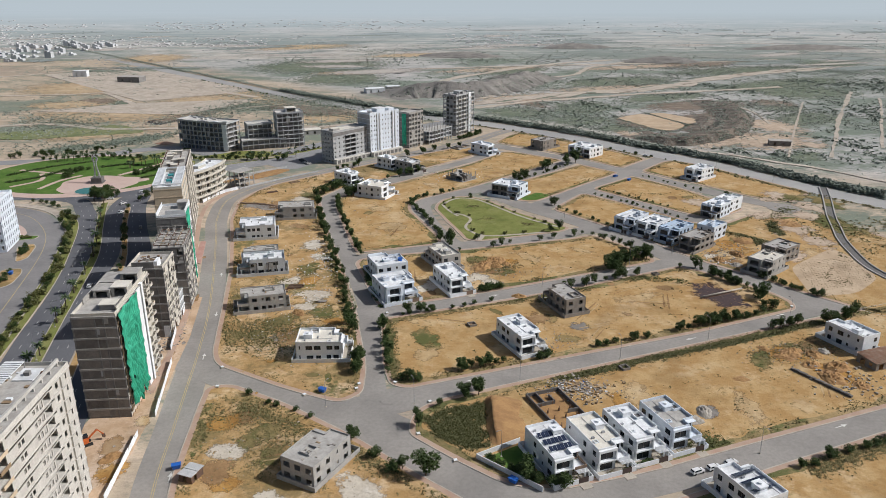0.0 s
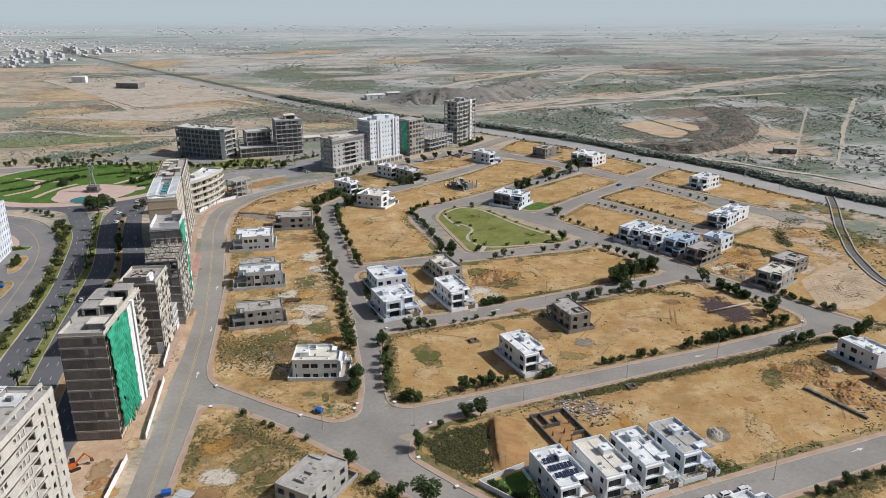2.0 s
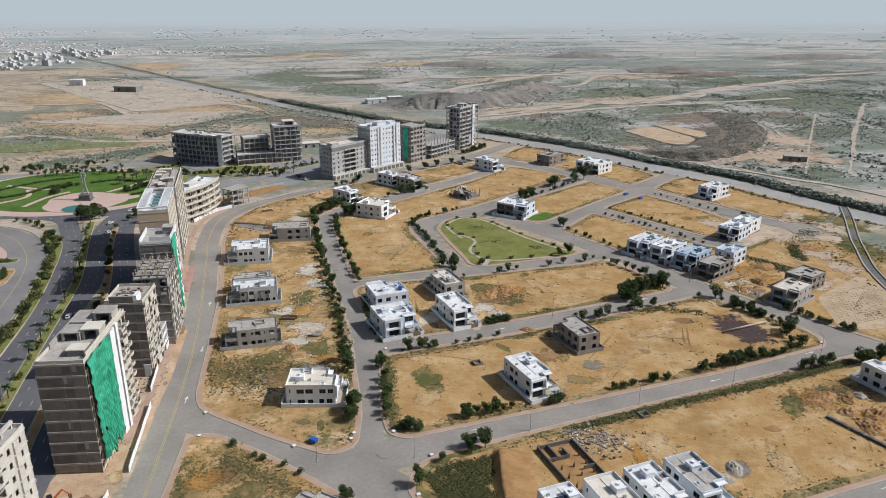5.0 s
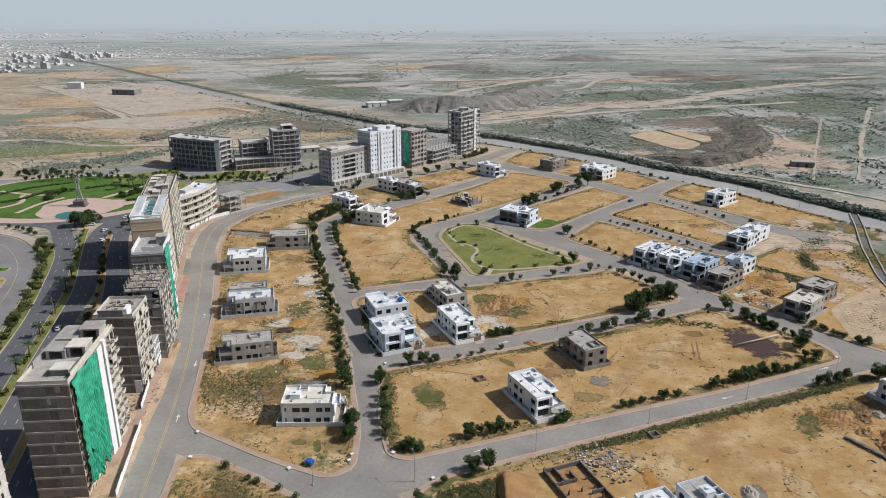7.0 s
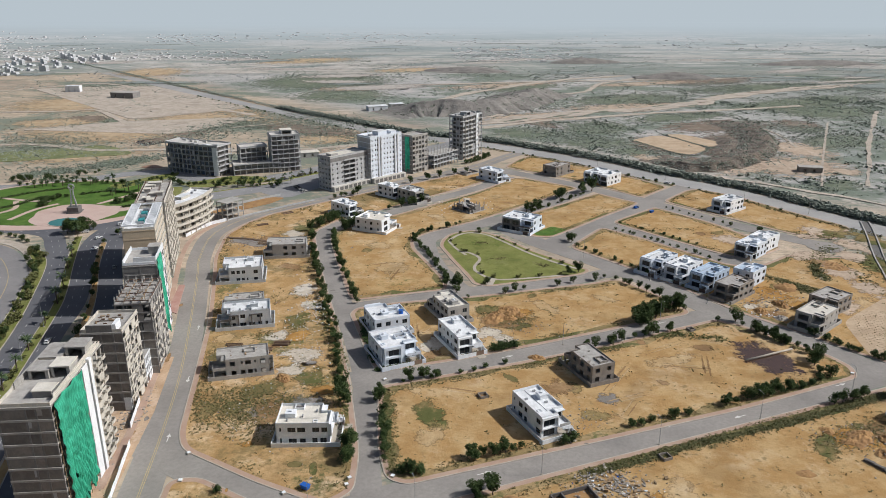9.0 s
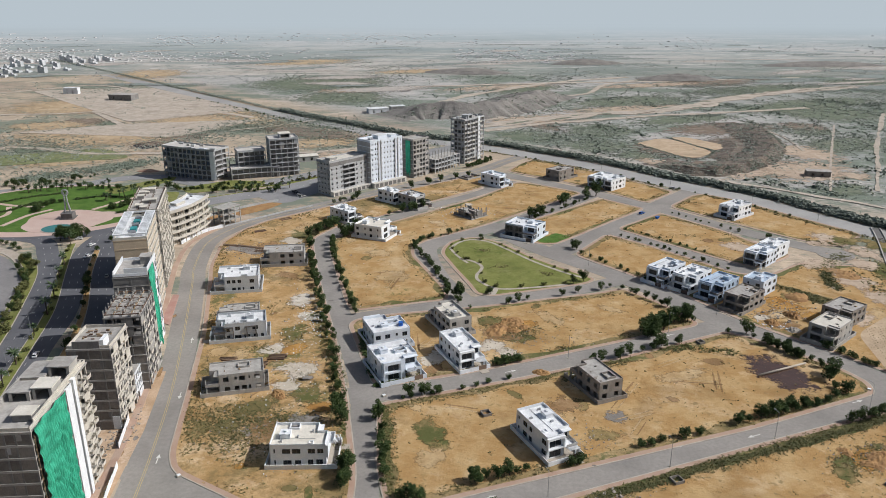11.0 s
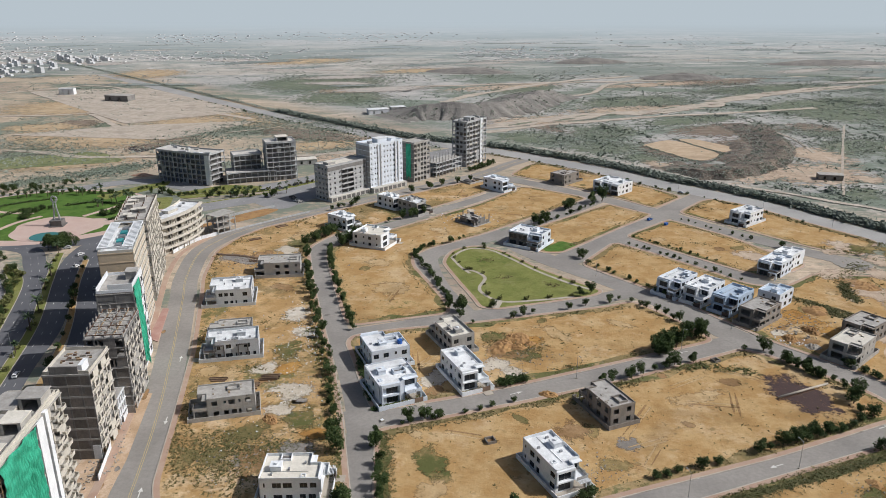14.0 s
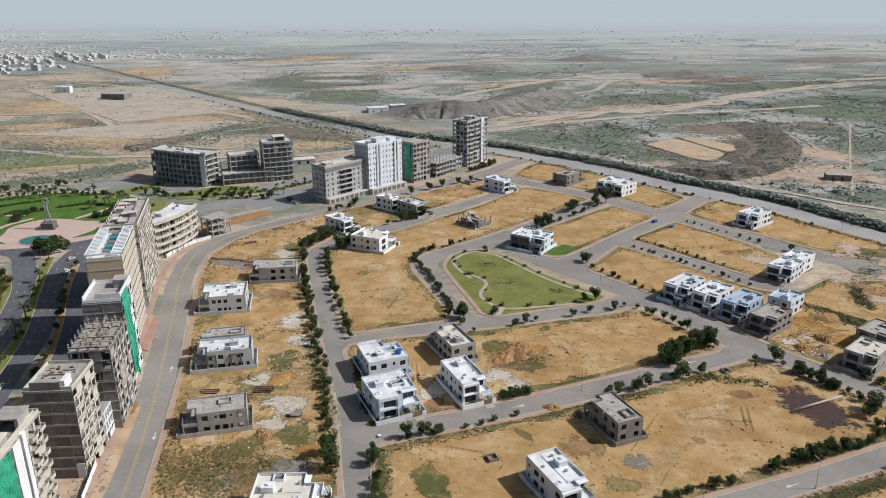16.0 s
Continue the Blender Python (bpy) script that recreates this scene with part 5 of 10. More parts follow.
row(BUSHES, [(64, 430), (84, 402), (103, 375)], 11, 0.6, 0.95)
row(TREES, [(62, 440), (64, 434)], 2, 0.8, 1.1)
row(BUSHES, [(140, 326), (150, 312), (160, 300)], 12, 0.8, 1.2)
row(BUSHES, [(90, 460), (112, 434), (134, 406)], 15, 0.55, 0.85)
row(BUSHES, [(96, 471), (130, 432)], 12, 0.45, 0.75)
row(BUSHES, [(130, 505), (160, 466)], 9, 0.45, 0.75)
row(TREES, [(170, 452), (172, 455)], 1, 1.3, 1.4)
row(TREES, [(44, 492), (52, 500)], 4, 1.2, 1.6)
row(TREES, [(66, 522), (72, 530)], 4, 1.1, 1.5)
row(TREES, [(92, 541), (94, 543)], 1, 1.9, 2.0)
row(TREES, [(84, 535), (85, 537)], 1, 1.5, 1.6)
row(BUSHES, [(40, 484), (86, 535)], 16, 0.55, 0.95)
row(TREES, [(-40, 496), (-20, 515)], 6, 0.8, 1.15, 1.5)
row(TREES, [(-78, 520), (-62, 533)], 5, 1.0, 1.3)
row(TREES, [(-33, 561), (10, 596)], 6, 0.8, 1.1)
row(BUSHES, [(10, 624), (28, 648)], 10, 1.1, 1.6)
row(BUSHES, [(-66, 222), (-40, 206)], 5, 0.7, 1.2, 1.2)
planted(TREES, [(-11.7, 182.4), (-5.2, 179.5)], 1.4, 1.8)
planted(BUSHES, [(-14.5, 181.5), (-27.1, 197.1), (-20, 188)], 1.2, 1.7)
row(TREES, [(2, 166), (12, 156)], 3, 0.8, 1.2)
planted(TREES, [(-8.0, 203.2), (-1.9, 214.5), (6.7, 218.9), (10.8, 221.2)], 0.7, 1.15)
row(TREES, [(4, 221), (12, 226)], 3, 0.7, 1.0)
row(BUSHES, [(20, 180), (32, 174)], 9, 0.9, 1.5, 1.0)
row(BUSHES, [(12, 186.3), (19, 181)], 6, 0.6, 0.9, 0.6, 0.22)
planted(TREES, [(22.5, 178.5), (25, 176)], 1.3, 1.6)
row(TREES, [(150, 274), (163, 283)], 7, 0.9, 1.3, 1.6)
row(TREES, [(122, 268), (140, 276)], 4, 0.9, 1.3)
row(BUSHES, [(98, 183), (142, 201)], 9, 0.8, 1.3)
row(TREES, [(136, 197), (144, 202)], 4, 0.9, 1.3)

# boulevard planting
def median(pts, width, top, label):
    ln = dense(pts, 4.0)
    for nm, o0, o1, z1, mt in (("kerb", -width / 2, -width / 2 + 0.3, 0.24, "kerb"), ("kerb", width / 2 - 0.3, width / 2, 0.24, "kerb"), ("ground", -width / 2 + 0.3, width / 2 - 0.3, 0.22, top)):
        bm = bmesh.new()
        strip(bm, side(ln, o0), side(ln, o1), -0.02, z1)
        tagged(part(nm, bm, M[mt]), "pale kerb of the boulevard median" if nm == "kerb" else label, nm, kind="structure")


MED1 = [(-150, 180), (-162, 240), (-166, 261), (-171, 285), (-178, 316), (-189, 352), (-205, 396), (-220, 418)]
MED2 = [(-120, 130), (-135, 200), (-150, 261), (-155, 281), (-163.5, 316), (-173, 352), (-190, 396), (-202, 428), (-206, 440)]
MED3 = [(-120, 200), (-136, 261), (-148, 316), (-158.5, 352), (-176.5, 396), (-188, 430)]
median(MED1, 6.5, "lawn", "planted boulevard verge with shrubs and sandy soil")
median(MED2, 4.0, "lawn", "narrow planted median with palms")
median(MED3, 3.0, "plot", "sandy median beside the service road")
row(SHRUBS, MED1[1:], 60, 1.0, 1.7, 2.0, 0.2)
row(TREES, MED1[1:], 18, 0.55, 0.95, 1.5, 0.2)
row(PALMS, MED2[1:], 12, 0.9, 1.2, 0.5, 0.2)
row(SHRUBS, MED2[1:], 26, 0.7, 1.2, 0.8, 0.2)
row(TREES, MED3[2:], 10, 0.7, 1.2, 0.5, 0.2)
row(TREES, [(-186, 442), (-184, 462)], 5, 0.9, 1.3, 1.2)

# roundabout garden: lawn, plaza, pool and monument
def disc(name, cx, cy, rx, ry, z0, z1, material, label, category, kind="structure", n=56, wob=0.0):
    bm = bmesh.new()
    prism(bm, [(cx + rx * (1 + wob * math.sin(3 * k * math.tau / n + 1) + wob * 0.6 * math.sin(7 * k * math.tau / n)) * math.cos(k * math.tau / n), cy + ry * (1 + wob * math.sin(3 * k * math.tau / n + 1)) * math.sin(k * math.tau / n)) for k in range(n)], z0, z1)
    return tagged(part(name, bm, M[material]), label, category, kind=kind)


disc("pavement", -250, 508, 70, 58, -0.02, 0.16, "pink", "pink paved walk round the garden", "pavement")
disc("ground", -250, 511, 66, 52, 0.0, 0.20, "green", "watered green lawn of the roundabout garden", "lawn")
disc("pavement", -230, 482, 24, 23, 0.0, 0.24, "pink", "pale pink plaza round the monument", "pavement", wob=0.06)
disc("pavement", -212, 494, 12, 7, 0.0, 0.244, "pink", "pale pink garden path", "pavement")
disc("kerb", -227, 466, 9.4, 8.4, 0.0, 0.42, "kerb", "pale rim of the round pool", "kerb")
disc("water", -227, 466, 8.7, 7.7, 0.0, 0.46, "water", "still green water in the round pool", "water")
for pts in ([(-262, 470), (-258, 492), (-250, 505)], [(-300, 520), (-275, 512), (-258, 510)], [(-225, 505), (-212, 530), (-205, 545)], [(-283, 475), (-272, 492), (-280, 510)]):
    bm = bmesh.new()
    ln = dense(pts, 3)
    strip(bm, side(ln, -1.6), side(ln, 1.6), 0.0, 0.225)
    tagged(part("pavement", bm, M["pink"]), "winding pale garden path", "pavement", kind="structure")
row(BUSHES, [(-256, 498), (-262, 508), (-254, 522)], 12, 1.1, 1.8, 2.0, 0.2)
row(BUSHES, [(-214, 508), (-206, 520)], 10, 1.2, 1.9, 2.5, 0.2)
row(BUSHES, [(-300, 550), (-260, 560), (-225, 556)], 20, 0.8, 1.1, 0.8, 0.2)
row(TREES, [(-214, 446), (-206, 452)], 7, 1.4, 2.0, 3.0, 0.1)
row(PALMS, [(-290, 545), (-262, 552), (-235, 556)], 12, 0.8, 1.05, 2.5, 0.2)
row(PALMS, [(-228, 525), (-205, 540)], 8, 0.8, 1.1, 3.0, 0.2)
row(TREES, [(-330, 556), (-285, 568), (-258, 590)], 16, 0.7, 1.1, 3.0, 0.1)
row(TREES, [(-205, 560), (-180, 552)], 10, 0.7, 1.1, 3.0, 0.1)
row(TREES, [(-165, 548), (-120, 553)], 14, 0.6, 1.0, 4.0, 0.1)
row(PALMS, [(-150, 548), (-110, 562)], 6, 0.7, 0.9, 2.0, 0.1)

plinth = thing("monument", pose(-231, 487, 0.24, 0, 0, 8), "dark plinth with a pale abstract metal sculpture", "monument")
boxes("plinth", M["accent"], plinth, [(-3.2, 3.2, -3.2, 3.2, 0, 3.2), (-4.0, 4.0, -4.0, 4.0, 0, 0.5), (-3.4, 3.4, -3.4, 3.4, 3.2, 3.5)])
bm = bmesh.new()
for sgn in (-1, 1):
    last = Vector((sgn * 1.5, 0, 3.4))
    for k in range(9):
        q = Vector((sgn * (1.5 - 0.3 * k + 0.028 * k * k), 0.25 * math.sin(k), 3.4 + 1.35 * (k + 1)))
        tube(bm, last, q, 0.62 - 0.03 * k, 0.6 - 0.03 * k, 8)
        last = q
for k in range(10):
    a = k * math.tau / 10
    tube(bm, (1.7 * math.cos(a), 0.3, 15.6 + 1.7 * math.sin(a)), (1.7 * math.cos(a + 0.64), 0.3, 15.6 + 1.7 * math.sin(a + 0.64)), 0.42, 0.42, 7)
part("sculpture", bm, M["pole"], plinth, "pale twisting metal sculpture", smooth=True)


# ---- weeds, scrub and hedges ----
def inside(pts, x, y):
    res, n = False, len(pts)
    for i in range(n):
        (ax, ay), (bx, by) = pts[i], pts[i - 1]
        if (ay > y) != (by > y) and x < (bx - ax) * (y - ay) / (by - ay) + ax:
            res = not res
    return res


def gap_to(pts, x, y):
    q, best = Vector((x, y)), 1e9
    for i in range(len(pts)):
        a, b = Vector(pts[i - 1]), Vector(pts[i])
        t = max(0, min(1, (q - a).dot(b - a) / max((b - a).length_squared, 1e-6)))
        best = min(best, (q - a - (b - a) * t).length)
    return best


WEED = {"a": 5200, "b": 2200, "c": 1500, "d": 1200, "e": 420, "f": 2800, "g": 1000, "h": 3600, "q1": 700, "q2": 1700, "q3": 800, "q4": 800}
for key, count in WEED.items():
    pts, kind = BLOCKS[key]
    xs, ys = [p[0] for p in pts], [p[1] for p in pts]
    spots, sizes = [], []
    while len(spots) < count:
        x, y = rng.uniform(min(xs), max(xs)), rng.uniform(min(ys), max(ys))
        if not inside(pts, x, y):
            continue
        edge = gap_to(pts, x, y)
        n = noise.noise(Vector((x * 0.06, y * 0.06, 3.1))) + 0.6 * noise.noise(Vector((x * 0.25, y * 0.25, 7.7)))
        chance = (0.9 if 2.2 < edge < 6.5 else 0.0) * (0.35 + n) + max(0, n - (0.25 if kind == "wild" else 0.55)) * 1.6
        if edge < 2.2 or rng.random() > chance + 0.015:
            continue
        spots.append((x, y, 0.19))
        sizes.append(rng.uniform(0.2, 0.55))
    tagged(part("weeds", quads("weeds", spots, sizes, M["weed"], 5, per=5, flat=0.5, spread=0.55), None), "low dry weeds scattered over the sandy plots", "weeds", kind="stuff")


ROAD_SPOTS = np.array([(p.x, p.y, ROADS[k][1] / 2 + 1.0) for k in ROADS for p in dense(ROADS[k][0], 2.5)])


def on_road(x, y):
    return bool((np.hypot(ROAD_SPOTS[:, 0] - x, ROAD_SPOTS[:, 1] - y) < ROAD_SPOTS[:, 2]).any())


def thicket(name, pts, count, lo, hi, spread, material, label, seed, per=9, z=0.15, free=False):
    g = random.Random(seed)
    ln = dense(pts, 2.0)
    c, s = [], []
    for k in range(count):
        q = ln[g.randrange(len(ln))]
        x, y = q.x + g.gauss(0, spread), q.y + g.gauss(0, spread)
        if not free and on_road(x, y):
            continue
        c.append((x, y, z))
        s.append(g.uniform(lo, hi))
    return tagged(part(name, quads(name, c, s, material, seed, per=per, flat=0.75, spread=0.55, rise=0.28), None), label, name, kind="stuff")


thicket("weeds", [(40, 233), (75, 247), (112, 262), (140, 274)], 1500, 0.2, 0.5, 1.9, M["weed"], "rank dry weeds along the main road verge", 71)
thicket("weeds", [(40, 232), (58, 239), (75, 247), (112, 261), (146, 276)], 1700, 0.25, 0.6, 0.9, M["rank"], "dark green weeds in the main road ditch", 171)
ln = dense([(36, 231), (58, 239.5), (75, 247), (112, 261.5), (148, 277)], 2.0)
half = [[max(0.5, 1.6 + 1.3 * noise.noise(Vector((k * 0.16, sd, 1.7))) + 0.6 * noise.noise(Vector((k * 0.6, sd, 4.1)))) for k in range(len(ln))] for sd in (3, 8)]
bm = bmesh.new()
strip(bm, [p + (q - p) * h for p, q, h in zip(ln, side(ln, -1), half[0])], [p + (q - p) * h for p, q, h in zip(ln, side(ln, 1), half[1])], 0.05, 0.203)
M["ditch"] = soil("grassy_ditch", (0.20, 0.165, 0.075), (0.15, 0.125, 0.058), (0.30, 0.23, 0.12), (0.13, 0.12, 0.05), (0.085, 0.105, 0.036), 0.25, 0.3, 0.6)
tagged(part("ground", bm, M["ditch"]), "dark overgrown ditch beside the main road", "verge", kind="structure")
g = random.Random(72)
spots, sizes = [], []
while len(spots) < 7600:
    x, y = g.uniform(-7, 14), g.uniform(190, 218)
    if inside([(-6.2, 206.3), (0.4, 212.8), (12.0, 216.3), (12.6, 193.3), (7.9, 191.0), (-2.0, 197.4)], x + g.gauss(0, 0.7), y + g.gauss(0, 0.7)) and g.random() < 0.75 + noise.noise(Vector((x * 0.3, y * 0.3, 2))):
        spots.append((x, y, 0.18))
        sizes.append(g.uniform(0.2, 0.5))
tagged(part("weeds", quads("weeds", spots, sizes, M["rank"], 72, per=6, flat=0.6, spread=0.55), None), "dark overgrown weeds on the corner plot", "weeds", kind="stuff")
thicket("weeds", [(-50, 266), (-64, 268), (-76, 272)], 1900, 0.16, 0.4, 5.5, M["rank"], "dark weeds over stony ground", 73)
thicket("weeds", [(74, 198), (80, 192), (84, 190)], 600, 0.25, 0.6, 2.5, M["shrub"], "dark weeds beside the white villa", 74)
thicket("weeds", [(60, 318), (85, 322), (105, 318)], 400, 0.3, 0.7, 1.5, M["shrub"], "green weeds along a damp line", 75)
thicket("weeds", [(102, 182), (127, 194), (142, 200)], 1800, 0.18, 0.45, 1.8, M["weed"], "green weeds beside the low road", 76)
HW = ROAD_LINE["highway"]
hedge_line = [p for p in side(HW, 17.0) if p.y < 900]
for z, count, spread, seed in ((0.6, 7000, 2.6, 77), (2.0, 5200, 1.9, 177)):
    thicket("hedge", [tuple(p) for p in hedge_line[::6]], count, 1.0, 2.0, spread, M["hedge"], "dense dark thorn hedge along the highway", seed, per=9, z=z)
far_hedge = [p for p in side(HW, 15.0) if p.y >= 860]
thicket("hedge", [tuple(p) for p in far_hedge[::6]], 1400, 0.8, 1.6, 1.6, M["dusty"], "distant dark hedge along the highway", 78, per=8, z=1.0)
row(BUSHES, [tuple(p) for p in side(HW, -11.5) if 470 < p.y < 1000][::6], 60, 0.5, 0.9, 0.8, 0.05)
verge = [p for p in side(HW, -12.0) if p.y < 700]
thicket("weeds", [tuple(p) for p in verge[::6]], 900, 0.5, 1.1, 1.5, M["weed"], "weeds on the highway verge", 79)


TRACKS = (
    ([(12, 800), (27, 806), (73, 834), (136, 874), (206, 898), (242, 918), (292, 958), (363, 1024), (464, 1083), (583, 1131), (900, 1215)], 30, "pale sandy river bed across the scrub land"),
    ([(26, 778), (83, 816), (142, 842), (199, 866), (264, 886), (310, 898), (400, 930)], 11, "pale dirt track along the river bed"),
    ([(34, 840), (72, 893), (106, 972), (131, 1014), (172, 1052), (209, 1136), (300, 1230)], 9, "pale dirt track winding over the plain"),
    ([(-18, 965), (13, 1022), (58, 1075), (143, 1166), (260, 1235)], 14, "pale dirt track"),
    ([(-60, 1110), (60, 1140), (160, 1160), (300, 1180), (520, 1230)], 13, "pale sandy wash on the plain"),
    ([(296, 792), (300, 752), (296, 715), (292, 690)], 3.5, "pale dirt track down the mound"),
    ([(464, 889), (393, 764), (340, 664), (285, 558)], 4.5, "pale dirt track between fields"),
    ([(470, 840), (441, 781), (366, 640), (340, 590)], 3, "pale dirt track between fields"),
    ([(377, 816), (303, 664), (253, 558)], 2.2, "pale dirt track between fields"),
    ([(176, 590), (214, 566), (240, 541), (262, 522), (300, 470)], 4.5, "pale dirt track behind the hedge"),
    ([(-700, 985), (-586, 1040), (-507, 1118), (-413, 1054), (-385, 1004), (-373, 932), (-402, 884), (-483, 864), (-640, 850)], 8, "pale dirt track over the tan fields"),
    ([(-385, 1004), (-306, 925), (-247, 876), (-214, 850)], 9, "grey track over the tan fields"),
    ([(-217, 774), (-180, 800), (-143, 836)], 3, "pale straight path through scrub"),
    ([(-395, 880), (-345, 820), (-325, 790)], 9, "grey track down to the hollow"),
    ([(-480, 640), (-380, 690), (-300, 668), (-230, 672), (-150, 668), (-70, 700)], 10, "pale dirt track behind the towers"),
)
TRACK_SPOTS = np.array([(p.x, p.y, w / 2 + 1.5) for pts, w, _ in TRACKS for p in dense(pts, 8.0)])


def on_track(x, y):
    return bool((np.hypot(TRACK_SPOTS[:, 0] - x, TRACK_SPOTS[:, 1] - y) < TRACK_SPOTS[:, 2]).any())


BARE = ((232, 622, 52, 17, 41), (262, 618, 34, 46, -53), (290, 684, 40, 26, -73), (291, 602, 12, 15, -47), (192, 700, 30, 46, 20))


def cleared(x, y):
    """True on the scraped clearings by the spoil bank."""
    for cx, cy, rx, ry, yaw in BARE:
        c, s = math.cos(radians(yaw)), math.sin(radians(yaw))
        u, v = (x - cx) * c + (y - cy) * s, (y - cy) * c - (x - cx) * s
        if (u / rx) ** 2 + (v / ry) ** 2 < 0.9:
            return True
    return False


def scrubland(name, box_, count, lo, hi, material, label, seed, test, power=1.0):
    g = random.Random(seed)
    c, s = [], []
    tries = 0
    while len(c) < count and tries < count * 40:
        tries += 1
        x, y = g.uniform(box_[0], box_[1]), g.uniform(box_[2], box_[3])
        n = noise.noise(Vector((x * 0.012, y * 0.006, seed))) + 0.7 * noise.noise(Vector((x * 0.045, y * 0.03, seed + 5)))
        if not test(x, y) or on_track(x, y) or (cleared(x, y) and g.random() < 0.9) or g.random() > max(0.03, n * 1.5 + 0.15) ** power * min(1.0, max(0.0, (2500 - y) / 1300)):
            continue
        c.append((x, y, 0.1))
        s.append(g.uniform(lo, hi))
    return tagged(part(name, quads(name, c, s, material, seed, per=7, flat=0.5, spread=0.5, rise=0.3), None), label, "scrub", kind="stuff")


scrub_mound = thicket("scrub", [(235, 640), (262, 700), (288, 780)], 500, 0.6, 1.4, 14, M["dusty"], "grey scrub growing over the spoil mound", 88, per=6, z=2.6)


def beyond(x, y):
    return 0.704 * x + 0.71 * y - 520


scrubland("scrub", (40, 620, 380, 1150), 15000, 0.5, 1.6, M["dusty"], "grey-green thorn scrub beyond the highway", 81, lambda x, y: beyond(x, y) > 34)
scrubland("scrub", (60, 640, 380, 1000), 4200, 1.0, 2.6, M["thorn"], "dark thorn bushes beyond the highway", 85, lambda x, y: beyond(x, y) > 40, 1.8)
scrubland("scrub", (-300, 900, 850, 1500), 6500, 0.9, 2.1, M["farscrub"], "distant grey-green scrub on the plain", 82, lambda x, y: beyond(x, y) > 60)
scrubland("scrub", (-700, -60, 600, 1150), 4500, 0.6, 1.8, M["dusty"], "sparse scrub on the sandy plain", 83, lambda x, y: beyond(x, y) < -40 and y > 625 + 0.18 * abs(x + 250), 1.6)
scrubland("scrub", (190, 420, 230, 480), 1500, 0.4, 1.2, M["weed"], "weedy scrub beside the drain", 84, lambda x, y: beyond(x, y) < -60 and math.hypot(x - 194, y - 430) > 15)


# ---- tracks and landmarks on the plain ----
# far hills: haze put into the rock tones, paler than the near spoil
M["farrock"] = surface("hazy_stony_spoil", (0.195, 0.182, 0.168), (0.28, 0.258, 0.232), 0.05, 0.3, 0.95, 1.0, 1.2, space="world", vary=0.0)
M["tanland"] = soil("tan_land", (0.53, 0.41, 0.29), (0.47, 0.355, 0.245), (0.58, 0.465, 0.34), (0.38, 0.29, 0.19), (0.26, 0.235, 0.14), 0.02, 0.0, 0.2)
M["lawnland"] = soil("green_hollow", (0.22, 0.24, 0.12), (0.18, 0.21, 0.10), (0.34, 0.31, 0.19), (0.24, 0.21, 0.12), (0.11, 0.15, 0.06), 0.1, 0.15)
M["track"] = soil("pale_track", (0.51, 0.44, 0.37), (0.44, 0.38, 0.315), (0.58, 0.51, 0.44), (0.37, 0.325, 0.265), (0.24, 0.235, 0.19), 0.1, 0.1)
TRACK_ORDER = {pts[0]: k for k, (pts, w, lb) in enumerate(TRACKS)}
for pts, w, lb in TRACKS:
    bm = bmesh.new()
    ln = dense(pts, 5.0)
    half = [[w / 2 * max(0.12, 0.8 + 0.7 * noise.noise(Vector((k * 0.11, w, sd))) + 0.5 * noise.noise(Vector((k * 0.45, w, sd + 4)))) for k in range(len(ln))] for sd in (2, 9)]
    a = [p + (q - p).normalized() * h for p, q, h in zip(ln, side(ln, -1), half[0])]
    c = [p + (q - p).normalized() * h for p, q, h in zip(ln, side(ln, 1), half[1])]
    strip(bm, a, c, -0.02, 0.42 + 0.007 * TRACK_ORDER[pts[0]])
    tagged(part("ground", bm, M["track"]), lb, "track", kind="structure")
for pts, mt, lb in (
    ([(156, 723), (189, 654), (217, 686), (191, 746)], "tanland", "bare tan field beyond the highway"),
    ([(194, 746), (219, 688), (236, 708), (211, 748)], "tanland", "bare tan field beyond the highway"),
    ([(-560, 1060), (-330, 820), (-230, 900), (-420, 1100)], "track", "bare tan field beside the highway"),
    ([(-420, 760), (-260, 740), (-200, 840), (-330, 810)], "track", "bare tan field"),
    ([(-420, 640), (-360, 620), (-260, 650), (-300, 690)], "lawnland", "greenish weedy hollow"),
):
    bm = bmesh.new()
    out = rounded(pts, 14)
    prism(bm, [(p.x + 4 * noise.noise(Vector((p.x * 0.05, p.y * 0.05, 1))), p.y + 4 * noise.noise(Vector((p.x * 0.05, p.y * 0.05, 9)))) for p in out], -0.02, 0.41)
    tagged(part("ground", bm, M[mt]), lb, "ground", kind="structure")
bm = bmesh.new()
prism(bm, [(p.x, p.y) for p in rounded([(-284, 706), (-266, 684), (-245, 720), (-256, 742)], 9)], -0.02, 0.06)
tagged(part("water", bm, M["mud"]), "shallow green pond on the plain", "water", kind="structure")


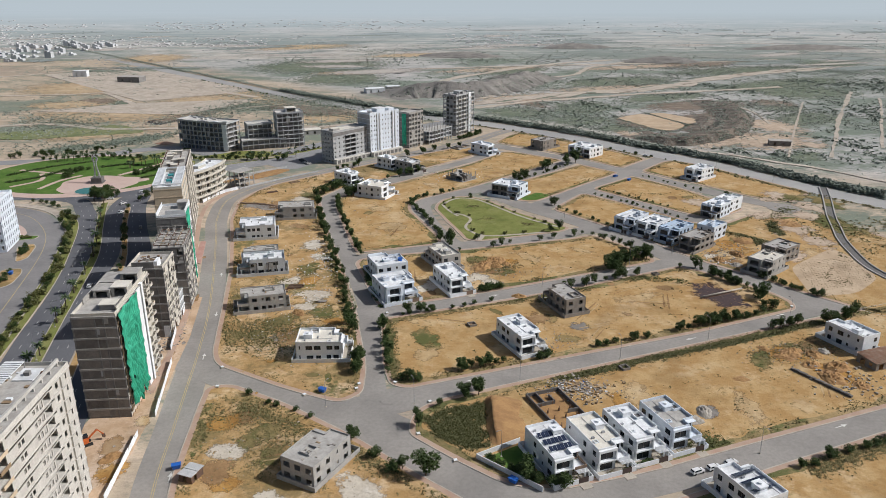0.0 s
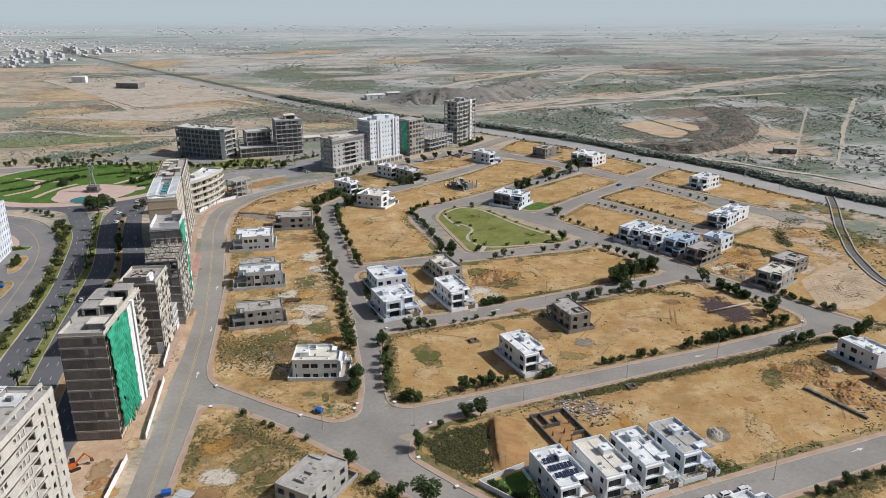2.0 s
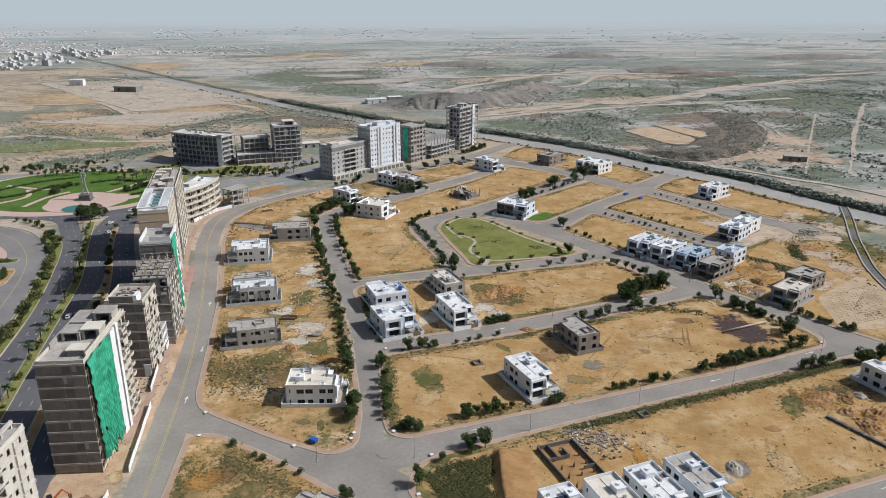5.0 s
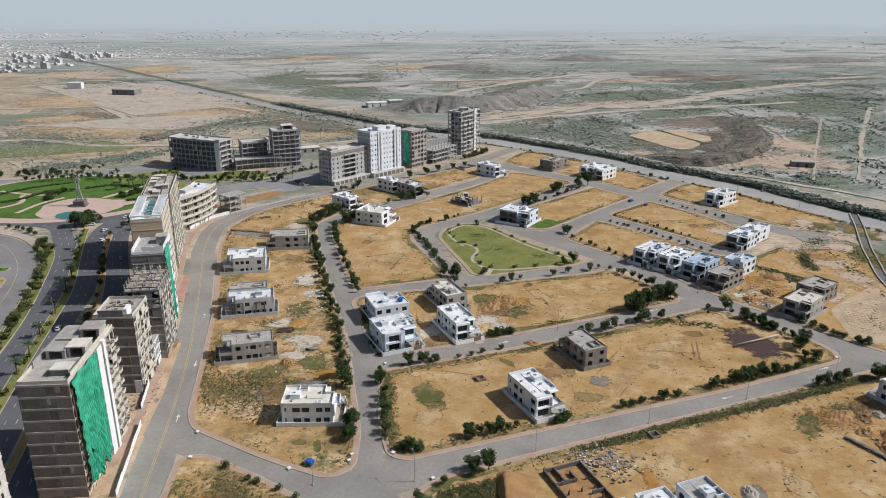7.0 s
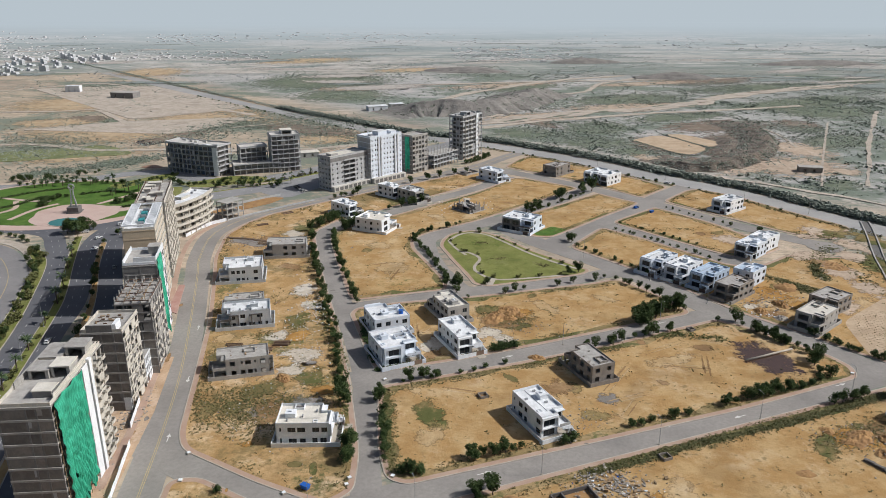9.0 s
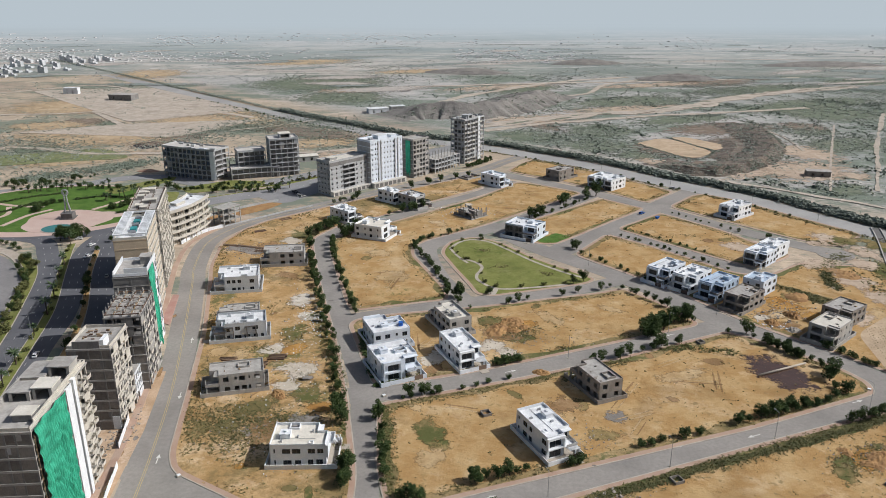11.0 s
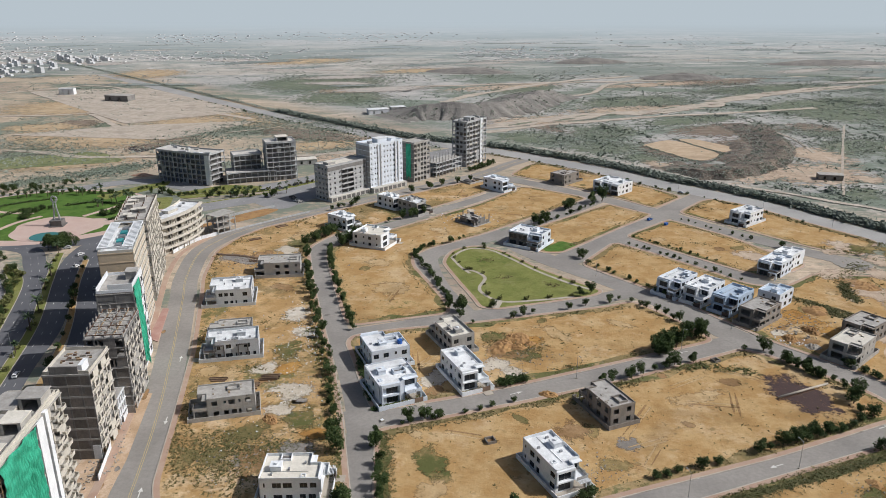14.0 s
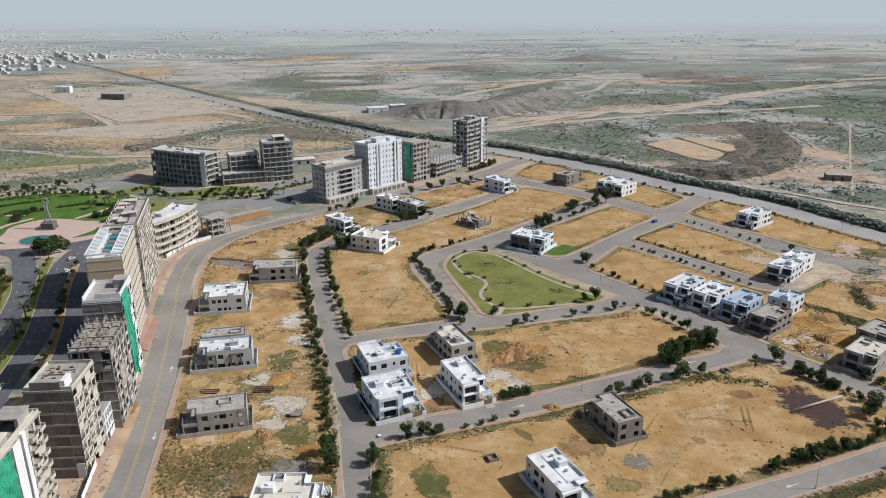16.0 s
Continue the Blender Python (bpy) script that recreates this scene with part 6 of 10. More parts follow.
def heap(name, cx, cy, rx, ry, h, material, label, category, yaw=0, n=28, rough=0.35, seed=1, z=0.0, flat=1.0):
    """A mound of earth or stones: a domed grid with an uneven outline."""
    bm = bmesh.new()
    grid = {}
    for i in range(n + 1):
        for j in range(n + 1):
            u, v = 2 * i / n - 1, 2 * j / n - 1
            q = math.hypot(u, v) * (1 + 0.25 * noise.noise(Vector((u * 1.5 + seed, v * 1.5, seed))))
            k = max(0.0, 1 - q ** 2)
            zz = h * min(1.0, k * flat) * (1 + rough * noise.noise(Vector((u * 5 + seed, v * 5, 0.3 * seed))) + rough * 0.5 * noise.noise(Vector((u * 13, v * 13 + seed, 2))))
            grid[i, j] = bm.verts.new((u * rx, v * ry, zz if k > 0 else -0.3))
    for i in range(n):
        for j in range(n):
            bm.faces.new((grid[i, j], grid[i + 1, j], grid[i + 1, j + 1], grid[i, j + 1]))
    me = as_mesh(bm, name, M[material], True)
    ob = part(name, me, None)
    ob.matrix_basis = pose(cx, cy, z, 0, 0, yaw)
    return tagged(ob, label, category)


def ridge(name, crest, h, inner, outer, material, label, seed, fine=1.6):
    """A long bank along the crest: a gentle back to its left, a steep gullied face to its right."""
    ln = dense(crest, fine)
    left, right = side(ln, 1.0), side(ln, -1.0)
    bm = bmesh.new()
    rows_, n = [], len(ln)
    for k, p in enumerate(ln):
        e = min(1.0, 6 * k / n, 4.5 * (n - 1 - k) / n)
        e = e * e * (3 - 2 * e)
        top = h * e * (1 + 0.25 * noise.noise(Vector((p.x * 0.05, p.y * 0.05, seed))))
        r_ = []
        for j in range(25):
            v = j / 12 - 1
            jut = 0.5 * noise.noise(Vector((k * fine * 0.13, 3.0, seed))) + 0.3 * noise.noise(Vector((k * fine * 0.5, 7.0, seed)))
            a = -v * inner * (1 + 0.4 * jut) if v < 0 else v * outer * (1 + jut)
            d = (left[k] - p) if v < 0 else (right[k] - p)
            q = p + d * a
            fall = 1 - abs(v) ** (1.1 if v < 0 else 0.85)
            z = top * fall + e * (1 - abs(v)) * 0.22 * min(h, 6.0) * (noise.noise(Vector((q.x * 0.09, q.y * 0.09, seed + 2))) + 0.7 * noise.noise(Vector((q.x * 0.28, q.y * 0.28, seed + 3))) + 0.4 * noise.noise(Vector((q.x * 0.8, q.y * 0.8, seed + 4)))) + (0.2 * min(h, 4.5) * e * fall * noise.noise(Vector((k * fine * 0.45, v * 1.2, seed + 5))) if v > 0 else 0.0)
            r_.append(bm.verts.new((q.x, q.y, max(z, 0.0) + (-0.25 if abs(v) > 0.99 else 0.02))))
        rows_.append(r_)
    for a, c in zip(rows_, rows_[1:]):
        for j in range(24):
            bm.faces.new((a[j], a[j + 1], c[j + 1], c[j]))
    return tagged(part(name, bm, M[material], smooth=True), label, "mound")


spoil = ridge("mound", [(150, 644), (166, 624), (180, 607), (203, 612), (226, 629), (250, 656), (272, 698), (284, 744), (287, 790), (276, 832)], 5.6, 30, 8, "rock", "dark stony spoil bank with an eroded gullied face", 4)
ridge("mound", [(208, 655), (222, 668), (238, 700), (246, 740)], 2.4, 12, 14, "rock", "low stony swell on the spoil bank", 8)
far_hill = ridge("mound", [(-70, 850), (-48, 866), (-18, 872), (16, 868), (52, 896), (86, 950), (112, 1000), (140, 1040)], 13.0, 60, 26, "farrock", "flat-topped brown hill with a dark dug face", 9, 3.0)


def overgrow(mound, count, lo, hi, material, label, seed):
    """Scrub standing on a mound, in clumps."""
    g_ = random.Random(seed)
    faces = mound.data.polygons
    c, s = [], []
    while len(c) < count:
        p = faces[g_.randrange(len(faces))].center
        if p.z > 0.3 and g_.random() < 0.35 + 1.3 * noise.noise(Vector((p.x * 0.06, p.y * 0.06, seed))):
            c.append((p.x, p.y, p.z - 0.1))
            s.append(g_.uniform(lo, hi))
    tagged(part("scrub", quads("scrub", c, s, material, seed, per=6, flat=0.6, spread=0.5, rise=0.3), None), label, "scrub", kind="stuff")


overgrow(spoil, 1500, 0.4, 1.0, M["dusty"], "grey scrub over the stony spoil bank", 301)
overgrow(spoil, 900, 0.6, 1.5, M["thorn"], "dark thorn bushes over the stony spoil bank", 302)
overgrow(far_hill, 900, 0.6, 1.7, M["thorn"], "dark scrub on the flat-topped hill", 303)
heap("mound", 330, 1205, 62, 30, 8, "farrock", "dark hillock far off", "mound", yaw=4, n=40, rough=0.2, seed=12)
heap("mound", 20, 1290, 70, 30, 7, "farrock", "dark hillock far off", "mound", yaw=-4, n=40, rough=0.2, seed=14)
heap("mound", 232, 1440, 70, 30, 8, "farrock", "dark hillock far off", "mound", yaw=4, n=30, rough=0.2, seed=15)
heap("mound", 640, 1420, 120, 34, 7, "farrock", "dark hillock far off", "mound", yaw=4, n=30, rough=0.2, seed=16)


def hut(x, y, yaw, w, d, h, material, label, roof="roofgrey"):
    base = thing("hut", pose(x, y, 0.0, 0, 0, yaw), label, "building")
    for i, (p0, p1) in enumerate((((-w / 2, -d / 2), (w / 2, -d / 2)), ((w / 2, -d / 2), (w / 2, d / 2)), ((w / 2, d / 2), (-w / 2, d / 2)), ((-w / 2, d / 2), (-w / 2, -d / 2)))):
        bm = bmesh.new()
        wall_run(bm, p0, p1, -0.1, h, 0.25, [(w * 0.2, w * 0.2 + 1.6, 0.8, h * 0.75), (w * 0.6, w * 0.6 + 1.6, 0.8, h * 0.75)] if i == 0 else [])
        part("wall", bm, M[material], base)
    boxes("roof", M[roof], base, [(-w / 2 - 0.3, w / 2 + 0.3, -d / 2 - 0.3, d / 2 + 0.3, h, h + 0.25)])


hut(264, 602, -12, 16, 8, 4.0, "brownblock", "brown block hut on a scraped clearing")
hut(-405, 980, -10, 30, 16, 7, "darkconc", "dark unfinished hall on the plain")
hut(-494, 1032, 4, 18, 9, 8, "white", "white plant building on the plain", "roofwhite")
hut(-86, 888, 20, 22, 12, 5, "white", "white plant shed by the spoil heap", "roofwhite")
hut(-66, 905, 20, 16, 10, 5, "grey", "grey plant shed by the spoil heap", "roofwhite")
hut(-118, 648, 20, 16, 10, 4, "grey", "low grey site building", "roofcream")

# far town and tree belts: too small and many to count
g = random.Random(91)
# haze is put into the base colours of these far walls and leaves
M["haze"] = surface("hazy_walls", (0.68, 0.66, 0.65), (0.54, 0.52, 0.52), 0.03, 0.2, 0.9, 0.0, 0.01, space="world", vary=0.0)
M["far_leaf"] = leafy("distant_hazed_leaf", (0.31, 0.34, 0.335), (0.40, 0.425, 0.42))
bm = bmesh.new()
for k in range(5200):
    x, y = (g.uniform(-1500, 250), g.uniform(1450, 2350)) if k < 4200 else (g.uniform(-100, 1500), g.uniform(1450, 2300))
    if noise.noise(Vector((x * 0.004, y * 0.003, 4))) + 0.5 * noise.noise(Vector((x * 0.013, y * 0.009, 8))) < (0.02 if k < 4200 else 0.2) + g.uniform(-0.15, 0.15) or g.random() > (2450 - y) / 800:
        continue
    w, d, h = g.uniform(2.5, 8), g.uniform(4, 9), g.choice((0.7, 0.9, 1.2, 1.6))
    box(bm, x, x + w, y, y + d, 0.2, h)
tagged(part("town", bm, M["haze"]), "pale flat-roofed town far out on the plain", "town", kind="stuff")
bm = bmesh.new()
g = random.Random(92)
for k in range(60):
    x, y = g.uniform(-840, -640), g.uniform(1200, 1500)
    w, d, storeys = g.uniform(6, 12), g.uniform(8, 12), g.choice((1, 1, 1, 2, 2, 3))
    for f in range(storeys):
        box(bm, x, x + w, y, y + d, f * 3.2, f * 3.2 + 2.0)
        box(bm, x + 0.6, x + w - 0.6, y + 0.6, y + d - 0.6, f * 3.2 + 2.0, f * 3.2 + 3.2)
    box(bm, x + 1, x + w * 0.5, y + 1, y + d * 0.6, storeys * 3.2, storeys * 3.2 + 2.2)
# haze put into the mid-rise wall colours as well
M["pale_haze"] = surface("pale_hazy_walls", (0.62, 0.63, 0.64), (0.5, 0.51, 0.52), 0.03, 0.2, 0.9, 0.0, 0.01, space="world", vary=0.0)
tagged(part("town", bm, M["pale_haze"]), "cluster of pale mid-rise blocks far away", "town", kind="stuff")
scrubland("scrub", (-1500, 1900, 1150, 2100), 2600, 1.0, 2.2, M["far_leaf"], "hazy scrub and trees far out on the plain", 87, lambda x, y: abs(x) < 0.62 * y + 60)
thicket("scrub", [(-520, 690), (-430, 655), (-330, 662), (-250, 690)], 900, 0.6, 1.7, 22, M["dusty"], "green weedy hollow on the sandy plain", 93, per=6, free=True)
thicket("scrub", [(-420, 560), (-300, 600), (-235, 640), (-190, 650)], 700, 0.5, 1.5, 10, M["thorn"], "dark scrub along the sandy verge", 94, per=6, free=True)
thicket("scrub", [(-190, 690), (-120, 700), (-60, 690), (-30, 720)], 700, 0.5, 1.5, 16, M["dusty"], "grey-green weeds on the sandy plain", 95, per=6, free=True)

# ---- road furniture ----
def marking(line, off, width, dash, gap, z, material, label):
    bm = bmesh.new()
    ln = side(line, off)
    d = 0.0
    on = []
    for a, c in zip(ln, ln[1:]):
        step = (c - a).length
        m_ = max(1, int(step / 0.5))
        for k in range(m_):
            p, q = a + (c - a) * k / m_, a + (c - a) * (k + 1) / m_
            if not gap or d % (dash + gap) < dash:
                t = (q - p).normalized()
                nn = Vector((-t.y, t.x)) * width / 2
                v = [bm.verts.new((u.x, u.y, z)) for u in (p - nn, q - nn, q + nn, p + nn)]
                bm.faces.new(v)
            d += (q - p).length
    return tagged(part("road_marking", bm, M[material]), label, "marking", kind="structure")


LR = ROAD_LINE["left_road"]
for o in (-0.28, 0.28):
    marking(LR, o, 0.2, 1, 0, 0.05, "yellow", "faded yellow centre line")
for nm, z in (("boulevard_a", 0.105), ("boulevard_b", 0.11), ("service_road", 0.112), ("mid_boulevard", 0.125), ("far_boulevard", 0.12)):
    for o in (-1.7, 1.7):
        marking(ROAD_LINE[nm], o, 0.14, 2.5, 8.0, z, "paint", "white dashed lane line")
marking(ROAD_LINE["left_ring"], 0.0, 0.3, 1, 0, 0.135, "yellow", "faded yellow line on the ring road")


def arrow(x, y, yaw):
    bm = bmesh.new()
    pts = [(-0.12, -1.8), (0.12, -1.8), (0.12, 0.3), (0.55, 0.3), (0, 1.8), (-0.55, 0.3), (-0.12, 0.3)]
    bm.faces.new([bm.verts.new((px * 1.3, py * 1.3, 0)) for px, py in pts])
    ob = part("road_marking", bm, M["paint"])
    ob.matrix_basis = pose(x, y, 0.16, 0, 0, yaw)
    tagged(ob, "worn white direction arrow on the road", "marking", kind="structure")


for x, y, yaw in ((-87, 247, 8), (-93, 283, 190), (-103, 325, 12), (9, 231, 293), (67, 256, 293), (92, 262, 113), (134, 283, 293), (20, 302, 294), (85, 333, 112), (-75, 178, 8), (120, 204, 294)):
    arrow(x, y, yaw)
# footpaths beside the tower strip
for pts, w in (([(-97, 222), (-100, 250), (-106, 286), (-118, 330), (-132, 382), (-139, 410), (-143, 440), (-137, 468)], 2.4),):
    ln = dense(pts, 4)
    bm = bmesh.new()
    strip(bm, side(ln, -w / 2), side(ln, w / 2), -0.02, 0.17)
    tagged(part("pavement", bm, M["paver"]), "dusty red footpath beside the tower sites", "pavement", kind="structure")
bm = bmesh.new()
prism(bm, [(-128, 344), (-122, 340), (-130, 378), (-137, 380)], -0.02, 0.185)
tagged(part("pavement", bm, M["paver"]), "red paved forecourt of the tan tower", "pavement", kind="structure")


def hoarding(p0, p1, h=2.1, material="white"):
    p0, p1 = Vector(p0), Vector(p1)
    n = max(1, round((p1 - p0).length / 3.0))
    d = p1 - p0
    base = thing("site_hoarding", pose(p0.x, p0.y, 0, 0, 0, math.degrees(math.atan2(d.y, d.x))), "white sheet hoarding round a building site", "fence", "site hoardings")
    step = d.length / n
    bm = bmesh.new()
    box(bm, 0.02, step - 0.02, -0.04, 0.04, 0.1, h)
    pm = as_mesh(bm, "panel", M[material])
    bm = bmesh.new()
    box(bm, -0.05, 0.05, 0.04, 0.14, -0.1, h + 0.1)
    qm = as_mesh(bm, "post", M["pole"])
    for k in range(n):
        ob = part("panel", pm, None, base)
        ob.matrix_basis = pose(k * step, 0, 0, rng.uniform(-2.5, 2.5), 0, 0)
        part("post", qm, None, base).matrix_basis = pose(k * step, 0, 0)


for a, c in (((-90, 208), (-97, 243)), ((-88.5, 168), (-91.5, 198)), ((-100.5, 252), (-104, 268)), ((-106, 282), (-109.5, 300)), ((-110, 303), (-117, 327)), ((-147, 440), (-144.3, 453)), ((-144.3, 453.5), (-139.8, 463)), ((-139.8, 463.3), (-133, 471)), ):
    hoarding(a, c)
for a, c in (((-133, 471), (-122, 484)), ((-122, 484), (-106, 501)), ((-106, 501), (-90, 516))):
    hoarding(a, c, 1.0, "coolconc")


def street_lamp(x, y, yaw, h=9.0):
    base = thing("street_lamp", pose(x, y, 0.1, 0, 0, yaw), "tall thin grey street lamp with one arm", "street lamp", "street lamps")
    bm = bmesh.new()
    tube(bm, (0, 0, 0), (0, 0, h), 0.09, 0.045, 8)
    part("pole", bm, M["pole"], base)
    bm = bmesh.new()
    beam(bm, (0, 0, h - 0.1), (1.5, 0, h + 0.25), 0.07)
    part("arm", bm, M["pole"], base)
    boxes("lamp_head", M["pole"], base, [(1.4, 2.1, -0.14, 0.14, h + 0.2, h + 0.33)])
    boxes("foot", M["kerb"], base, [(-0.25, 0.25, -0.25, 0.25, -0.2, 0.25)])
    return base


lamp = street_lamp(-10, 216, 112)
for x, y, yaw in ((25, 230.5, 112), (62, 246, 112), (98, 261, 112), (136, 279, 112), (42, 312.5, 292), (-14, 288.5, 292), (85, 335, 292), (110, 353, 220), (143, 320, 220), (92, 380, 220), (66, 412, 220), (16, 188, 220), (-38, 214, 60), (90, 190, 292), (215, 492, 220), (190, 530, 220), (150, 575, 220), (232, 464, 220), (110, 620, 220)):
    copy_thing(lamp, pose(x, y, 0.1, 0, 0, yaw))
for k in range(7):
    q = dense(MED2, 1.0)
    p = q[int(len(q) * (0.35 + 0.09 * k))]
    copy_thing(lamp, pose(p.x, p.y, 0.2, 0, 0, 15) @ Matrix.Diagonal((1.2, 1.2, 1.2, 1)))


def car(x, y, yaw, paint="carwhite", label="white hatchback parked at the roadside", z=0.12, long=4.2):
    base = thing("car", pose(x, y, z, 0, 0, yaw), label, "car", "cars")
    k = long / 4.2
    prof = [(-2.1, 0.35), (-2.1, 0.85), (-1.95, 0.95), (-1.7, 1.45), (0.35, 1.48), (1.05, 1.0), (1.95, 0.85), (2.1, 0.6), (2.1, 0.35)]
    bm = bmesh.new()
    sides = [[bm.verts.new((px * k, s * (0.82 if pz < 1.0 else 0.66), pz)) for px, pz in prof] for s in (-1, 1)]
    n = len(prof)
    bm.faces.new(sides[0][::-1])
    bm.faces.new(sides[1])
    for i in range(n):
        bm.faces.new((sides[0][i], sides[0][(i + 1) % n], sides[1][(i + 1) % n], sides[1][i]))
    bmesh.ops.bevel(bm, geom=list(bm.edges), offset=0.06, segments=2, affect="EDGES")
    part("body", bm, M[paint], base)
    for s in (-1, 1):
        bm = bmesh.new()
        v = [bm.verts.new((px * k, s * sy, pz)) for px, sy, pz in ((-1.6, 0.79, 1.0), (0.75, 0.79, 1.02), (0.3, 0.72, 1.38), (-1.45, 0.72, 1.38))]
        u = [bm.verts.new(q.co + Vector((0, s * 0.03, 0))) for q in v]
        bm.faces.new(u)
        bm.faces.new(v[::-1])
        for a in range(4):
            bm.faces.new((v[a], u[a], u[(a + 1) % 4], v[(a + 1) % 4]))
        part("side_window", bm, M["glass"], base)
    for name, px0, pz0, px1, pz1 in (("windscreen", 1.0, 1.05, 0.42, 1.45), ("rear_window", -1.93, 1.02, -1.74, 1.4)):
        bm = bmesh.new()
        o = 0.04 if px0 > 0 else -0.04
        v = [bm.verts.new((px * k + o, sy, pz + 0.03)) for px, sy, pz in ((px0, -0.66, pz0), (px0, 0.66, pz0), (px1, 0.58, pz1), (px1, -0.58, pz1))]
        bm.faces.new(v)
        bmesh.ops.solidify(bm, geom=list(bm.faces), thickness=0.03)
        part(name, bm, M["glass"], base)
    for px in (-1.3, 1.3):
        for s in (-1, 1):
            bm = bmesh.new()
            tube(bm, (px * k, s * 0.62, 0.32), (px * k, s * 0.84, 0.32), 0.32, 0.32, 14)
            part("wheel", bm, M["rubber"], base)
    return base


car(69.5, 181.0, 24)
car(74.5, 182.8, 22)
car(80.0, 185.0, 24, label="white car half hidden beside the solar villa")
car(-157, 311, 103, label="white van-like car on the boulevard", long=4.8, z=0.13)
car(-206, 447, 200, label="white car turning by the garden")
car(-192, 462, 40, label="white car by the garden bend", z=0.13)
car(148, 563, 138, label="white car waiting on the highway", z=0.1)
car(113, 502, 45, "blue", "small blue car on the cross avenue")
car(-166, 392, 108, "grey", "grey car on the dark boulevard", z=0.13)
car(-194, 437, 66, label="white car on the bend beside the garden", z=0.13)
car(-188, 419, 250, label="small white car on the shaded boulevard", z=0.13, long=3.9)
car(-120, 570, 40, "frame", "dark car on the far boulevard")
car(-112, 580, 42, "frame", "dark car on the far boulevard")


def skip(x, y, yaw, paint="blue", label="blue plastic rubbish container on the roadside"):
    base = thing("container", pose(x, y, 0.18, 0, 0, yaw), label, "container")
    bm = bmesh.new()
    lo = [bm.verts.new(p) for p in ((-1.0, -0.65, 0.15), (1.0, -0.65, 0.15), (1.0, 0.65, 0.15), (-1.0, 0.65, 0.15))]
    hi = [bm.verts.new(p) for p in ((-1.25, -0.8, 1.35), (1.25, -0.8, 1.35), (1.25, 0.8, 1.35), (-1.25, 0.8, 1.35))]
    bm.faces.new(lo[::-1])
    bm.faces.new(hi)
    for i in range(4):
        bm.faces.new((lo[i], lo[(i + 1) % 4], hi[(i + 1) % 4], hi[i]))
    bmesh.ops.bevel(bm, geom=list(bm.edges), offset=0.08, segments=2, affect="EDGES")
    part("tub", bm, M[paint], base)
    boxes("lid", M[paint], base, [(-1.3, 1.3, -0.85, 0.85, 1.36, 1.46)])


skip(-40.5, 223, 150)
skip(18.5, 176.5, 140)
skip(97, 355, 130)
skip(-74.5, 182, 20)
skip(120, 492, 40)
skip(-211, 358, 20)
skip(-199.5, 325, 100)


def manhole(x, y, s=1.2):
    base = thing("service_box", pose(x, y, 0.19, 0, 0, rng.uniform(0, 90)), "pale concrete service box cover", "service box", "service boxes")
    boxes("body", M["kerb"], base, [(-s / 2, s / 2, -s / 2, s / 2, 0, 0.35)])
    boxes("cover", M["white"], base, [(-s / 2 + 0.1, s / 2 - 0.1, -s / 2 + 0.1, s / 2 - 0.1, 0.35, 0.42)])


for x, y in ((-78, 239), (-29, 228), (-29.5, 225), (-17, 229), (-76, 226), (-5, 217), (3, 186), (-8, 199), (142, 291), (-24, 284), (-46, 221)):
    manhole(x, y)


def pit_box(x, y, s=3.0, yaw=20):
    base = thing("well_curb", pose(x, y, 0.19, 0, 0, yaw), "small open block pit on bare soil", "pit")
    for i, (p0, p1) in enumerate((((-s / 2, -s / 2), (s / 2, -s / 2)), ((s / 2, -s / 2), (s / 2, s / 2)), ((s / 2, s / 2), (-s / 2, s / 2)), ((-s / 2, s / 2), (-s / 2, -s / 2)))):
        bm = bmesh.new()
        wall_run(bm, p0, p1, -0.1, 0.9, 0.25, [])
        part("wall", bm, M["brownblock"], base)


pit_box(10, 273)
pit_box(95, 326, 2.6, 24)
pit_box(62, 239, 3.0, 22)

# ---- building sites ----
fd = thing("foundation", pose(35.6, 212, 0.19, 0, 0, 22), "dark waterproofed foundation walls round a dug plot", "foundation")
for p0, p1 in (((-6, -11), (6, -11)), ((6, -11), (6, 11)), ((6, 11), (-6, 11)), ((-6, 11), (-6, -11)), ((-6, 4), (1, 4)), ((1, 4), (1, 8)), ((-2.5, 4), (-2.5, 11)), ((6, -2), (2, -2))):
    bm = bmesh.new()
    wall_run(bm, p0, p1, -0.2, 1.3, 0.35, [])
    part("foundation_wall", bm, M["accent"], fd)
boxes("dug_floor", M["dirt"], fd, [(-5.6, 5.6, -10.6, 10.6, -0.1, 0.08)])
bm = bmesh.new()
box(bm, -0.2, 0.2, -0.2, 0.2, 0, 1.1)
for s in ((-0.12, -0.12), (0.12, 0.12), (0.12, -0.12)):
    beam(bm, (s[0], s[1], 1.1), (s[0], s[1], 1.9), 0.05)
cm = as_mesh(bm, "column_stub", M["steel"])
for k in range(12):
    part("column_stub", cm, None, fd).matrix_basis = pose(-4 + 4 * (k % 3), -8.5 + 4.2 * (k // 3), 0)
ridge("earth_slope", [(15.5, 222), (14.6, 216), (14.6, 208), (14.8, 200), (15.6, 192)], 2.3, 10, 2.2, "dirt", "orange bank of dug earth beside the foundation", 21, 0.8)
heap("soil_mound", 100, 232, 3, 2, 0.5, "dirt", "low heap of dug earth", "earth heap", seed=22, z=0.1)
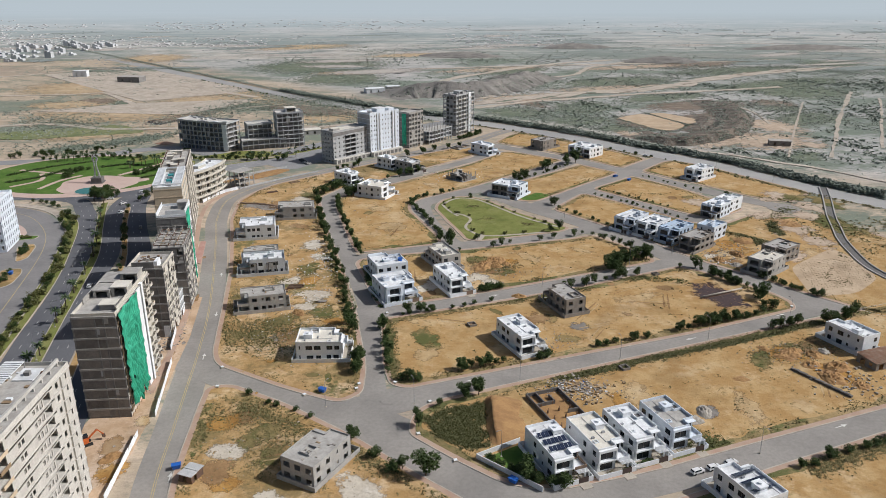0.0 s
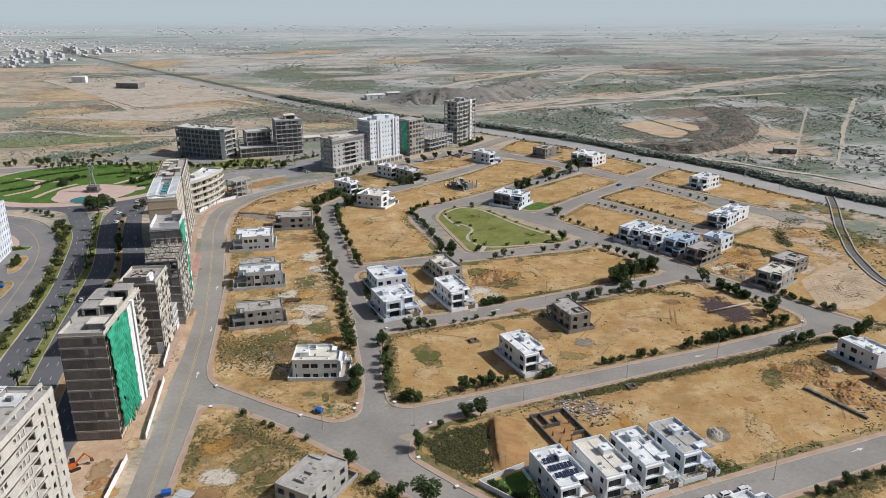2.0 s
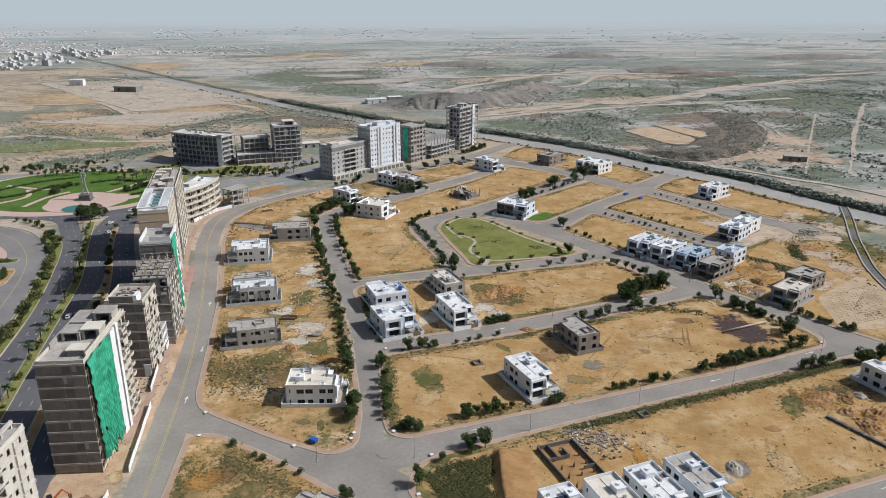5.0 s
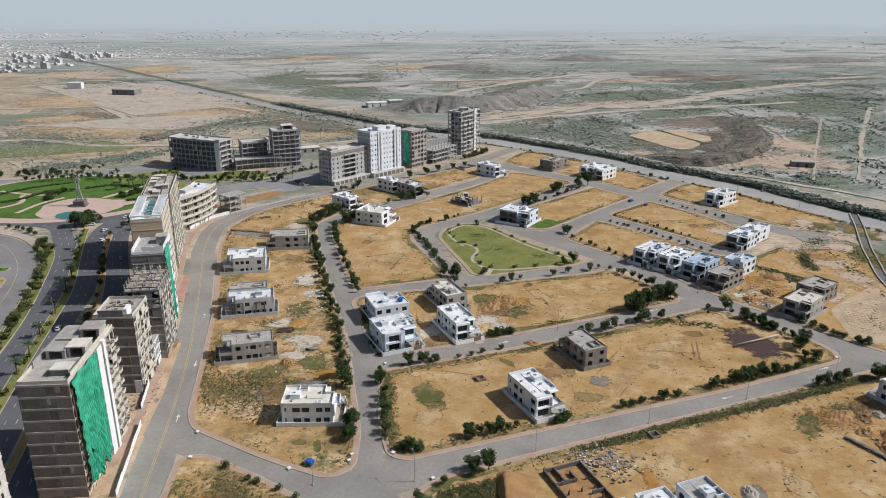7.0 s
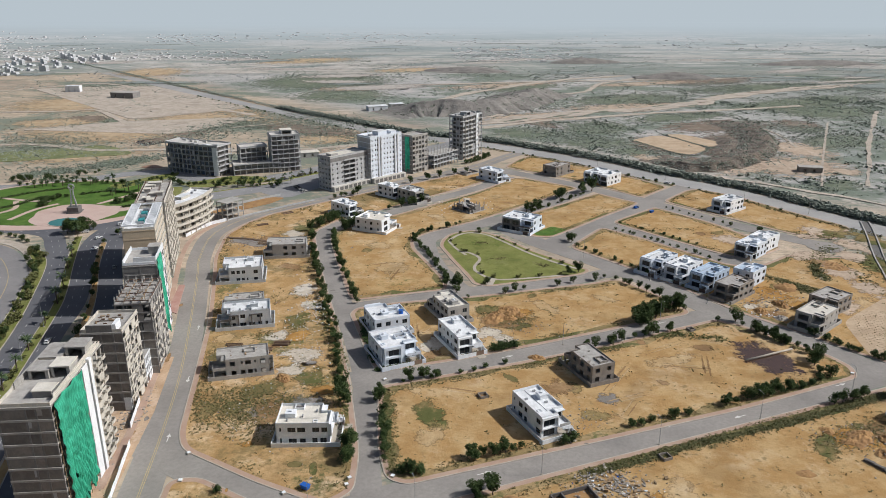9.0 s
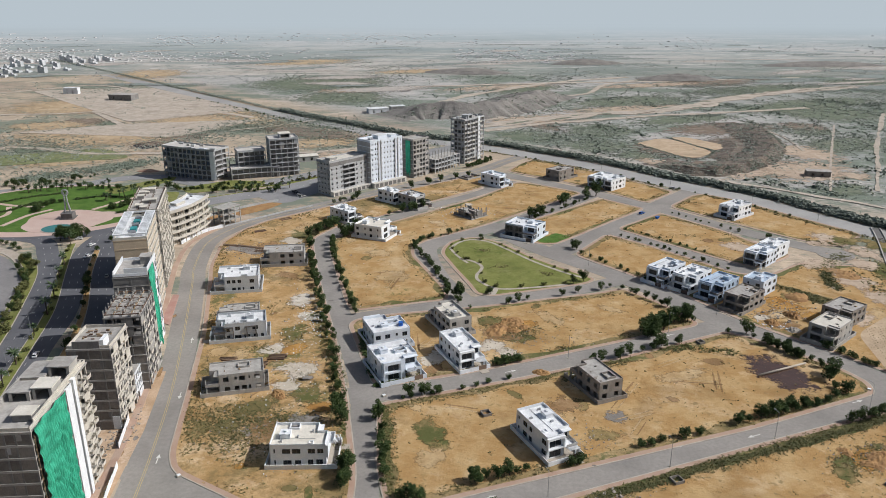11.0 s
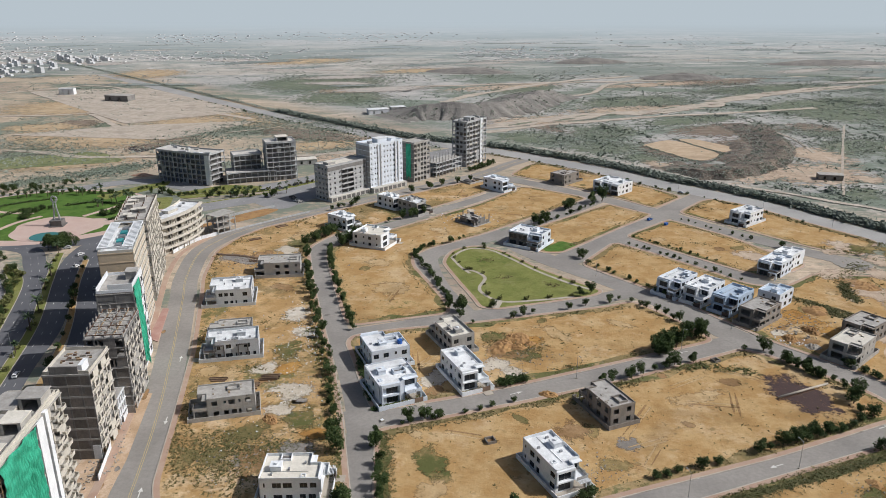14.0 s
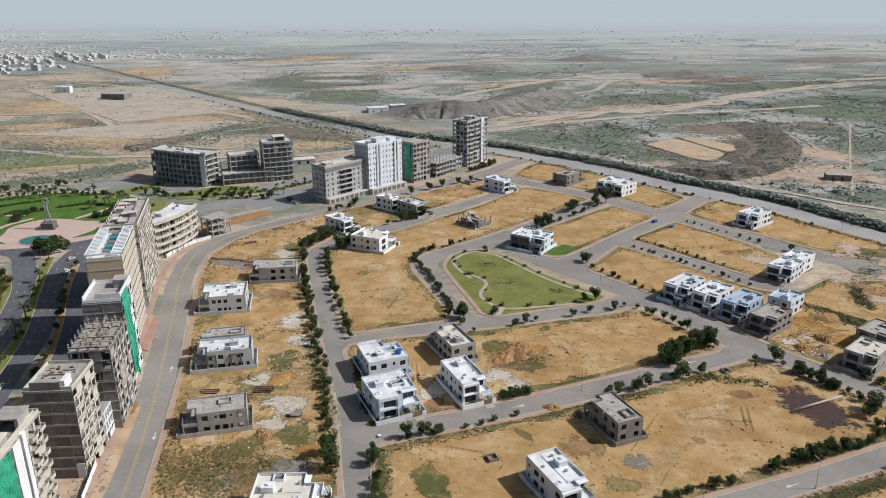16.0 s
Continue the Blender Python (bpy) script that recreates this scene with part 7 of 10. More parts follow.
for k, (x, y, rx, ry, h, mt) in enumerate(((131, 233, 6, 7, 1.8, "dirt"), (136, 240, 7, 5, 2.2, "dirt"), (128, 242, 5, 4, 1.4, "dirt"), (138, 228, 4, 4, 1.2, "dirt"), (124, 250, 8, 5, 1.2, "dirt"), (17, 336, 9, 6, 1.6, "dirt"), (24, 344, 7, 6, 1.4, "dirt"), (130, 345, 5, 4, 1.6, "dirt"), (136, 338, 4, 4, 1.3, "rubble"), (141, 352, 6, 4, 1.8, "dirt"), (-60, 284, 5, 3, 1.3, "dirt"), (-95, 187, 3, 5, 0.8, "dirt"), (31, 301, 5, 3, 1.0, "dirt"), (188, 400, 8, 10, 1.0, "dirt"), (76, 207, 5, 4, 0.7, "rubble"))):
    heap("soil_mound", x, y, rx * 0.75, ry * 0.75, h * 0.7, mt, {"rock": "dark heap of stony fill", "dirt": "heap of dug orange earth", "rubble": "grey heap of gravel"}[mt], "earth heap", yaw=13 * k, seed=30 + k, z=0.12, n=26, rough=1.1)


def stones(cx, cy, rx, ry, count, lo, hi, material, label, seed, z=0.19):
    g_ = random.Random(seed)
    bm_ = bmesh.new()
    for k in range(count):
        x, y = cx + g_.gauss(0, rx), cy + g_.gauss(0, ry)
        if on_road(x, y):
            continue
        s_ = g_.uniform(lo, hi) * g_.uniform(0.5, 1)
        a_ = g_.uniform(0, math.tau)
        u, v = Vector((math.cos(a_), math.sin(a_), g_.uniform(-0.3, 0.3))) * s_, Vector((-math.sin(a_), math.cos(a_), g_.uniform(-0.3, 0.3))) * s_ * g_.uniform(0.4, 1)
        w_ = Vector((g_.uniform(-0.2, 0.2), g_.uniform(-0.2, 0.2), 1)) * s_ * g_.uniform(0.3, 0.7)
        p = Vector((x, y, z))
        vs = [bm_.verts.new(p + i * u + j * v + kk * w_ * g_.uniform(0.7, 1.2)) for kk in (0, 1) for i, j in ((-0.5, -0.5), (0.5, -0.5), (0.5, 0.5), (-0.5, 0.5))]
        for f_ in ((3, 2, 1, 0), (4, 5, 6, 7), (0, 1, 5, 4), (1, 2, 6, 5), (2, 3, 7, 6), (3, 0, 4, 7)):
            bm_.faces.new([vs[q] for q in f_])
    return tagged(part("rubble", bm_, M[material]), label, "rubble", kind="stuff")


stones(43, 226, 5.5, 4.0, 420, 0.2, 1.0, "rubble", "pile of broken slabs and site debris", 1)
stones(45, 225, 5, 3, 90, 0.2, 0.8, "white", "scattered pale site debris", 2)
stones(132, 352, 5, 4, 90, 0.3, 1.1, "rubble", "broken concrete on the cleared plot", 3)
stones(-60, 240, 14, 20, 160, 0.15, 0.4, "dirt", "stones strewn over the weedy plot", 4)
stones(-55, 280, 10, 30, 300, 0.15, 0.45, "rubble", "stones strewn over the weedy plot", 5)
stones(-60, 195, 12, 12, 260, 0.12, 0.4, "rubble", "stones and rubbish on the vacant plot", 6)
stones(-102, 258, 3, 10, 300, 0.3, 0.9, "rubble", "grey gravel and rubble between the towers", 7, 0.02)
stones(-98, 285, 3, 30, 240, 0.2, 0.8, "rubble", "site rubble between tower and footpath", 8, 0.02)
stones(-60, 330, 8, 40, 420, 0.15, 0.6, "white", "pale stones on the sandy back plots", 9)
stones(24, 326, 12, 8, 260, 0.15, 0.6, "rubble", "loose stones on the scraped plot", 10)
stones(40, 256, 6, 5, 160, 0.2, 0.6, "rubble", "grey gravel beside the white villa", 11)
stones(5, 504, 8, 6, 120, 0.3, 0.9, "white", "pale rubble beside the lane", 12)
stones(137, 230, 7, 6, 120, 0.4, 1.2, "rubble", "debris beside the dug heaps", 13)

# lime and grey patches, puddles and tyre marks on the plots
def frayed(mt):
    """Lets a soil thin out towards the rim of its patch."""
    nt_ = mt.node_tree
    tc = nt_.nodes.new("ShaderNodeTexCoord").outputs["Object"]
    ln_ = nt_.nodes.new("ShaderNodeVectorMath")
    ln_.operation = "LENGTH"
    nt_.links.new(tc, ln_.inputs[0])
    world_ = where(nt_, "world")
    edge_ = math_node(nt_, "ADD", math_node(nt_, "ADD", math_node(nt_, "MULTIPLY", noise_node(nt_, world_, 0.16, 7.0, 0.7), 2.6), math_node(nt_, "MULTIPLY", noise_node(nt_, world_, 1.1, 5.0, 0.7), 0.8)), math_node(nt_, "MULTIPLY", ln_.outputs["Value"], -0.95))
    nt_.links.new(math_node(nt_, "MULTIPLY", step_node(nt_, edge_, 0.80, 1.12), 0.94), nt_.nodes["Principled BSDF"].inputs["Alpha"])
    return mt


def patch(cx, cy, rx, ry, material, label, seed, z=0.2, yaw=0.0, keep_off=True):
    c_, s_ = math.cos(radians(yaw)), math.sin(radians(yaw))
    while keep_off and rx > 1.0 and any(on_road(cx + 1.15 * (rx * math.cos(k * 0.524) * c_ - ry * math.sin(k * 0.524) * s_), cy + 1.15 * (rx * math.cos(k * 0.524) * s_ + ry * math.sin(k * 0.524) * c_)) for k in range(12)):
        rx, ry = rx * 0.82, ry * 0.82
    bm_ = bmesh.new()
    bm_.faces.new([bm_.verts.new((1.55 * math.cos(k * math.tau / 32), 1.55 * math.sin(k * math.tau / 32), 0)) for k in range(32)])
    ob_ = part("ground", bm_, M[material])
    ob_.matrix_basis = pose(cx, cy, z + 0.004, 0, 0, yaw) @ Matrix.Diagonal((rx, ry, 1, 1))
    return tagged(ob_, label, "ground patch", kind="structure")


M["lime"] = frayed(soil("lime_scrape", (0.62, 0.56, 0.47), (0.54, 0.47, 0.38), (0.70, 0.66, 0.60), (0.4, 0.34, 0.26), (0.3, 0.26, 0.16), 0.05, 0.0))
M["gravel"] = frayed(soil("grey_gravel", (0.30, 0.275, 0.25), (0.23, 0.21, 0.19), (0.38, 0.35, 0.32), (0.18, 0.16, 0.14), (0.14, 0.13, 0.10), 0.05, 0.0))
M["weedy"] = frayed(soil("dry_grass_patch", (0.37, 0.265, 0.125), (0.265, 0.20, 0.09), (0.42, 0.32, 0.17), (0.165, 0.14, 0.06), (0.10, 0.115, 0.04), 0.28, 0.26, 0.8))
M["dug"] = frayed(soil("dug_soil", (0.36, 0.225, 0.115), (0.28, 0.17, 0.085), (0.46, 0.33, 0.20), (0.22, 0.15, 0.08), (0.16, 0.14, 0.06), 0.08, 0.0))
M["pale"] = frayed(soil("pale_scrape", (0.55, 0.40, 0.225), (0.48, 0.33, 0.17), (0.63, 0.50, 0.34), (0.38, 0.26, 0.13), (0.2, 0.17, 0.07), 0.0, 0.0))
M["earth"] = frayed(soil("orange_earth", (0.48, 0.27, 0.085), (0.36, 0.19, 0.06), (0.52, 0.33, 0.13), (0.26, 0.15, 0.06), (0.16, 0.14, 0.06), 0.05, 0.0))
PATCHES = ((141, 368, 9, 7, "earth"), (134, 352, 9, 6, "earth"), (150, 372, 7, 6, "weedy"), (168, 392, 12, 8, "pale"), (162, 366, 9, 7, "dug"), (128, 340, 7, 4, "gravel"), (-62, 222, 9, 5, "earth"), (-45, 205, 8, 6, "lime"), (-60, 176, 9, 6, "earth"), (-44, 168, 9, 5, "lime"), (-72, 188, 5, 7, "weedy"), (-92, 180, 7, 9, "earth"), (-93, 205, 6, 8, "pale"), (-62, 262, 9, 6, "gravel"), (-45, 276, 7, 8, "earth"), (-62, 318, 7, 7, "earth"), (-80, 312, 9, 4, "pale"), (-55, 365, 5, 7, "gravel"), (-95, 360, 9, 5, "pale"), (-80, 395, 9, 5, "dug"), (-95, 425, 9, 5, "lime"), (-56, 300, 7, 6, "lime"), (-52, 296, 3, 2.5, "gravel"), (-61, 348, 6, 8, "lime"), (-58, 344, 4, 5, "gravel"), (-50, 262, 10, 5, "weedy"), (-72, 264, 9, 5, "weedy"), (-40, 232, 12, 4, "weedy"), (-66, 235, 10, 4, "dug"), (19, 318, 8, 5, "lime"), (-8, 303, 4, 7, "dug"), (-6, 318, 4, 8, "dug"), (40, 246, 5, 3, "gravel"), (80, 300, 14, 5, "pale"), (30, 270, 9, 5, "pale"), (-5, 255, 6, 5, "weedy"), (62, 220, 14, 6, "pale"), (96, 214, 16, 6, "pale"), (77, 207, 5, 3, "gravel"), (40, 348, 14, 5, "pale"), (66, 358, 9, 4, "pale"), (-30, 395, 12, 12, "pale"), (-40, 428, 9, 8, "pale"), (135, 344, 9, 6, "dug"), (128, 350, 6, 4, "lime"), (176, 350, 16, 10, "pale"), (184, 404, 9, 12, "dug"), (-62, 208, 10, 6, "dug"), (-50, 188, 8, 6, "weedy"), (-62, 190, 6, 8, "lime"), (-30, 160, 14, 6, "pale"), (-97, 192, 5, 9, "dug"), (-99, 250, 3, 7, "dug"), (-98, 258, 3, 5, "gravel"), (-106, 300, 2.5, 12, "dug"), (-118, 348, 3, 6, "dug"), (-96, 440, 14, 6, "dug"), (-106, 456, 8, 5, "weedy"), (-85, 470, 12, 8, "pale"), (8, 520, 6, 4, "lime"), (-10, 480, 10, 6, "pale"), (14, 213, 6, 7, "earth"), (18, 203, 5, 5, "earth"))
g = random.Random(17)
for key in ("a", "a", "a", "b", "b", "c", "d", "f", "f", "h", "h", "q1", "q2", "q3", "q4", "e"):
    pts, _ = BLOCKS[key]
    for k in range(9):
        x, y = g.uniform(min(p[0] for p in pts), max(p[0] for p in pts)), g.uniform(min(p[1] for p in pts), max(p[1] for p in pts))
        r = g.uniform(2.5, 9)
        if inside(pts, x, y) and gap_to(pts, x, y) > r + 1.5:
            PATCHES += ((x, y, r, r * g.uniform(0.4, 1), g.choice(("dug", "pale", "pale", "weedy", "dug", "gravel" if key in "ah" else "pale"))),)
for k, (x, y, rx, ry, mt) in enumerate(PATCHES):
    patch(x, y, rx * 0.78, ry * 0.78, mt, {"lime": "pale lime-dusted scrape on the soil", "gravel": "grey gravel spread on the soil", "weedy": "patch of dry brown grass", "dug": "patch of freshly dug brown soil", "pale": "pale scraped patch of sand", "earth": "orange slope of loose earth"}[mt], k + 1, (0.2 if x > -95 else 0.06) + 0.003 * (k % 7), 17.0 * k if x > -95 else 8.0)

# villa shell by the park, a maze of low walls and column stubs
sh = thing("villa_shell", pose(9, 497, 0.19, 0, 0, 45), "dark ruined-looking shell of an unfinished villa", "house")
g = random.Random(44)
for k in range(14):
    x0, y0 = g.uniform(-7, 5), g.uniform(-8, 6)
    p1 = (x0 + g.uniform(2, 5), y0) if k % 2 else (x0, y0 + g.uniform(2, 6))
    bm = bmesh.new()
    wall_run(bm, (x0, y0), p1, 0, g.uniform(1.5, 5.5), 0.25, [])
    part("wall", bm, M["darkconc"], sh)
boxes("floor_slab", M["concrete"], sh, [(-7, 7, -8, 8, 0, 0.3), (-6, 3, -5, 6, 3.2, 3.45)])
for k in range(12):
    boxes("column", M["darkconc"], sh, [(-6.5 + 4.2 * (k % 4), -6.1 + 4.2 * (k % 4), -7 + 6.5 * (k // 4), -6.6 + 6.5 * (k // 4), 0.3, g.uniform(3.5, 6.5))])
sh2 = thing("foundation", pose(10, 592, 0.19, 0, 0, 45), "low block foundation walls of a new house", "foundation")
for p0, p1 in (((-7, -5), (7, -5)), ((7, -5), (7, 5)), ((7, 5), (-7, 5)), ((-7, 5), (-7, -5)), ((0, -5), (0, 5))):
    bm = bmesh.new()
    wall_run(bm, p0, p1, -0.1, 1.2, 0.3, [])
    part("foundation_wall", bm, M["grey"], sh2)
boxes("block_heap", M["accent"], sh2, [(-5, -2, -2, 3, 0, 1.6)])

# pond with a pipe across it
bm = bmesh.new()
bm.faces.new([bm.verts.new((1.55 * math.cos(k * math.tau / 40), 1.55 * math.sin(k * math.tau / 40), 0)) for k in range(40)])
M["mudpool"] = frayed(M["mud"].copy())
pool = part("water", bm, M["mudpool"])
pool.matrix_basis = pose(116, 301.5, 0.235, 0, 0, -62) @ Matrix.Diagonal((17, 10, 1, 1))
tagged(pool, "shallow muddy rainwater pool on the plot", "water", kind="structure")
pipe = thing("pipe", pose(0, 0, 0.2), "long pale pipe lying across the muddy pool", "pipe")
bm = bmesh.new()
tube(bm, (107.5, 299.7, 0.45), (128.2, 309.2, 0.45), 0.4, 0.4, 10)
part("barrel", bm, M["kerb"], pipe, smooth=True)
trench = thing("brick_stack", pose(125.5, 229.5, 0.19, 0, 0, -58), "long low dark stack of blocks beside a trench", "block stack")
for k in range(22):
    boxes("block", M["accent"], trench, [(-11 + k, -10.05 + k, -0.5, 0.5, 0, 0.7 + 0.1 * (k % 3))])

# rusty roofed workshop
ws = thing("workshop", pose(153, 243.5, 0.19, 0, 0, 20), "low workshop with a rusty sheet roof", "workshop")
for p0, p1 in (((-7, -4), (7, -4)), ((7, -4), (7, 4)), ((7, 4), (-7, 4)), ((-7, 4), (-7, -4))):
    bm = bmesh.new()
    wall_run(bm, p0, p1, 0, 3.0, 0.2, [(1.5, 3.5, 0, 2.3), (5, 6.5, 1, 2.2)])
    part("wall", bm, M["brownblock"], ws)
for k in range(14):
    bm = bmesh.new()
    v = [bm.verts.new(p) for p in ((-7.3 + k * 1.04, -4.4, 3.0), (-6.28 + k * 1.04, -4.4, 3.02), (-6.28 + k * 1.04, 4.4, 3.5), (-7.3 + k * 1.04, 4.4, 3.48))]
    bm.faces.new(v)
    bmesh.ops.solidify(bm, geom=list(bm.faces), thickness=0.05)
    part("roof_sheet", bm, M["metalroof"], ws)

# site hut, frame stacks and an excavator by the towers
st = thing("site_hut", pose(-69, 178, 0.19, 0, 0, 70), "small site hut with a pale sheet roof", "hut")
for p0, p1 in (((-2.5, -2), (2.5, -2)), ((2.5, -2), (2.5, 2)), ((2.5, 2), (-2.5, 2)), ((-2.5, 2), (-2.5, -2))):
    bm = bmesh.new()
    wall_run(bm, p0, p1, 0, 2.4, 0.15, [(1.2, 2.2, 0, 2.0)])
    part("wall", bm, M["steel"], st)
boxes("roof", M["coolconc"], st, [(-2.8, 0, -2.3, 2.3, 2.4, 2.55), (0.05, 2.8, -2.3, 2.3, 2.5, 2.65)])
for x, y, yaw, n in ((-72, 303, 0, 9), (-66, 309, 5, 8), (-84, 308, 3, 5), (-110, 462, 30, 6), (-102, 428, -10, 10), (-94, 432, 4, 8), (-100, 486, 40, 8)):
    stack = thing("timber_stack", pose(x, y, 0.19, 0, 0, yaw), "stack of reddish shuttering timber", "timber stack")
    for k in range(n):
        boxes("plank", M["timber" if k % 2 else "steel"], stack, [(-3 + rng.uniform(-0.6, 0.6), 3 + rng.uniform(-0.6, 0.6), k * 0.55, k * 0.55 + 0.35, 0, rng.uniform(0.2, 0.6))])
ex = thing("excavator", pose(-105, 193, 0.05, 0, 0, 40), "orange crawler excavator on the cleared site", "excavator")
for s in (-1, 1):
    bm = bmesh.new()
    prism(bm, [(-1.9, 0.2), (-1.6, 0), (1.6, 0), (1.9, 0.2), (1.9, 0.6), (1.6, 0.8), (-1.6, 0.8), (-1.9, 0.6)], s * 1.1 - 0.25, s * 1.1 + 0.25)
    bmesh.ops.rotate(bm, verts=bm.verts, cent=(0, 0, 0), matrix=Matrix.Rotation(radians(90), 3, "X"))
    part("track", bm, M["rubber"], ex)
boxes("body", M["orange"], ex, [(-2.1, 0.9, -1.2, 1.2, 0.95, 2.0), (-2.1, -1.0, -1.2, 1.2, 2.0, 2.3)])
boxes("cab", M["glass"], ex, [(-0.2, 1.1, 0.15, 1.2, 1.7, 3.0)])
for nm, a, c, w in (("boom", (0.8, -0.3, 1.8), (3.6, -0.3, 4.0), 0.4), ("stick", (3.6, -0.3, 4.0), (5.2, -0.3, 1.8), 0.3)):
    bm = bmesh.new()
    beam(bm, a, c, w)
    part(nm, bm, M["orange"], ex)
boxes("bucket", M["steel"], ex, [(4.8, 5.6, -0.8, 0.2, 0.9, 1.8)])

# drain beside the highway fields
ln = dense([(240, 475), (232, 453), (224, 433), (216, 413), (209, 392), (203, 374), (199, 354), (197, 337), (199, 322), (206, 300)], 4)
# the middle strip is coloured dark for the shade inside the drain
for o0, o1, z1, mt, lb in ((-2.6, -1.9, 0.7, "concrete", "concrete lip of the drain"), (1.9, 2.6, 0.7, "concrete", "concrete lip of the drain"), (-1.9, 1.9, 0.245, "accent", "dark strip painted for the shade in the open drain")):
    bm = bmesh.new()
    strip(bm, side(ln, o0), side(ln, o1), -0.02, z1)
    tagged(part("trim", bm, M[mt]), lb, "drain", kind="structure")
# planting pits in rows
c, s = [], []
for i in range(22):
    for j in range(17):
        c.append((158 + i * 1.55 + j * 0.45 + rng.uniform(-0.12, 0.12), 306 + i * 0.62 + j * 2.05 + rng.uniform(-0.12, 0.12), 0.24))
        s.append(rng.uniform(0.28, 0.42))
tagged(part("seedlings", quads("seedlings", c, s, M["weed"], 6, per=4, flat=0.3), None), "rows of small seedlings on bare soil", "seedlings", kind="stuff")

# park paths, hedging and flower beds
for pts, w in (([(-3, 436), (2, 446), (9, 450.5), (18, 447), (27, 435), (39, 417), (52, 402), (60, 395)], 1.6), ([(2, 420), (9, 416), (13, 408), (10, 396), (12, 388), (20, 380), (36, 382), (52, 386)], 1.6), ([(-3, 436), (1, 424), (6, 414)], 1.4), ([(16, 373), (18, 380)], 3.5)):
    l2 = dense(pts, 2)
    bm = bmesh.new()
    strip(bm, side(l2, -w / 2), side(l2, w / 2), 0.0, 0.21)
    tagged(part("pavement", bm, M["kerb"]), "narrow pale path through the park lawn", "pavement", kind="structure")
    row(SHRUBS, [tuple(p) for p in side(l2, w / 2 + 0.6)[::3]], max(3, len(l2) // 5), 0.6, 0.9, 0.2)
for x, y in ((14, 432), (22, 408), (44, 399)):
    thicket("flower_bed", [(x - 2, y), (x + 2, y + 1)], 60, 0.35, 0.6, 1.6, M["weed"], "bare brownish bed in the park lawn", int(x), per=4)
bm = bmesh.new()
prism(bm, [(p.x, p.y) for p in rounded([(46, 446), (54, 446), (64, 457), (56, 463), (44, 452)], 2)], 0.0, 0.215)
tagged(part("ground", bm, M["green"]), "bright watered lawn beside the villa", "lawn", kind="structure")
bm = bmesh.new()
prism(bm, [(p.x, p.y) for p in rounded([(10.5, 186.5), (25, 174), (24.5, 189), (21, 193.4)], 1)], 0.0, 0.242)
tagged(part("ground", bm, M["green"]), "dark side garden behind a white wall", "lawn", kind="structure")
gw = thing("garden_wall", pose(0, 0, 0.19), "low white wall round a side garden", "wall")
bm = bmesh.new()
for p0, p1 in (((9, 187), (22, 195)), ((9, 186.8), (26, 172.5))):
    wall_run(bm, p0, p1, -0.1, 1.6, 0.22, [])
part("wall", bm, M["white"], gw)

# dug ground, rubble and weeds beyond the street row
thicket("weeds", [(150, 386), (160, 378), (168, 368)], 900, 0.25, 0.7, 3.0, M["weed"], "weeds among dug earth behind the row of villas", 111)
thicket("weeds", [(178, 408), (190, 420), (200, 430)], 260, 0.2, 0.55, 2.5, M["shrub"], "weeds creeping over the street end", 112, free=True)
stones(140, 362, 6, 5, 120, 0.2, 0.8, "rubble", "broken blocks on the dug orange soil", 14)
stones(128, 343, 4, 3, 60, 0.2, 0.8, "white", "pale rubble and sacks beside the street", 15)
heap("soil_mound", 152, 372, 6, 5, 1.5, "dirt", "heap of dug orange earth", "earth heap", yaw=20, seed=61, z=0.12, n=20, rough=0.6)
thicket("weeds", [(-70, 214), (-58, 206), (-46, 196), (-52, 180)], 1300, 0.14, 0.4, 5.0, M["weed"], "yellow weeds on the vacant corner plot", 113)

# pale seedling field and stretches of green, brown and bare land on the plain
# the scrub green is paled to take in distance haze
M["greenscrub"] = frayed(soil("scrub_green", (0.20, 0.225, 0.165), (0.16, 0.19, 0.135), (0.30, 0.295, 0.235), (0.24, 0.23, 0.175), (0.145, 0.18, 0.125), 0.1, 0.15))
M["hillside"] = frayed(soil("brown_hillside", (0.275, 0.22, 0.175), (0.215, 0.17, 0.135), (0.36, 0.295, 0.235), (0.19, 0.165, 0.125), (0.15, 0.16, 0.11), 0.12, 0.12))
M["clearing"] = frayed(soil("pale_clearing", (0.55, 0.435, 0.335), (0.47, 0.365, 0.275), (0.62, 0.52, 0.42), (0.36, 0.29, 0.21), (0.22, 0.2, 0.13), 0.06, 0.0))
M["tanfield"] = frayed(soil("tan_field", (0.53, 0.405, 0.265), (0.46, 0.34, 0.215), (0.60, 0.48, 0.34), (0.36, 0.28, 0.18), (0.24, 0.22, 0.13), 0.04, 0.0, 0.3))
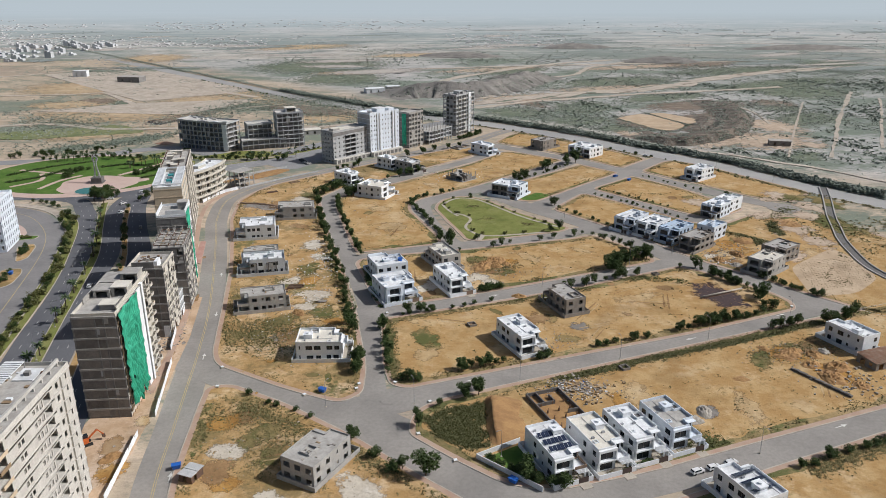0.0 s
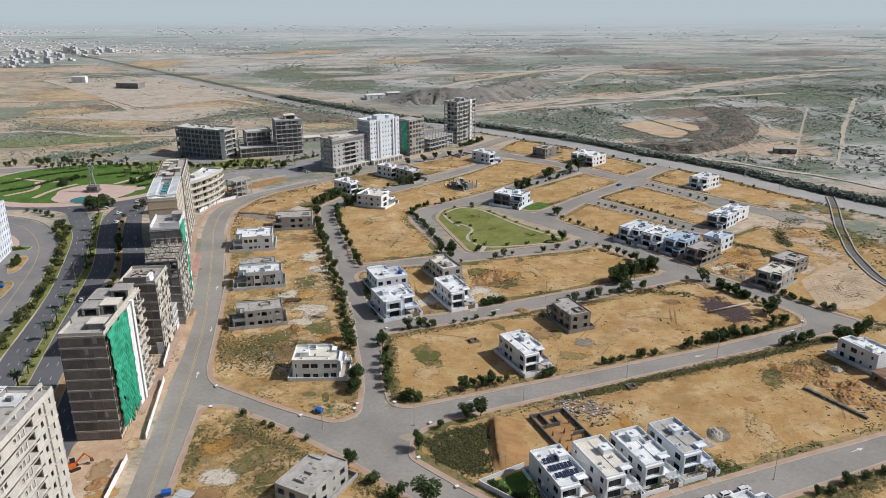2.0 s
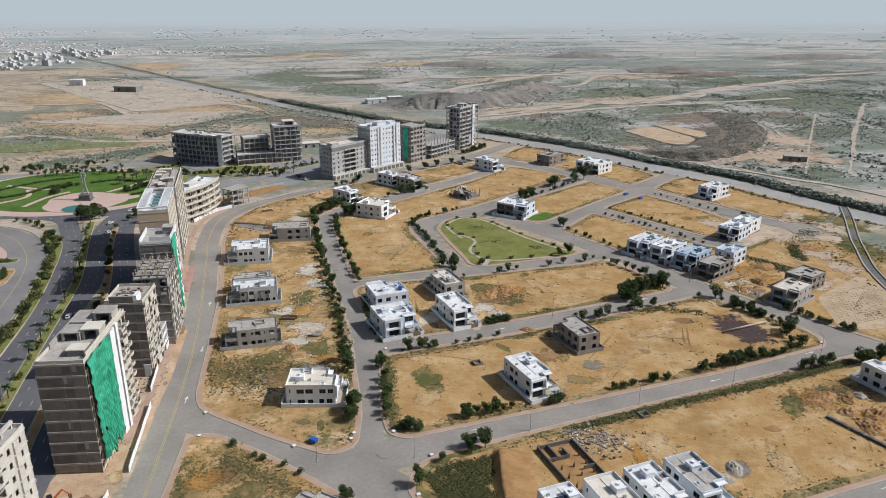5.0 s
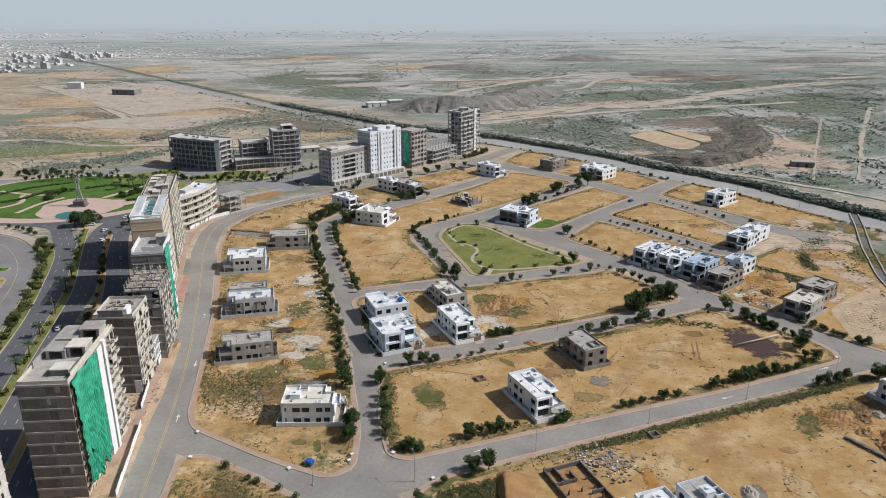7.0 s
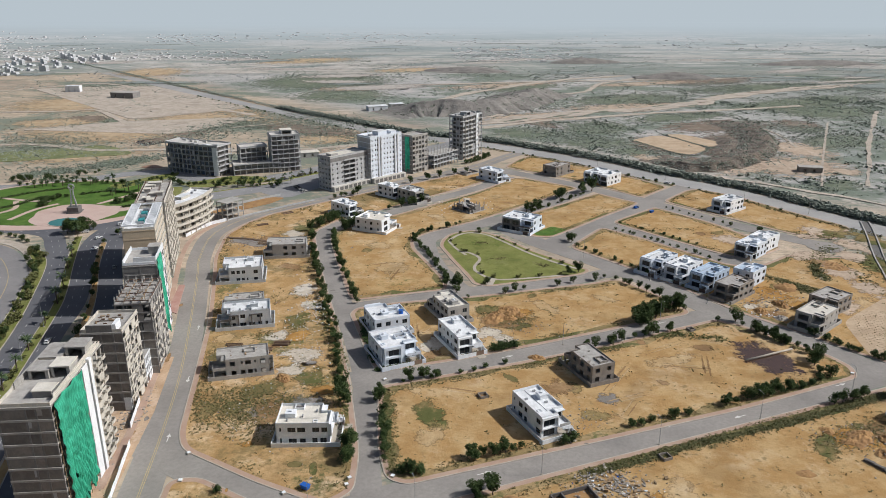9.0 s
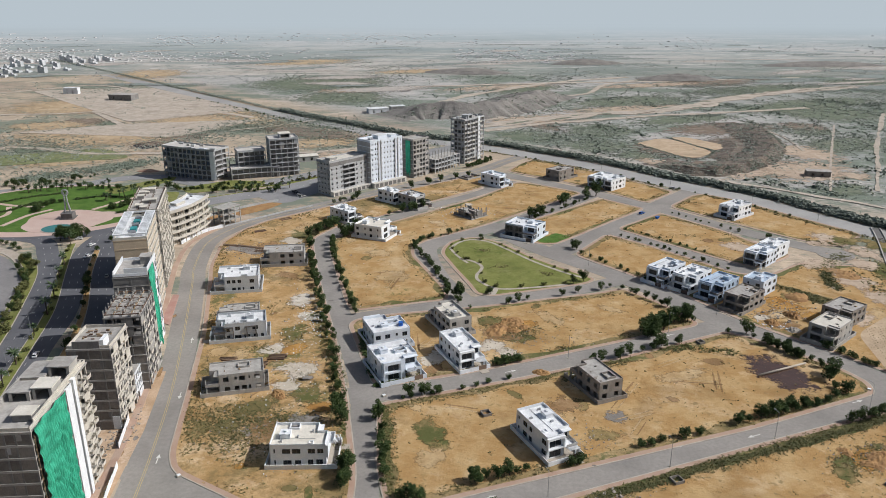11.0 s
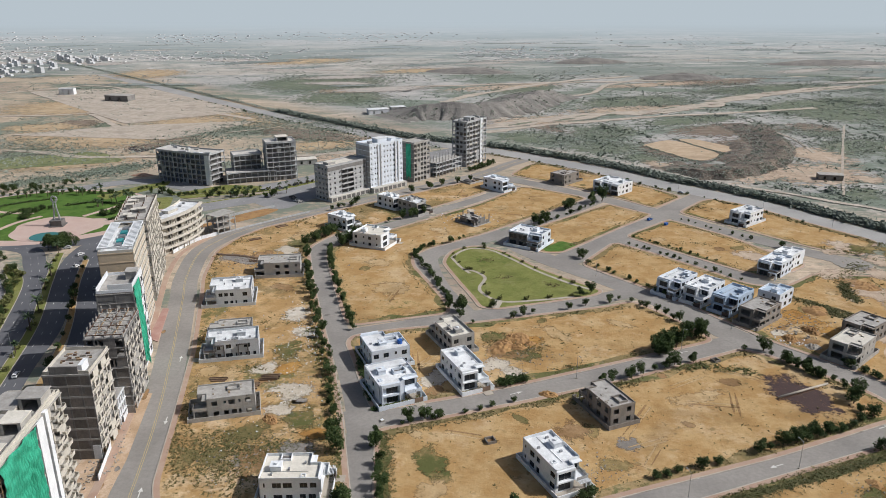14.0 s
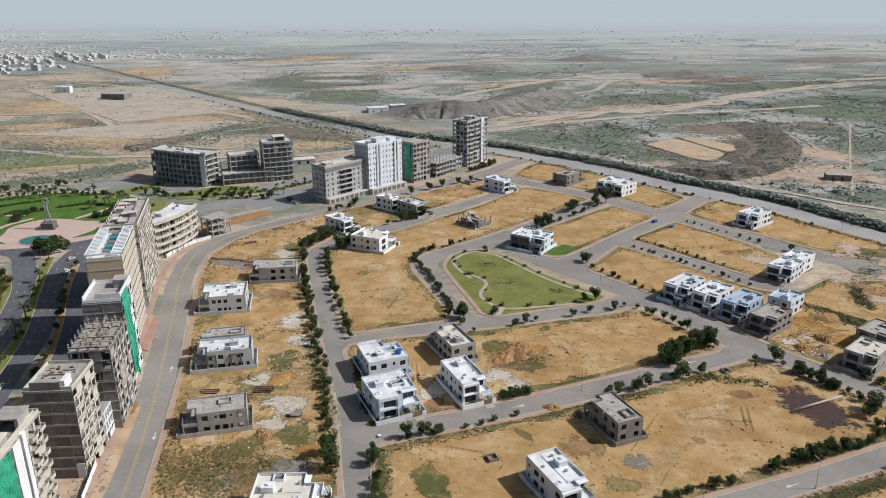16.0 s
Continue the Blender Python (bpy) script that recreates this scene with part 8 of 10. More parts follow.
ZONES = ((238, 849, 75, 26, 25, "greenscrub"), (413, 956, 131, 42, 31, "greenscrub"), (411, 891, 55, 71, -64, "greenscrub"), (137, 783, 36, 48, -30, "greenscrub"), (122, 711, 34, 36, 1, "greenscrub"), (149, 670, 20, 21, -41, "greenscrub"), (68, 755, 38, 33, -26, "greenscrub"), (213, 978, 97, 49, 25, "greenscrub"), (339, 720, 30, 50, -58, "greenscrub"), (340, 779, 22, 29, -43, "greenscrub"), (267, 563, 14, 24, -39, "greenscrub"), (-112, 738, 45, 24, -32, "greenscrub"), (-196, 796, 58, 22, -24, "greenscrub"), (-359, 689, 21, 25, 24, "greenscrub"), (-260, 624, 33, 16, 41, "greenscrub"), (-298, 591, 25, 14, 35, "greenscrub"), (-330, 795, 72, 15, -42, "greenscrub"), (-192, 1153, 114, 98, 23, "greenscrub"), (-143, 1009, 68, 61, 29, "greenscrub"), (-443, 1380, 105, 82, 37, "greenscrub"), (-101, 1378, 98, 72, 32, "greenscrub"), (89, 1089, 77, 37, 38, "greenscrub"), (410, 1096, 124, 39, 23, "greenscrub"), (579, 1174, 37, 52, -72, "greenscrub"), (188, 1305, 82, 45, 27, "greenscrub"), (258, 793, 70, 33, 18, "hillside"), (251, 721, 46, 35, 31, "hillside"), (37, 920, 102, 48, 41, "hillside"), (342, 808, 27, 25, -35, "hillside"), (-382, 823, 27, 23, -18, "hillside"), (-142, 768, 73, 23, -30, "hillside"), (78, 824, 57, 17, -64, "hillside"), (-338, 638, 27, 10, -34, "hillside"), (-255, 727, 41, 19, 56, "hillside"), (194, 634, 21, 13, -69, "hillside"), (636, 1322, 88, 55, 32, "hillside"), (363, 1170, 92, 46, 23, "hillside"), (232, 622, 52, 17, 41, "clearing"), (262, 618, 34, 46, -53, "clearing"), (290, 684, 40, 26, -73, "clearing"), (162, 638, 30, 11, -56, "clearing"), (291, 602, 12, 15, -47, "clearing"), (80, 844, 66, 28, 27, "clearing"), (199, 919, 98, 24, 16, "clearing"), (-83, 682, 50, 17, 34, "clearing"), (62, 1109, 99, 23, 24, "clearing"), (267, 1134, 92, 23, 20, "clearing"), (-262, 898, 110, 24, -43, "tanfield"), (-212, 836, 58, 22, -42, "tanfield"), (-442, 926, 81, 66, 4, "tanfield"), (-266, 824, 52, 45, 17, "tanfield"), (-336, 743, 83, 51, 0, "tanfield"), (-299, 648, 56, 26, 28, "tanfield"), (-372, 985, 74, 28, -42, "tanfield"), (-122, 715, 41, 21, 14, "tanfield"), (-403, 798, 45, 30, -1, "tanfield"), (-276, 1463, 112, 57, 25, "tanfield"), (-134, 1071, 56, 24, 13, "tanfield"), (-482, 1268, 59, 72, 9, "tanfield"), (-73, 1308, 73, 34, 23, "tanfield"))
for k, (x, y, rx, ry, yaw, mt) in enumerate(ZONES):
    patch(x, y, rx, ry, mt, {"greenscrub": "low grey-green scrub on the plain", "hillside": "brown stony rise on the plain", "clearing": "pale scraped clearing on the plain", "tanfield": "bare tan field on the plain"}[mt], k + 1, 0.04 + 0.005 * k, yaw, False)
for k, (x, y, rx, ry, yaw) in enumerate(((174, 384, 15, 9, 40), (187, 392, 9, 12, 10), (168, 352, 11, 8, 60), (190, 372, 8, 12, 0), (150, 440, 12, 7, -40), (205, 455, 8, 14, 30))):
    patch(x, y, rx, ry, "clearing", "pale scraped sand", 600 + k, 0.235 + 0.004 * k, yaw)
bm = bmesh.new()
prism(bm, [(p.x, p.y) for p in rounded([(155, 301), (160, 335), (192, 362), (196, 345), (194, 322), (176, 305)], 6)], 0.0, 0.215)
tagged(part("ground", bm, M["tanland"]), "pale levelled seedling field", "ground", kind="structure")

stones(46, 224, 6, 4, 70, 0.3, 1.4, "timber", "broken shuttering boards in the debris", 21)
stones(44, 227, 5, 3, 24, 0.2, 0.5, "blue", "blue plastic scraps in the debris", 22)
stones(-58, 262, 12, 8, 200, 0.15, 0.6, "rubble", "grey stones over the weedy strip", 23)
stones(-92, 425, 14, 10, 320, 0.2, 0.9, "rubble", "building debris behind the unfinished villa", 24)
stones(-56, 345, 6, 8, 160, 0.2, 0.8, "white", "pale broken blocks by a puddle", 25)
thicket("weeds", [(-76, 262), (-84, 270), (-72, 258), (-60, 250)], 1100, 0.16, 0.5, 4.5, M["weed"], "green weeds on the sandy strip", 121)
thicket("weeds", [(-80, 246), (-66, 236), (-50, 228), (-36, 222)], 1800, 0.16, 0.45, 2.0, M["weed"], "weeds along the inner kerb", 122)
thicket("weeds", [(-30, 240), (-34, 262), (-40, 290), (-48, 318), (-58, 352)], 1500, 0.18, 0.5, 2.0, M["shrub"], "weeds between the street trees", 123)
thicket("weeds", [(-64, 214), (-44, 202), (-26, 190), (-12, 180)], 1500, 0.18, 0.5, 2.2, M["weed"], "dry weeds along the corner kerb", 124)
thicket("weeds", [(-18, 232), (-21, 255), (-22, 275)], 700, 0.16, 0.4, 1.3, M["shrub"], "weeds under the street trees", 125)
thicket("weeds", [(-14, 283), (20, 295), (45, 305), (60, 311)], 1500, 0.18, 0.5, 1.8, M["weed"], "weeds along the cross road", 126)

M["sitesand"] = soil("site_sand", (0.56, 0.405, 0.28), (0.47, 0.325, 0.205), (0.66, 0.53, 0.42), (0.34, 0.24, 0.15), (0.16, 0.15, 0.07), 0.06, 0.03, 0.3)
for k, (x, y, rx, ry, mt) in enumerate(((122, 250, 13, 6, "earth"), (134, 254, 10, 6, "dug"), (112, 246, 10, 4, "weedy"), (56, 214, 10, 3, "earth"), (20, 338, 10, 7, "dug"), (24, 330, 8, 6, "weedy"), (15, 345, 7, 5, "weedy"), (28, 342, 7, 5, "earth"), (82, 212, 5, 3.5, "gravel"), (-8, 262, 9, 5, "weedy"), (20, 286, 12, 4, "weedy"), (52, 272, 5, 4, "gravel"), (46, 262, 6, 4, "weedy"), (-88, 300, 5, 5, "weedy"), (-90, 315, 6, 4, "pale"), (-97, 345, 6, 5, "earth"), (-66, 378, 7, 8, "weedy"), (-64, 332, 6, 9, "weedy"), (-50, 285, 6, 9, "weedy"), (-70, 318, 6, 5, "lime"))):
    patch(x, y, rx, ry, mt, {"lime": "pale lime-dusted scrape on the soil", "gravel": "grey heap of gravel spread thin", "weedy": "patch of dry olive grass", "dug": "churned brown soil", "pale": "pale scraped patch of sand", "earth": "loose orange earth"}[mt], 500 + k, 0.216 + 0.0025 * (k % 4), 31.0 * k)
for k, (x, y, rx, ry, h, mt) in enumerate(((120, 248, 3, 2, 0.8, "dirt"), (126, 252, 3.5, 2.5, 1.0, "dirt"), (132, 249, 3, 3, 1.1, "dirt"), (137, 252, 2.5, 2, 0.9, "rubble"), (116, 254, 2.5, 2, 0.7, "dirt"), (18, 340, 3, 2, 1.0, "dirt"), (23, 336, 3.5, 2.5, 1.2, "dirt"), (28, 339, 2.5, 2, 0.9, "dirt"), (21, 345, 3, 2, 0.9, "dirt"), (81, 211.5, 4, 2.5, 1.1, "rubble"))):
    heap("soil_mound", x, y, rx, ry, h, mt, "loose heap of dug earth" if mt == "dirt" else "grey heap of gravel", "earth heap", yaw=29 * k, seed=90 + k, z=0.12, n=20, rough=0.9)
stones(126, 250, 9, 4, 240, 0.15, 0.6, "rubble", "stones and rubbish over churned soil", 31)
stones(22, 338, 7, 5, 260, 0.12, 0.5, "dirt", "clods of dug earth", 32)
stones(-62, 300, 10, 22, 260, 0.12, 0.45, "rubble", "rubbish strewn over the back plots", 33)
thicket("weeds", [(112, 246), (128, 254), (142, 258)], 900, 0.18, 0.45, 3.5, M["weed"], "dry weeds over churned soil", 131)
thicket("weeds", [(14, 342), (22, 332), (32, 336)], 900, 0.16, 0.4, 3.0, M["weed"], "dry weeds over the spoil", 132)

# bare ground between the tower sites and the road
bm = bmesh.new()
prism(bm, [(-112, 174), (-88.5, 160), (-90, 190), (-93, 225), (-97, 262), (-104, 300), (-111, 300), (-110, 260), (-110, 206)], -0.02, 0.055)
tagged(part("ground", bm, M["sitesand"]), "trampled pinkish sand between the tower sites", "ground", kind="structure")

bm = bmesh.new()
prism(bm, [(-340, 424), (-251, 420), (-224, 399), (-202, 360), (-189, 315), (-175, 260), (-156, 170), (-240, 150), (-340, 300)], -0.02, 0.02)
tagged(part("road", bm, M["ringtar"]), "broad worn asphalt apron beside the boulevard", "road", kind="structure")

# lawn strips with shrubs along the far boulevards
for pts, lb in (([(-189, 558), (-179, 545), (-135, 563), (-134, 578), (-161, 581)], "green verge with shrubs before the grey blocks"), ([(-239, 551), (-227, 541), (-201, 580), (-203, 592), (-217, 580)], "green verge between the far roads"), ([(-210, 545), (-202, 514), (-180, 523), (-186, 549)], "green corner lawn beside the garden")):
    out = rounded(pts, 4)
    bm = bmesh.new()
    prism(bm, [(p.x, p.y) for p in out], 0.0, 0.212)
    tagged(part("ground", bm, M["lawn"]), lb, "lawn", kind="structure")
row(BUSHES, [(-182, 553), (-160, 567), (-140, 572)], 14, 0.7, 1.2, 3.0, 0.2)
row(BUSHES, [(-232, 548), (-214, 568), (-204, 585)], 9, 0.7, 1.1, 2.0, 0.2)
row(BUSHES, [(-206, 540), (-196, 525), (-186, 530)], 8, 0.8, 1.3, 2.5, 0.2)
thicket("scrub", [(-248, 720), (-215, 790), (-150, 830), (-110, 800), (-140, 750)], 2600, 0.5, 1.5, 20, M["thorn"], "olive scrub on rough ground behind the grey blocks", 131, per=6, free=True)
thicket("scrub", [(-395, 730), (-345, 700), (-335, 660)], 1200, 0.5, 1.3, 18, M["thorn"], "olive scrub in a green hollow", 132, per=6, free=True)
thicket("scrub", [(-310, 575), (-278, 600), (-243, 640)], 800, 0.5, 1.4, 8, M["thorn"], "dark scrub along the sandy verge", 133, per=6, free=True)
for pts in ([(-290, 486), (-276, 500), (-268, 520)], [(-246, 528), (-232, 536), (-216, 532)], [(-300, 505), (-284, 528), (-262, 544)], [(-206, 498), (-196, 512), (-192, 528)]):
    thicket("hedge", pts, 260, 0.6, 1.1, 0.7, M["leaf"], "clipped low hedge on the garden lawn", abs(int(pts[0][0])), per=7, free=True, z=0.25)
heap("gravel_heap", -230, 608, 8, 4, 1.6, "metalroof", "reddish heap of site material by the road", "earth heap", seed=71, n=18, rough=0.6)

# kerbed islands, verge and planting round the ring road
def island(pts, label, top="green", r=3.0):
    out = rounded(pts, r)
    mid = inset(out, 0.45)
    for nm, z1, mt, lb, ln in (("kerb", 0.22, "kerb", "pale kerb round a traffic island", out), ("ground", 0.25, top, label, mid)):
        bm = bmesh.new()
        prism(bm, [(p.x, p.y) for p in ln], 0.0, z1)
        tagged(part(nm, bm, M[mt]), lb, nm, kind="structure")


island([(-268, 412), (-250, 405), (-237, 399), (-227, 389), (-222, 380), (-228, 374), (-250, 372), (-268, 380)], "pink paved rim of the ring island", "pink", 6)
for pts, top in (([(-262, 407), (-246, 400), (-235, 392), (-229, 384), (-233, 379), (-250, 377)], "lawn"), ([(-258, 402), (-247, 396), (-238, 388), (-240, 383), (-252, 383)], "weedy")):
    out = rounded(pts, 4)
    bm = bmesh.new()
    prism(bm, [(p.x, p.y) for p in out], 0.0, 0.29 if top == "lawn" else 0.32)
    tagged(part("ground", bm, M["wild" if top == "weedy" else top]), "planted bed inside the ring island", "ground", kind="structure")
island([(-229, 370), (-214, 374), (-214, 379.5), (-229, 379)], "narrow green strip on the ring apron", "green", 2)
island([(-206, 340), (-203, 346), (-207.5, 363), (-211, 367), (-217, 362)], "planted corner island with dry soil", "wild", 3)
island([(-196, 308), (-193, 314), (-195.5, 327), (-198.5, 333), (-207, 331), (-203, 310)], "planted corner island with dry soil", "wild", 3)
row(BUSHES, [(-242, 396), (-234, 386)], 6, 0.8, 1.2, 2.0, 0.25)
row(BUSHES, [(-208, 348), (-210, 360)], 5, 0.9, 1.4, 1.2, 0.25)
row(SHRUBS, [(-225, 374), (-216, 376)], 4, 0.7, 1.0, 0.6, 0.25)
row(BUSHES, [(-198, 314), (-201, 328)], 4, 0.8, 1.2, 1.2, 0.25)
row(BUSHES, [(-214, 402), (-206, 392), (-200, 382)], 9, 0.8, 1.3, 1.0, 0.2)
row(BUSHES, [(-252, 441), (-238, 437), (-228, 428)], 5, 0.8, 1.1, 1.2, 0.2)
for pts, w, mt, lb in (([(-300, 444), (-266, 438), (-250, 433.5), (-233, 426), (-217, 410), (-204, 392), (-195, 370)], 5.0, "track", "pale sandy pavement round the ring road"), ([(-300, 441), (-265, 434.5), (-249, 430.5), (-232, 422), (-217, 406.5), (-203.5, 386), (-194.5, 364), (-187, 342), (-180, 317), (-173, 290), (-166, 262)], 1.0, "kerb", "pale kerb of the ring road")):
    l2 = dense(pts, 3)
    bm = bmesh.new()
    strip(bm, side(l2, -w / 2), side(l2, w / 2), -0.02, 0.20 if w > 2 else 0.235)
    tagged(part("pavement" if w > 2 else "kerb", bm, M[mt]), lb, "pavement" if w > 2 else "kerb", kind="structure")

# median with palms between the far carriageways, and the dug bank with its barrier
for pts, w, top, lb in (([(-190, 556), (-160, 556), (-138, 562), (-118, 573), (-94, 598), (-62, 632), (-30, 664)], 4.5, "lawn", "planted median between the far carriageways"), ([(-176, 526), (-160, 536), (-146, 546), (-132, 556), (-116, 570)], 2.5, "lawn", "green verge of the far carriageway")):
    median(pts, w, top, lb)
row(PALMS, [(-150, 558), (-118, 573), (-70, 623)], 12, 0.6, 0.8, 0.8, 0.2)
row(SHRUBS, [(-190, 556), (-138, 562), (-94, 598)], 24, 0.8, 1.2, 0.9, 0.2)
bm = bmesh.new()
prism(bm, [(p.x, p.y) for p in rounded([(-152, 484), (-134, 490), (-117, 508), (-110, 522), (-120, 523), (-138, 503)], 3)], -0.02, 0.24)
tagged(part("ground", bm, M["dirt"]), "dug orange bank beside the carriageway", "ground", kind="structure")
for a, c in (((-155, 483), (-147, 494)), ((-147, 494), (-138, 505)), ((-138, 505), (-127, 516)), ((-127, 516), (-114, 527))):
    hoarding(a, c, 1.6, "coolconc")


# ---- tower details ----
def bend(base, k, step=3.0, axis=0):
    """Curves a straight block along its axis: what stands at x moves by k * x * x across its length."""
    seen = set()
    for ob in base.children:
        at = ob.matrix_basis.translation
        if abs(at.x) > 0.01 or abs(at.y) > 0.01:
            move = Vector((0, 0, 0))
            move[1 - axis] = k * at[axis] ** 2
            ob.matrix_basis = Matrix.Translation(move) @ ob.matrix_basis
            continue
        if ob.data.name in seen:
            continue
        seen.add(ob.data.name)
        bm = bmesh.new()
        bm.from_mesh(ob.data)
        xs = [v.co[axis] for v in bm.verts]
        x = math.ceil(min(xs) / step) * step
        while x < max(xs):
            at, way = Vector((0, 0, 0)), Vector((0, 0, 0))
            at[axis], way[axis] = x, 1
            bmesh.ops.bisect_plane(bm, geom=bm.verts[:] + bm.edges[:] + bm.faces[:], plane_co=at, plane_no=way)
            x += step
        for v in bm.verts:
            v.co[1 - axis] += k * v.co[axis] ** 2
        bm.to_mesh(ob.data)
        bm.free()


def drape(base, x0, x1, y, z0, z1, label, facing="x", folds=9, sag=0.5, seed=1, taper=0.0):
    """A hanging net with deep folds, on the plane of a wall."""
    bm = bmesh.new()
    nu, nv = 84, 60
    grid = {}
    for i in range(nu + 1):
        for j in range(nv + 1):
            u, v = i / nu, j / nv
            a = x0 + (x1 - x0) * (u * (1 - taper * v) + 0.5 * taper * v)
            lean = 2 * noise.noise(Vector((u * 3, v * 2, seed))) + 1.2 * noise.noise(Vector((u * 7, v * 5, seed + 1)))
            out = 0.3 + sag * (0.25 + 0.75 * abs(math.sin(u * folds * math.pi + lean))) * (0.25 + 0.75 * v) * (0.7 + 0.6 * noise.noise(Vector((u * 2, v * 3, seed + 6)))) + 0.45 * sag * noise.noise(Vector((u * 5, v * 16, seed + 3)))
            z = z1 - (z1 - z0) * v * (0.93 + 0.13 * noise.noise(Vector((u * 7, seed, 1))))
            grid[i, j] = bm.verts.new((y + out, a, z) if facing == "x" else (y - out, a, z) if facing == "-x" else (a, y - out, z))
    for i in range(nu):
        for j in range(nv):
            if noise.noise(Vector((i * 0.3, j * 0.12, seed + 8))) < -0.62 - 0.25 * (1 - j / nv):
                continue
            bm.faces.new((grid[i, j], grid[i + 1, j], grid[i + 1, j + 1], grid[i, j + 1]))
    return part("net", bm, M["net"], base, label)


def infill(base, w, d, floors, fh, bays, material="block", cols="concrete", seed=1, face=-1):
    """Block panels between the frame's slabs and columns on an end wall."""
    g_ = random.Random(seed)
    cuts = [-w / 2]
    for f_ in bays:
        cuts.append(cuts[-1] + w * f_)
    y0, y1 = (-d / 2 - 0.1, -d / 2 - 0.004) if face < 0 else (d / 2 + 0.004, d / 2 + 0.1)
    for k in range(floors):
        for a, c in zip(cuts, cuts[1:]):
            low = k * fh + (0.0 if g_.random() < 0.75 else 0.6)
            boxes("infill_panel", M[material], base, [(a + 0.22, c - 0.22, y0, y1, low, (k + 1) * fh - 0.42)])
        boxes("edge_beam", M["concrete"], base, [(-w / 2 - 0.3, w / 2 + 0.3, (y0 - 0.16) if face < 0 else y1 - 0.1, (y0 + 0.1) if face < 0 else y1 + 0.16, (k + 1) * fh - 0.62, (k + 1) * fh - 0.37)])
        if g_.random() < 0.8:
            q = g_.choice(cuts[1:-1]) + g_.uniform(-0.8, 0.3)
            boxes("plaster_patch", M[g_.choice(("concrete", "coolconc", "darkconc"))], base, [(q, q + g_.uniform(0.8, 1.7), y0 - 0.03, y0 + 0.02, k * fh + g_.uniform(0.3, 1.2), (k + 1) * fh - 0.62)] if face < 0 else [(q, q + 1.2, y1 - 0.02, y1 + 0.03, k * fh + 0.6, (k + 1) * fh - 0.62)])
    for q in cuts:
        boxes("column", M[cols], base, [(q - 0.2, q + 0.2, y0 - 0.1, y1, 0, floors * fh - 0.36)])


def roof_room(base, x0, x1, y0, y1, z, h, wall="concrete", roof="roofwhite", open_front=True):
    bm = bmesh.new()
    wall_run(bm, (x0, y0), (x1, y0), z, z + h, 0.2, [(0.8, max(1.2, x1 - x0 - 0.8), z + 0.05, z + h - 0.3)] if open_front else [])
    wall_run(bm, (x1, y0 + 0.2), (x1, y1), z, z + h, 0.2, [])
    wall_run(bm, (x1 - 0.2, y1), (x0 + 0.2, y1), z, z + h, 0.2, [])
    wall_run(bm, (x0, y1), (x0, y0 + 0.2), z, z + h, 0.2, [])
    part("roof_room", bm, M[wall], base)
    boxes("room_roof", M[roof], base, [(x0 - 0.25, x1 + 0.25, y0 - 0.25, y1 + 0.25, z + h, z + h + 0.22)])


def balcony(base, x, y, z, depth, width, material="cream"):
    """A balcony slab with an upstand, rounded at its outer corners; on a wall facing local +x."""
    pts = [(x, y - width / 2), (x + depth * 0.7, y - width / 2), (x + depth, y - width * 0.3), (x + depth, y + width * 0.3), (x + depth * 0.7, y + width / 2), (x, y + width / 2)]
    bm = bmesh.new()
    prism(bm, pts, z - 0.2, z)
    for a, c in zip(pts, pts[1:]):
        wall_run(bm, a, c, z, z + 0.75, 0.14, [])
    part("balcony", bm, M[material], base)


# pale tower: roof frame, sand and sheets
boxes("roof_girder", M["paleconc"], t1, [(4.7, 5.3, -33, 33, 38.5, 39.3)])
for k in range(17):
    boxes("roof_post", M["paleconc"], t1, [(4.8, 5.2, -32.6 + k * 4.05, -32.1 + k * 4.05, 37.4, 38.5)])
for k in range(11):
    boxes("balcony_front", M["tan" if k % 3 else "timber"], t1, [(7.5, 8.3, -2.9, 1.1, 3.4 * k + 0.0, 3.4 * k + 0.2), (8.15, 8.3, -2.9, 1.1, 3.4 * k + 0.2, 3.4 * k + 0.95)])
    boxes("corner_bay", M["paleconc"], t1, [(7.5, 7.95, 27.5, 29.5, 3.4 * k, 3.4 * k + 3.0)])
boxes("sheet_roof", M["roofwhite"], t1, [(-7.3, -2.5, 6, 32, 39.0, 39.15)])
for k in range(24):
    boxes("sheet_rib", M["pole"], t1, [(-7.3, -2.5, 6.5 + k * 1.05, 6.6 + k * 1.05, 39.15, 39.3)])
boxes("sheet_post", M["pole"], t1, [(-2.7, -2.5, 31.6, 31.8, 37.4, 39.0)])
boxes("sheet_post", M["pole"], t1, [(-2.7, -2.5, 6.2, 6.4, 37.4, 39.0)])
g = random.Random(5)
for k in range(40):
    a, c = g.uniform(-6, 4), g.uniform(-28, 30)
    boxes("roof_debris", M[g.choice(("timber", "rubble", "white", "steel"))], t1, [(a, a + g.uniform(0.4, 2.2), c, c + g.uniform(0.3, 1.2), 37.42, 37.45 + g.uniform(0.1, 0.6))])
boxes("roof_slab", M["roofwhite"], t1, [(-2.5, 2.5, 25, 31, 37.42, 37.75)])
boxes("roof_slab", M["darkconc"], t1, [(-0.5, 0.8, 27, 28.2, 37.75, 38.7)])

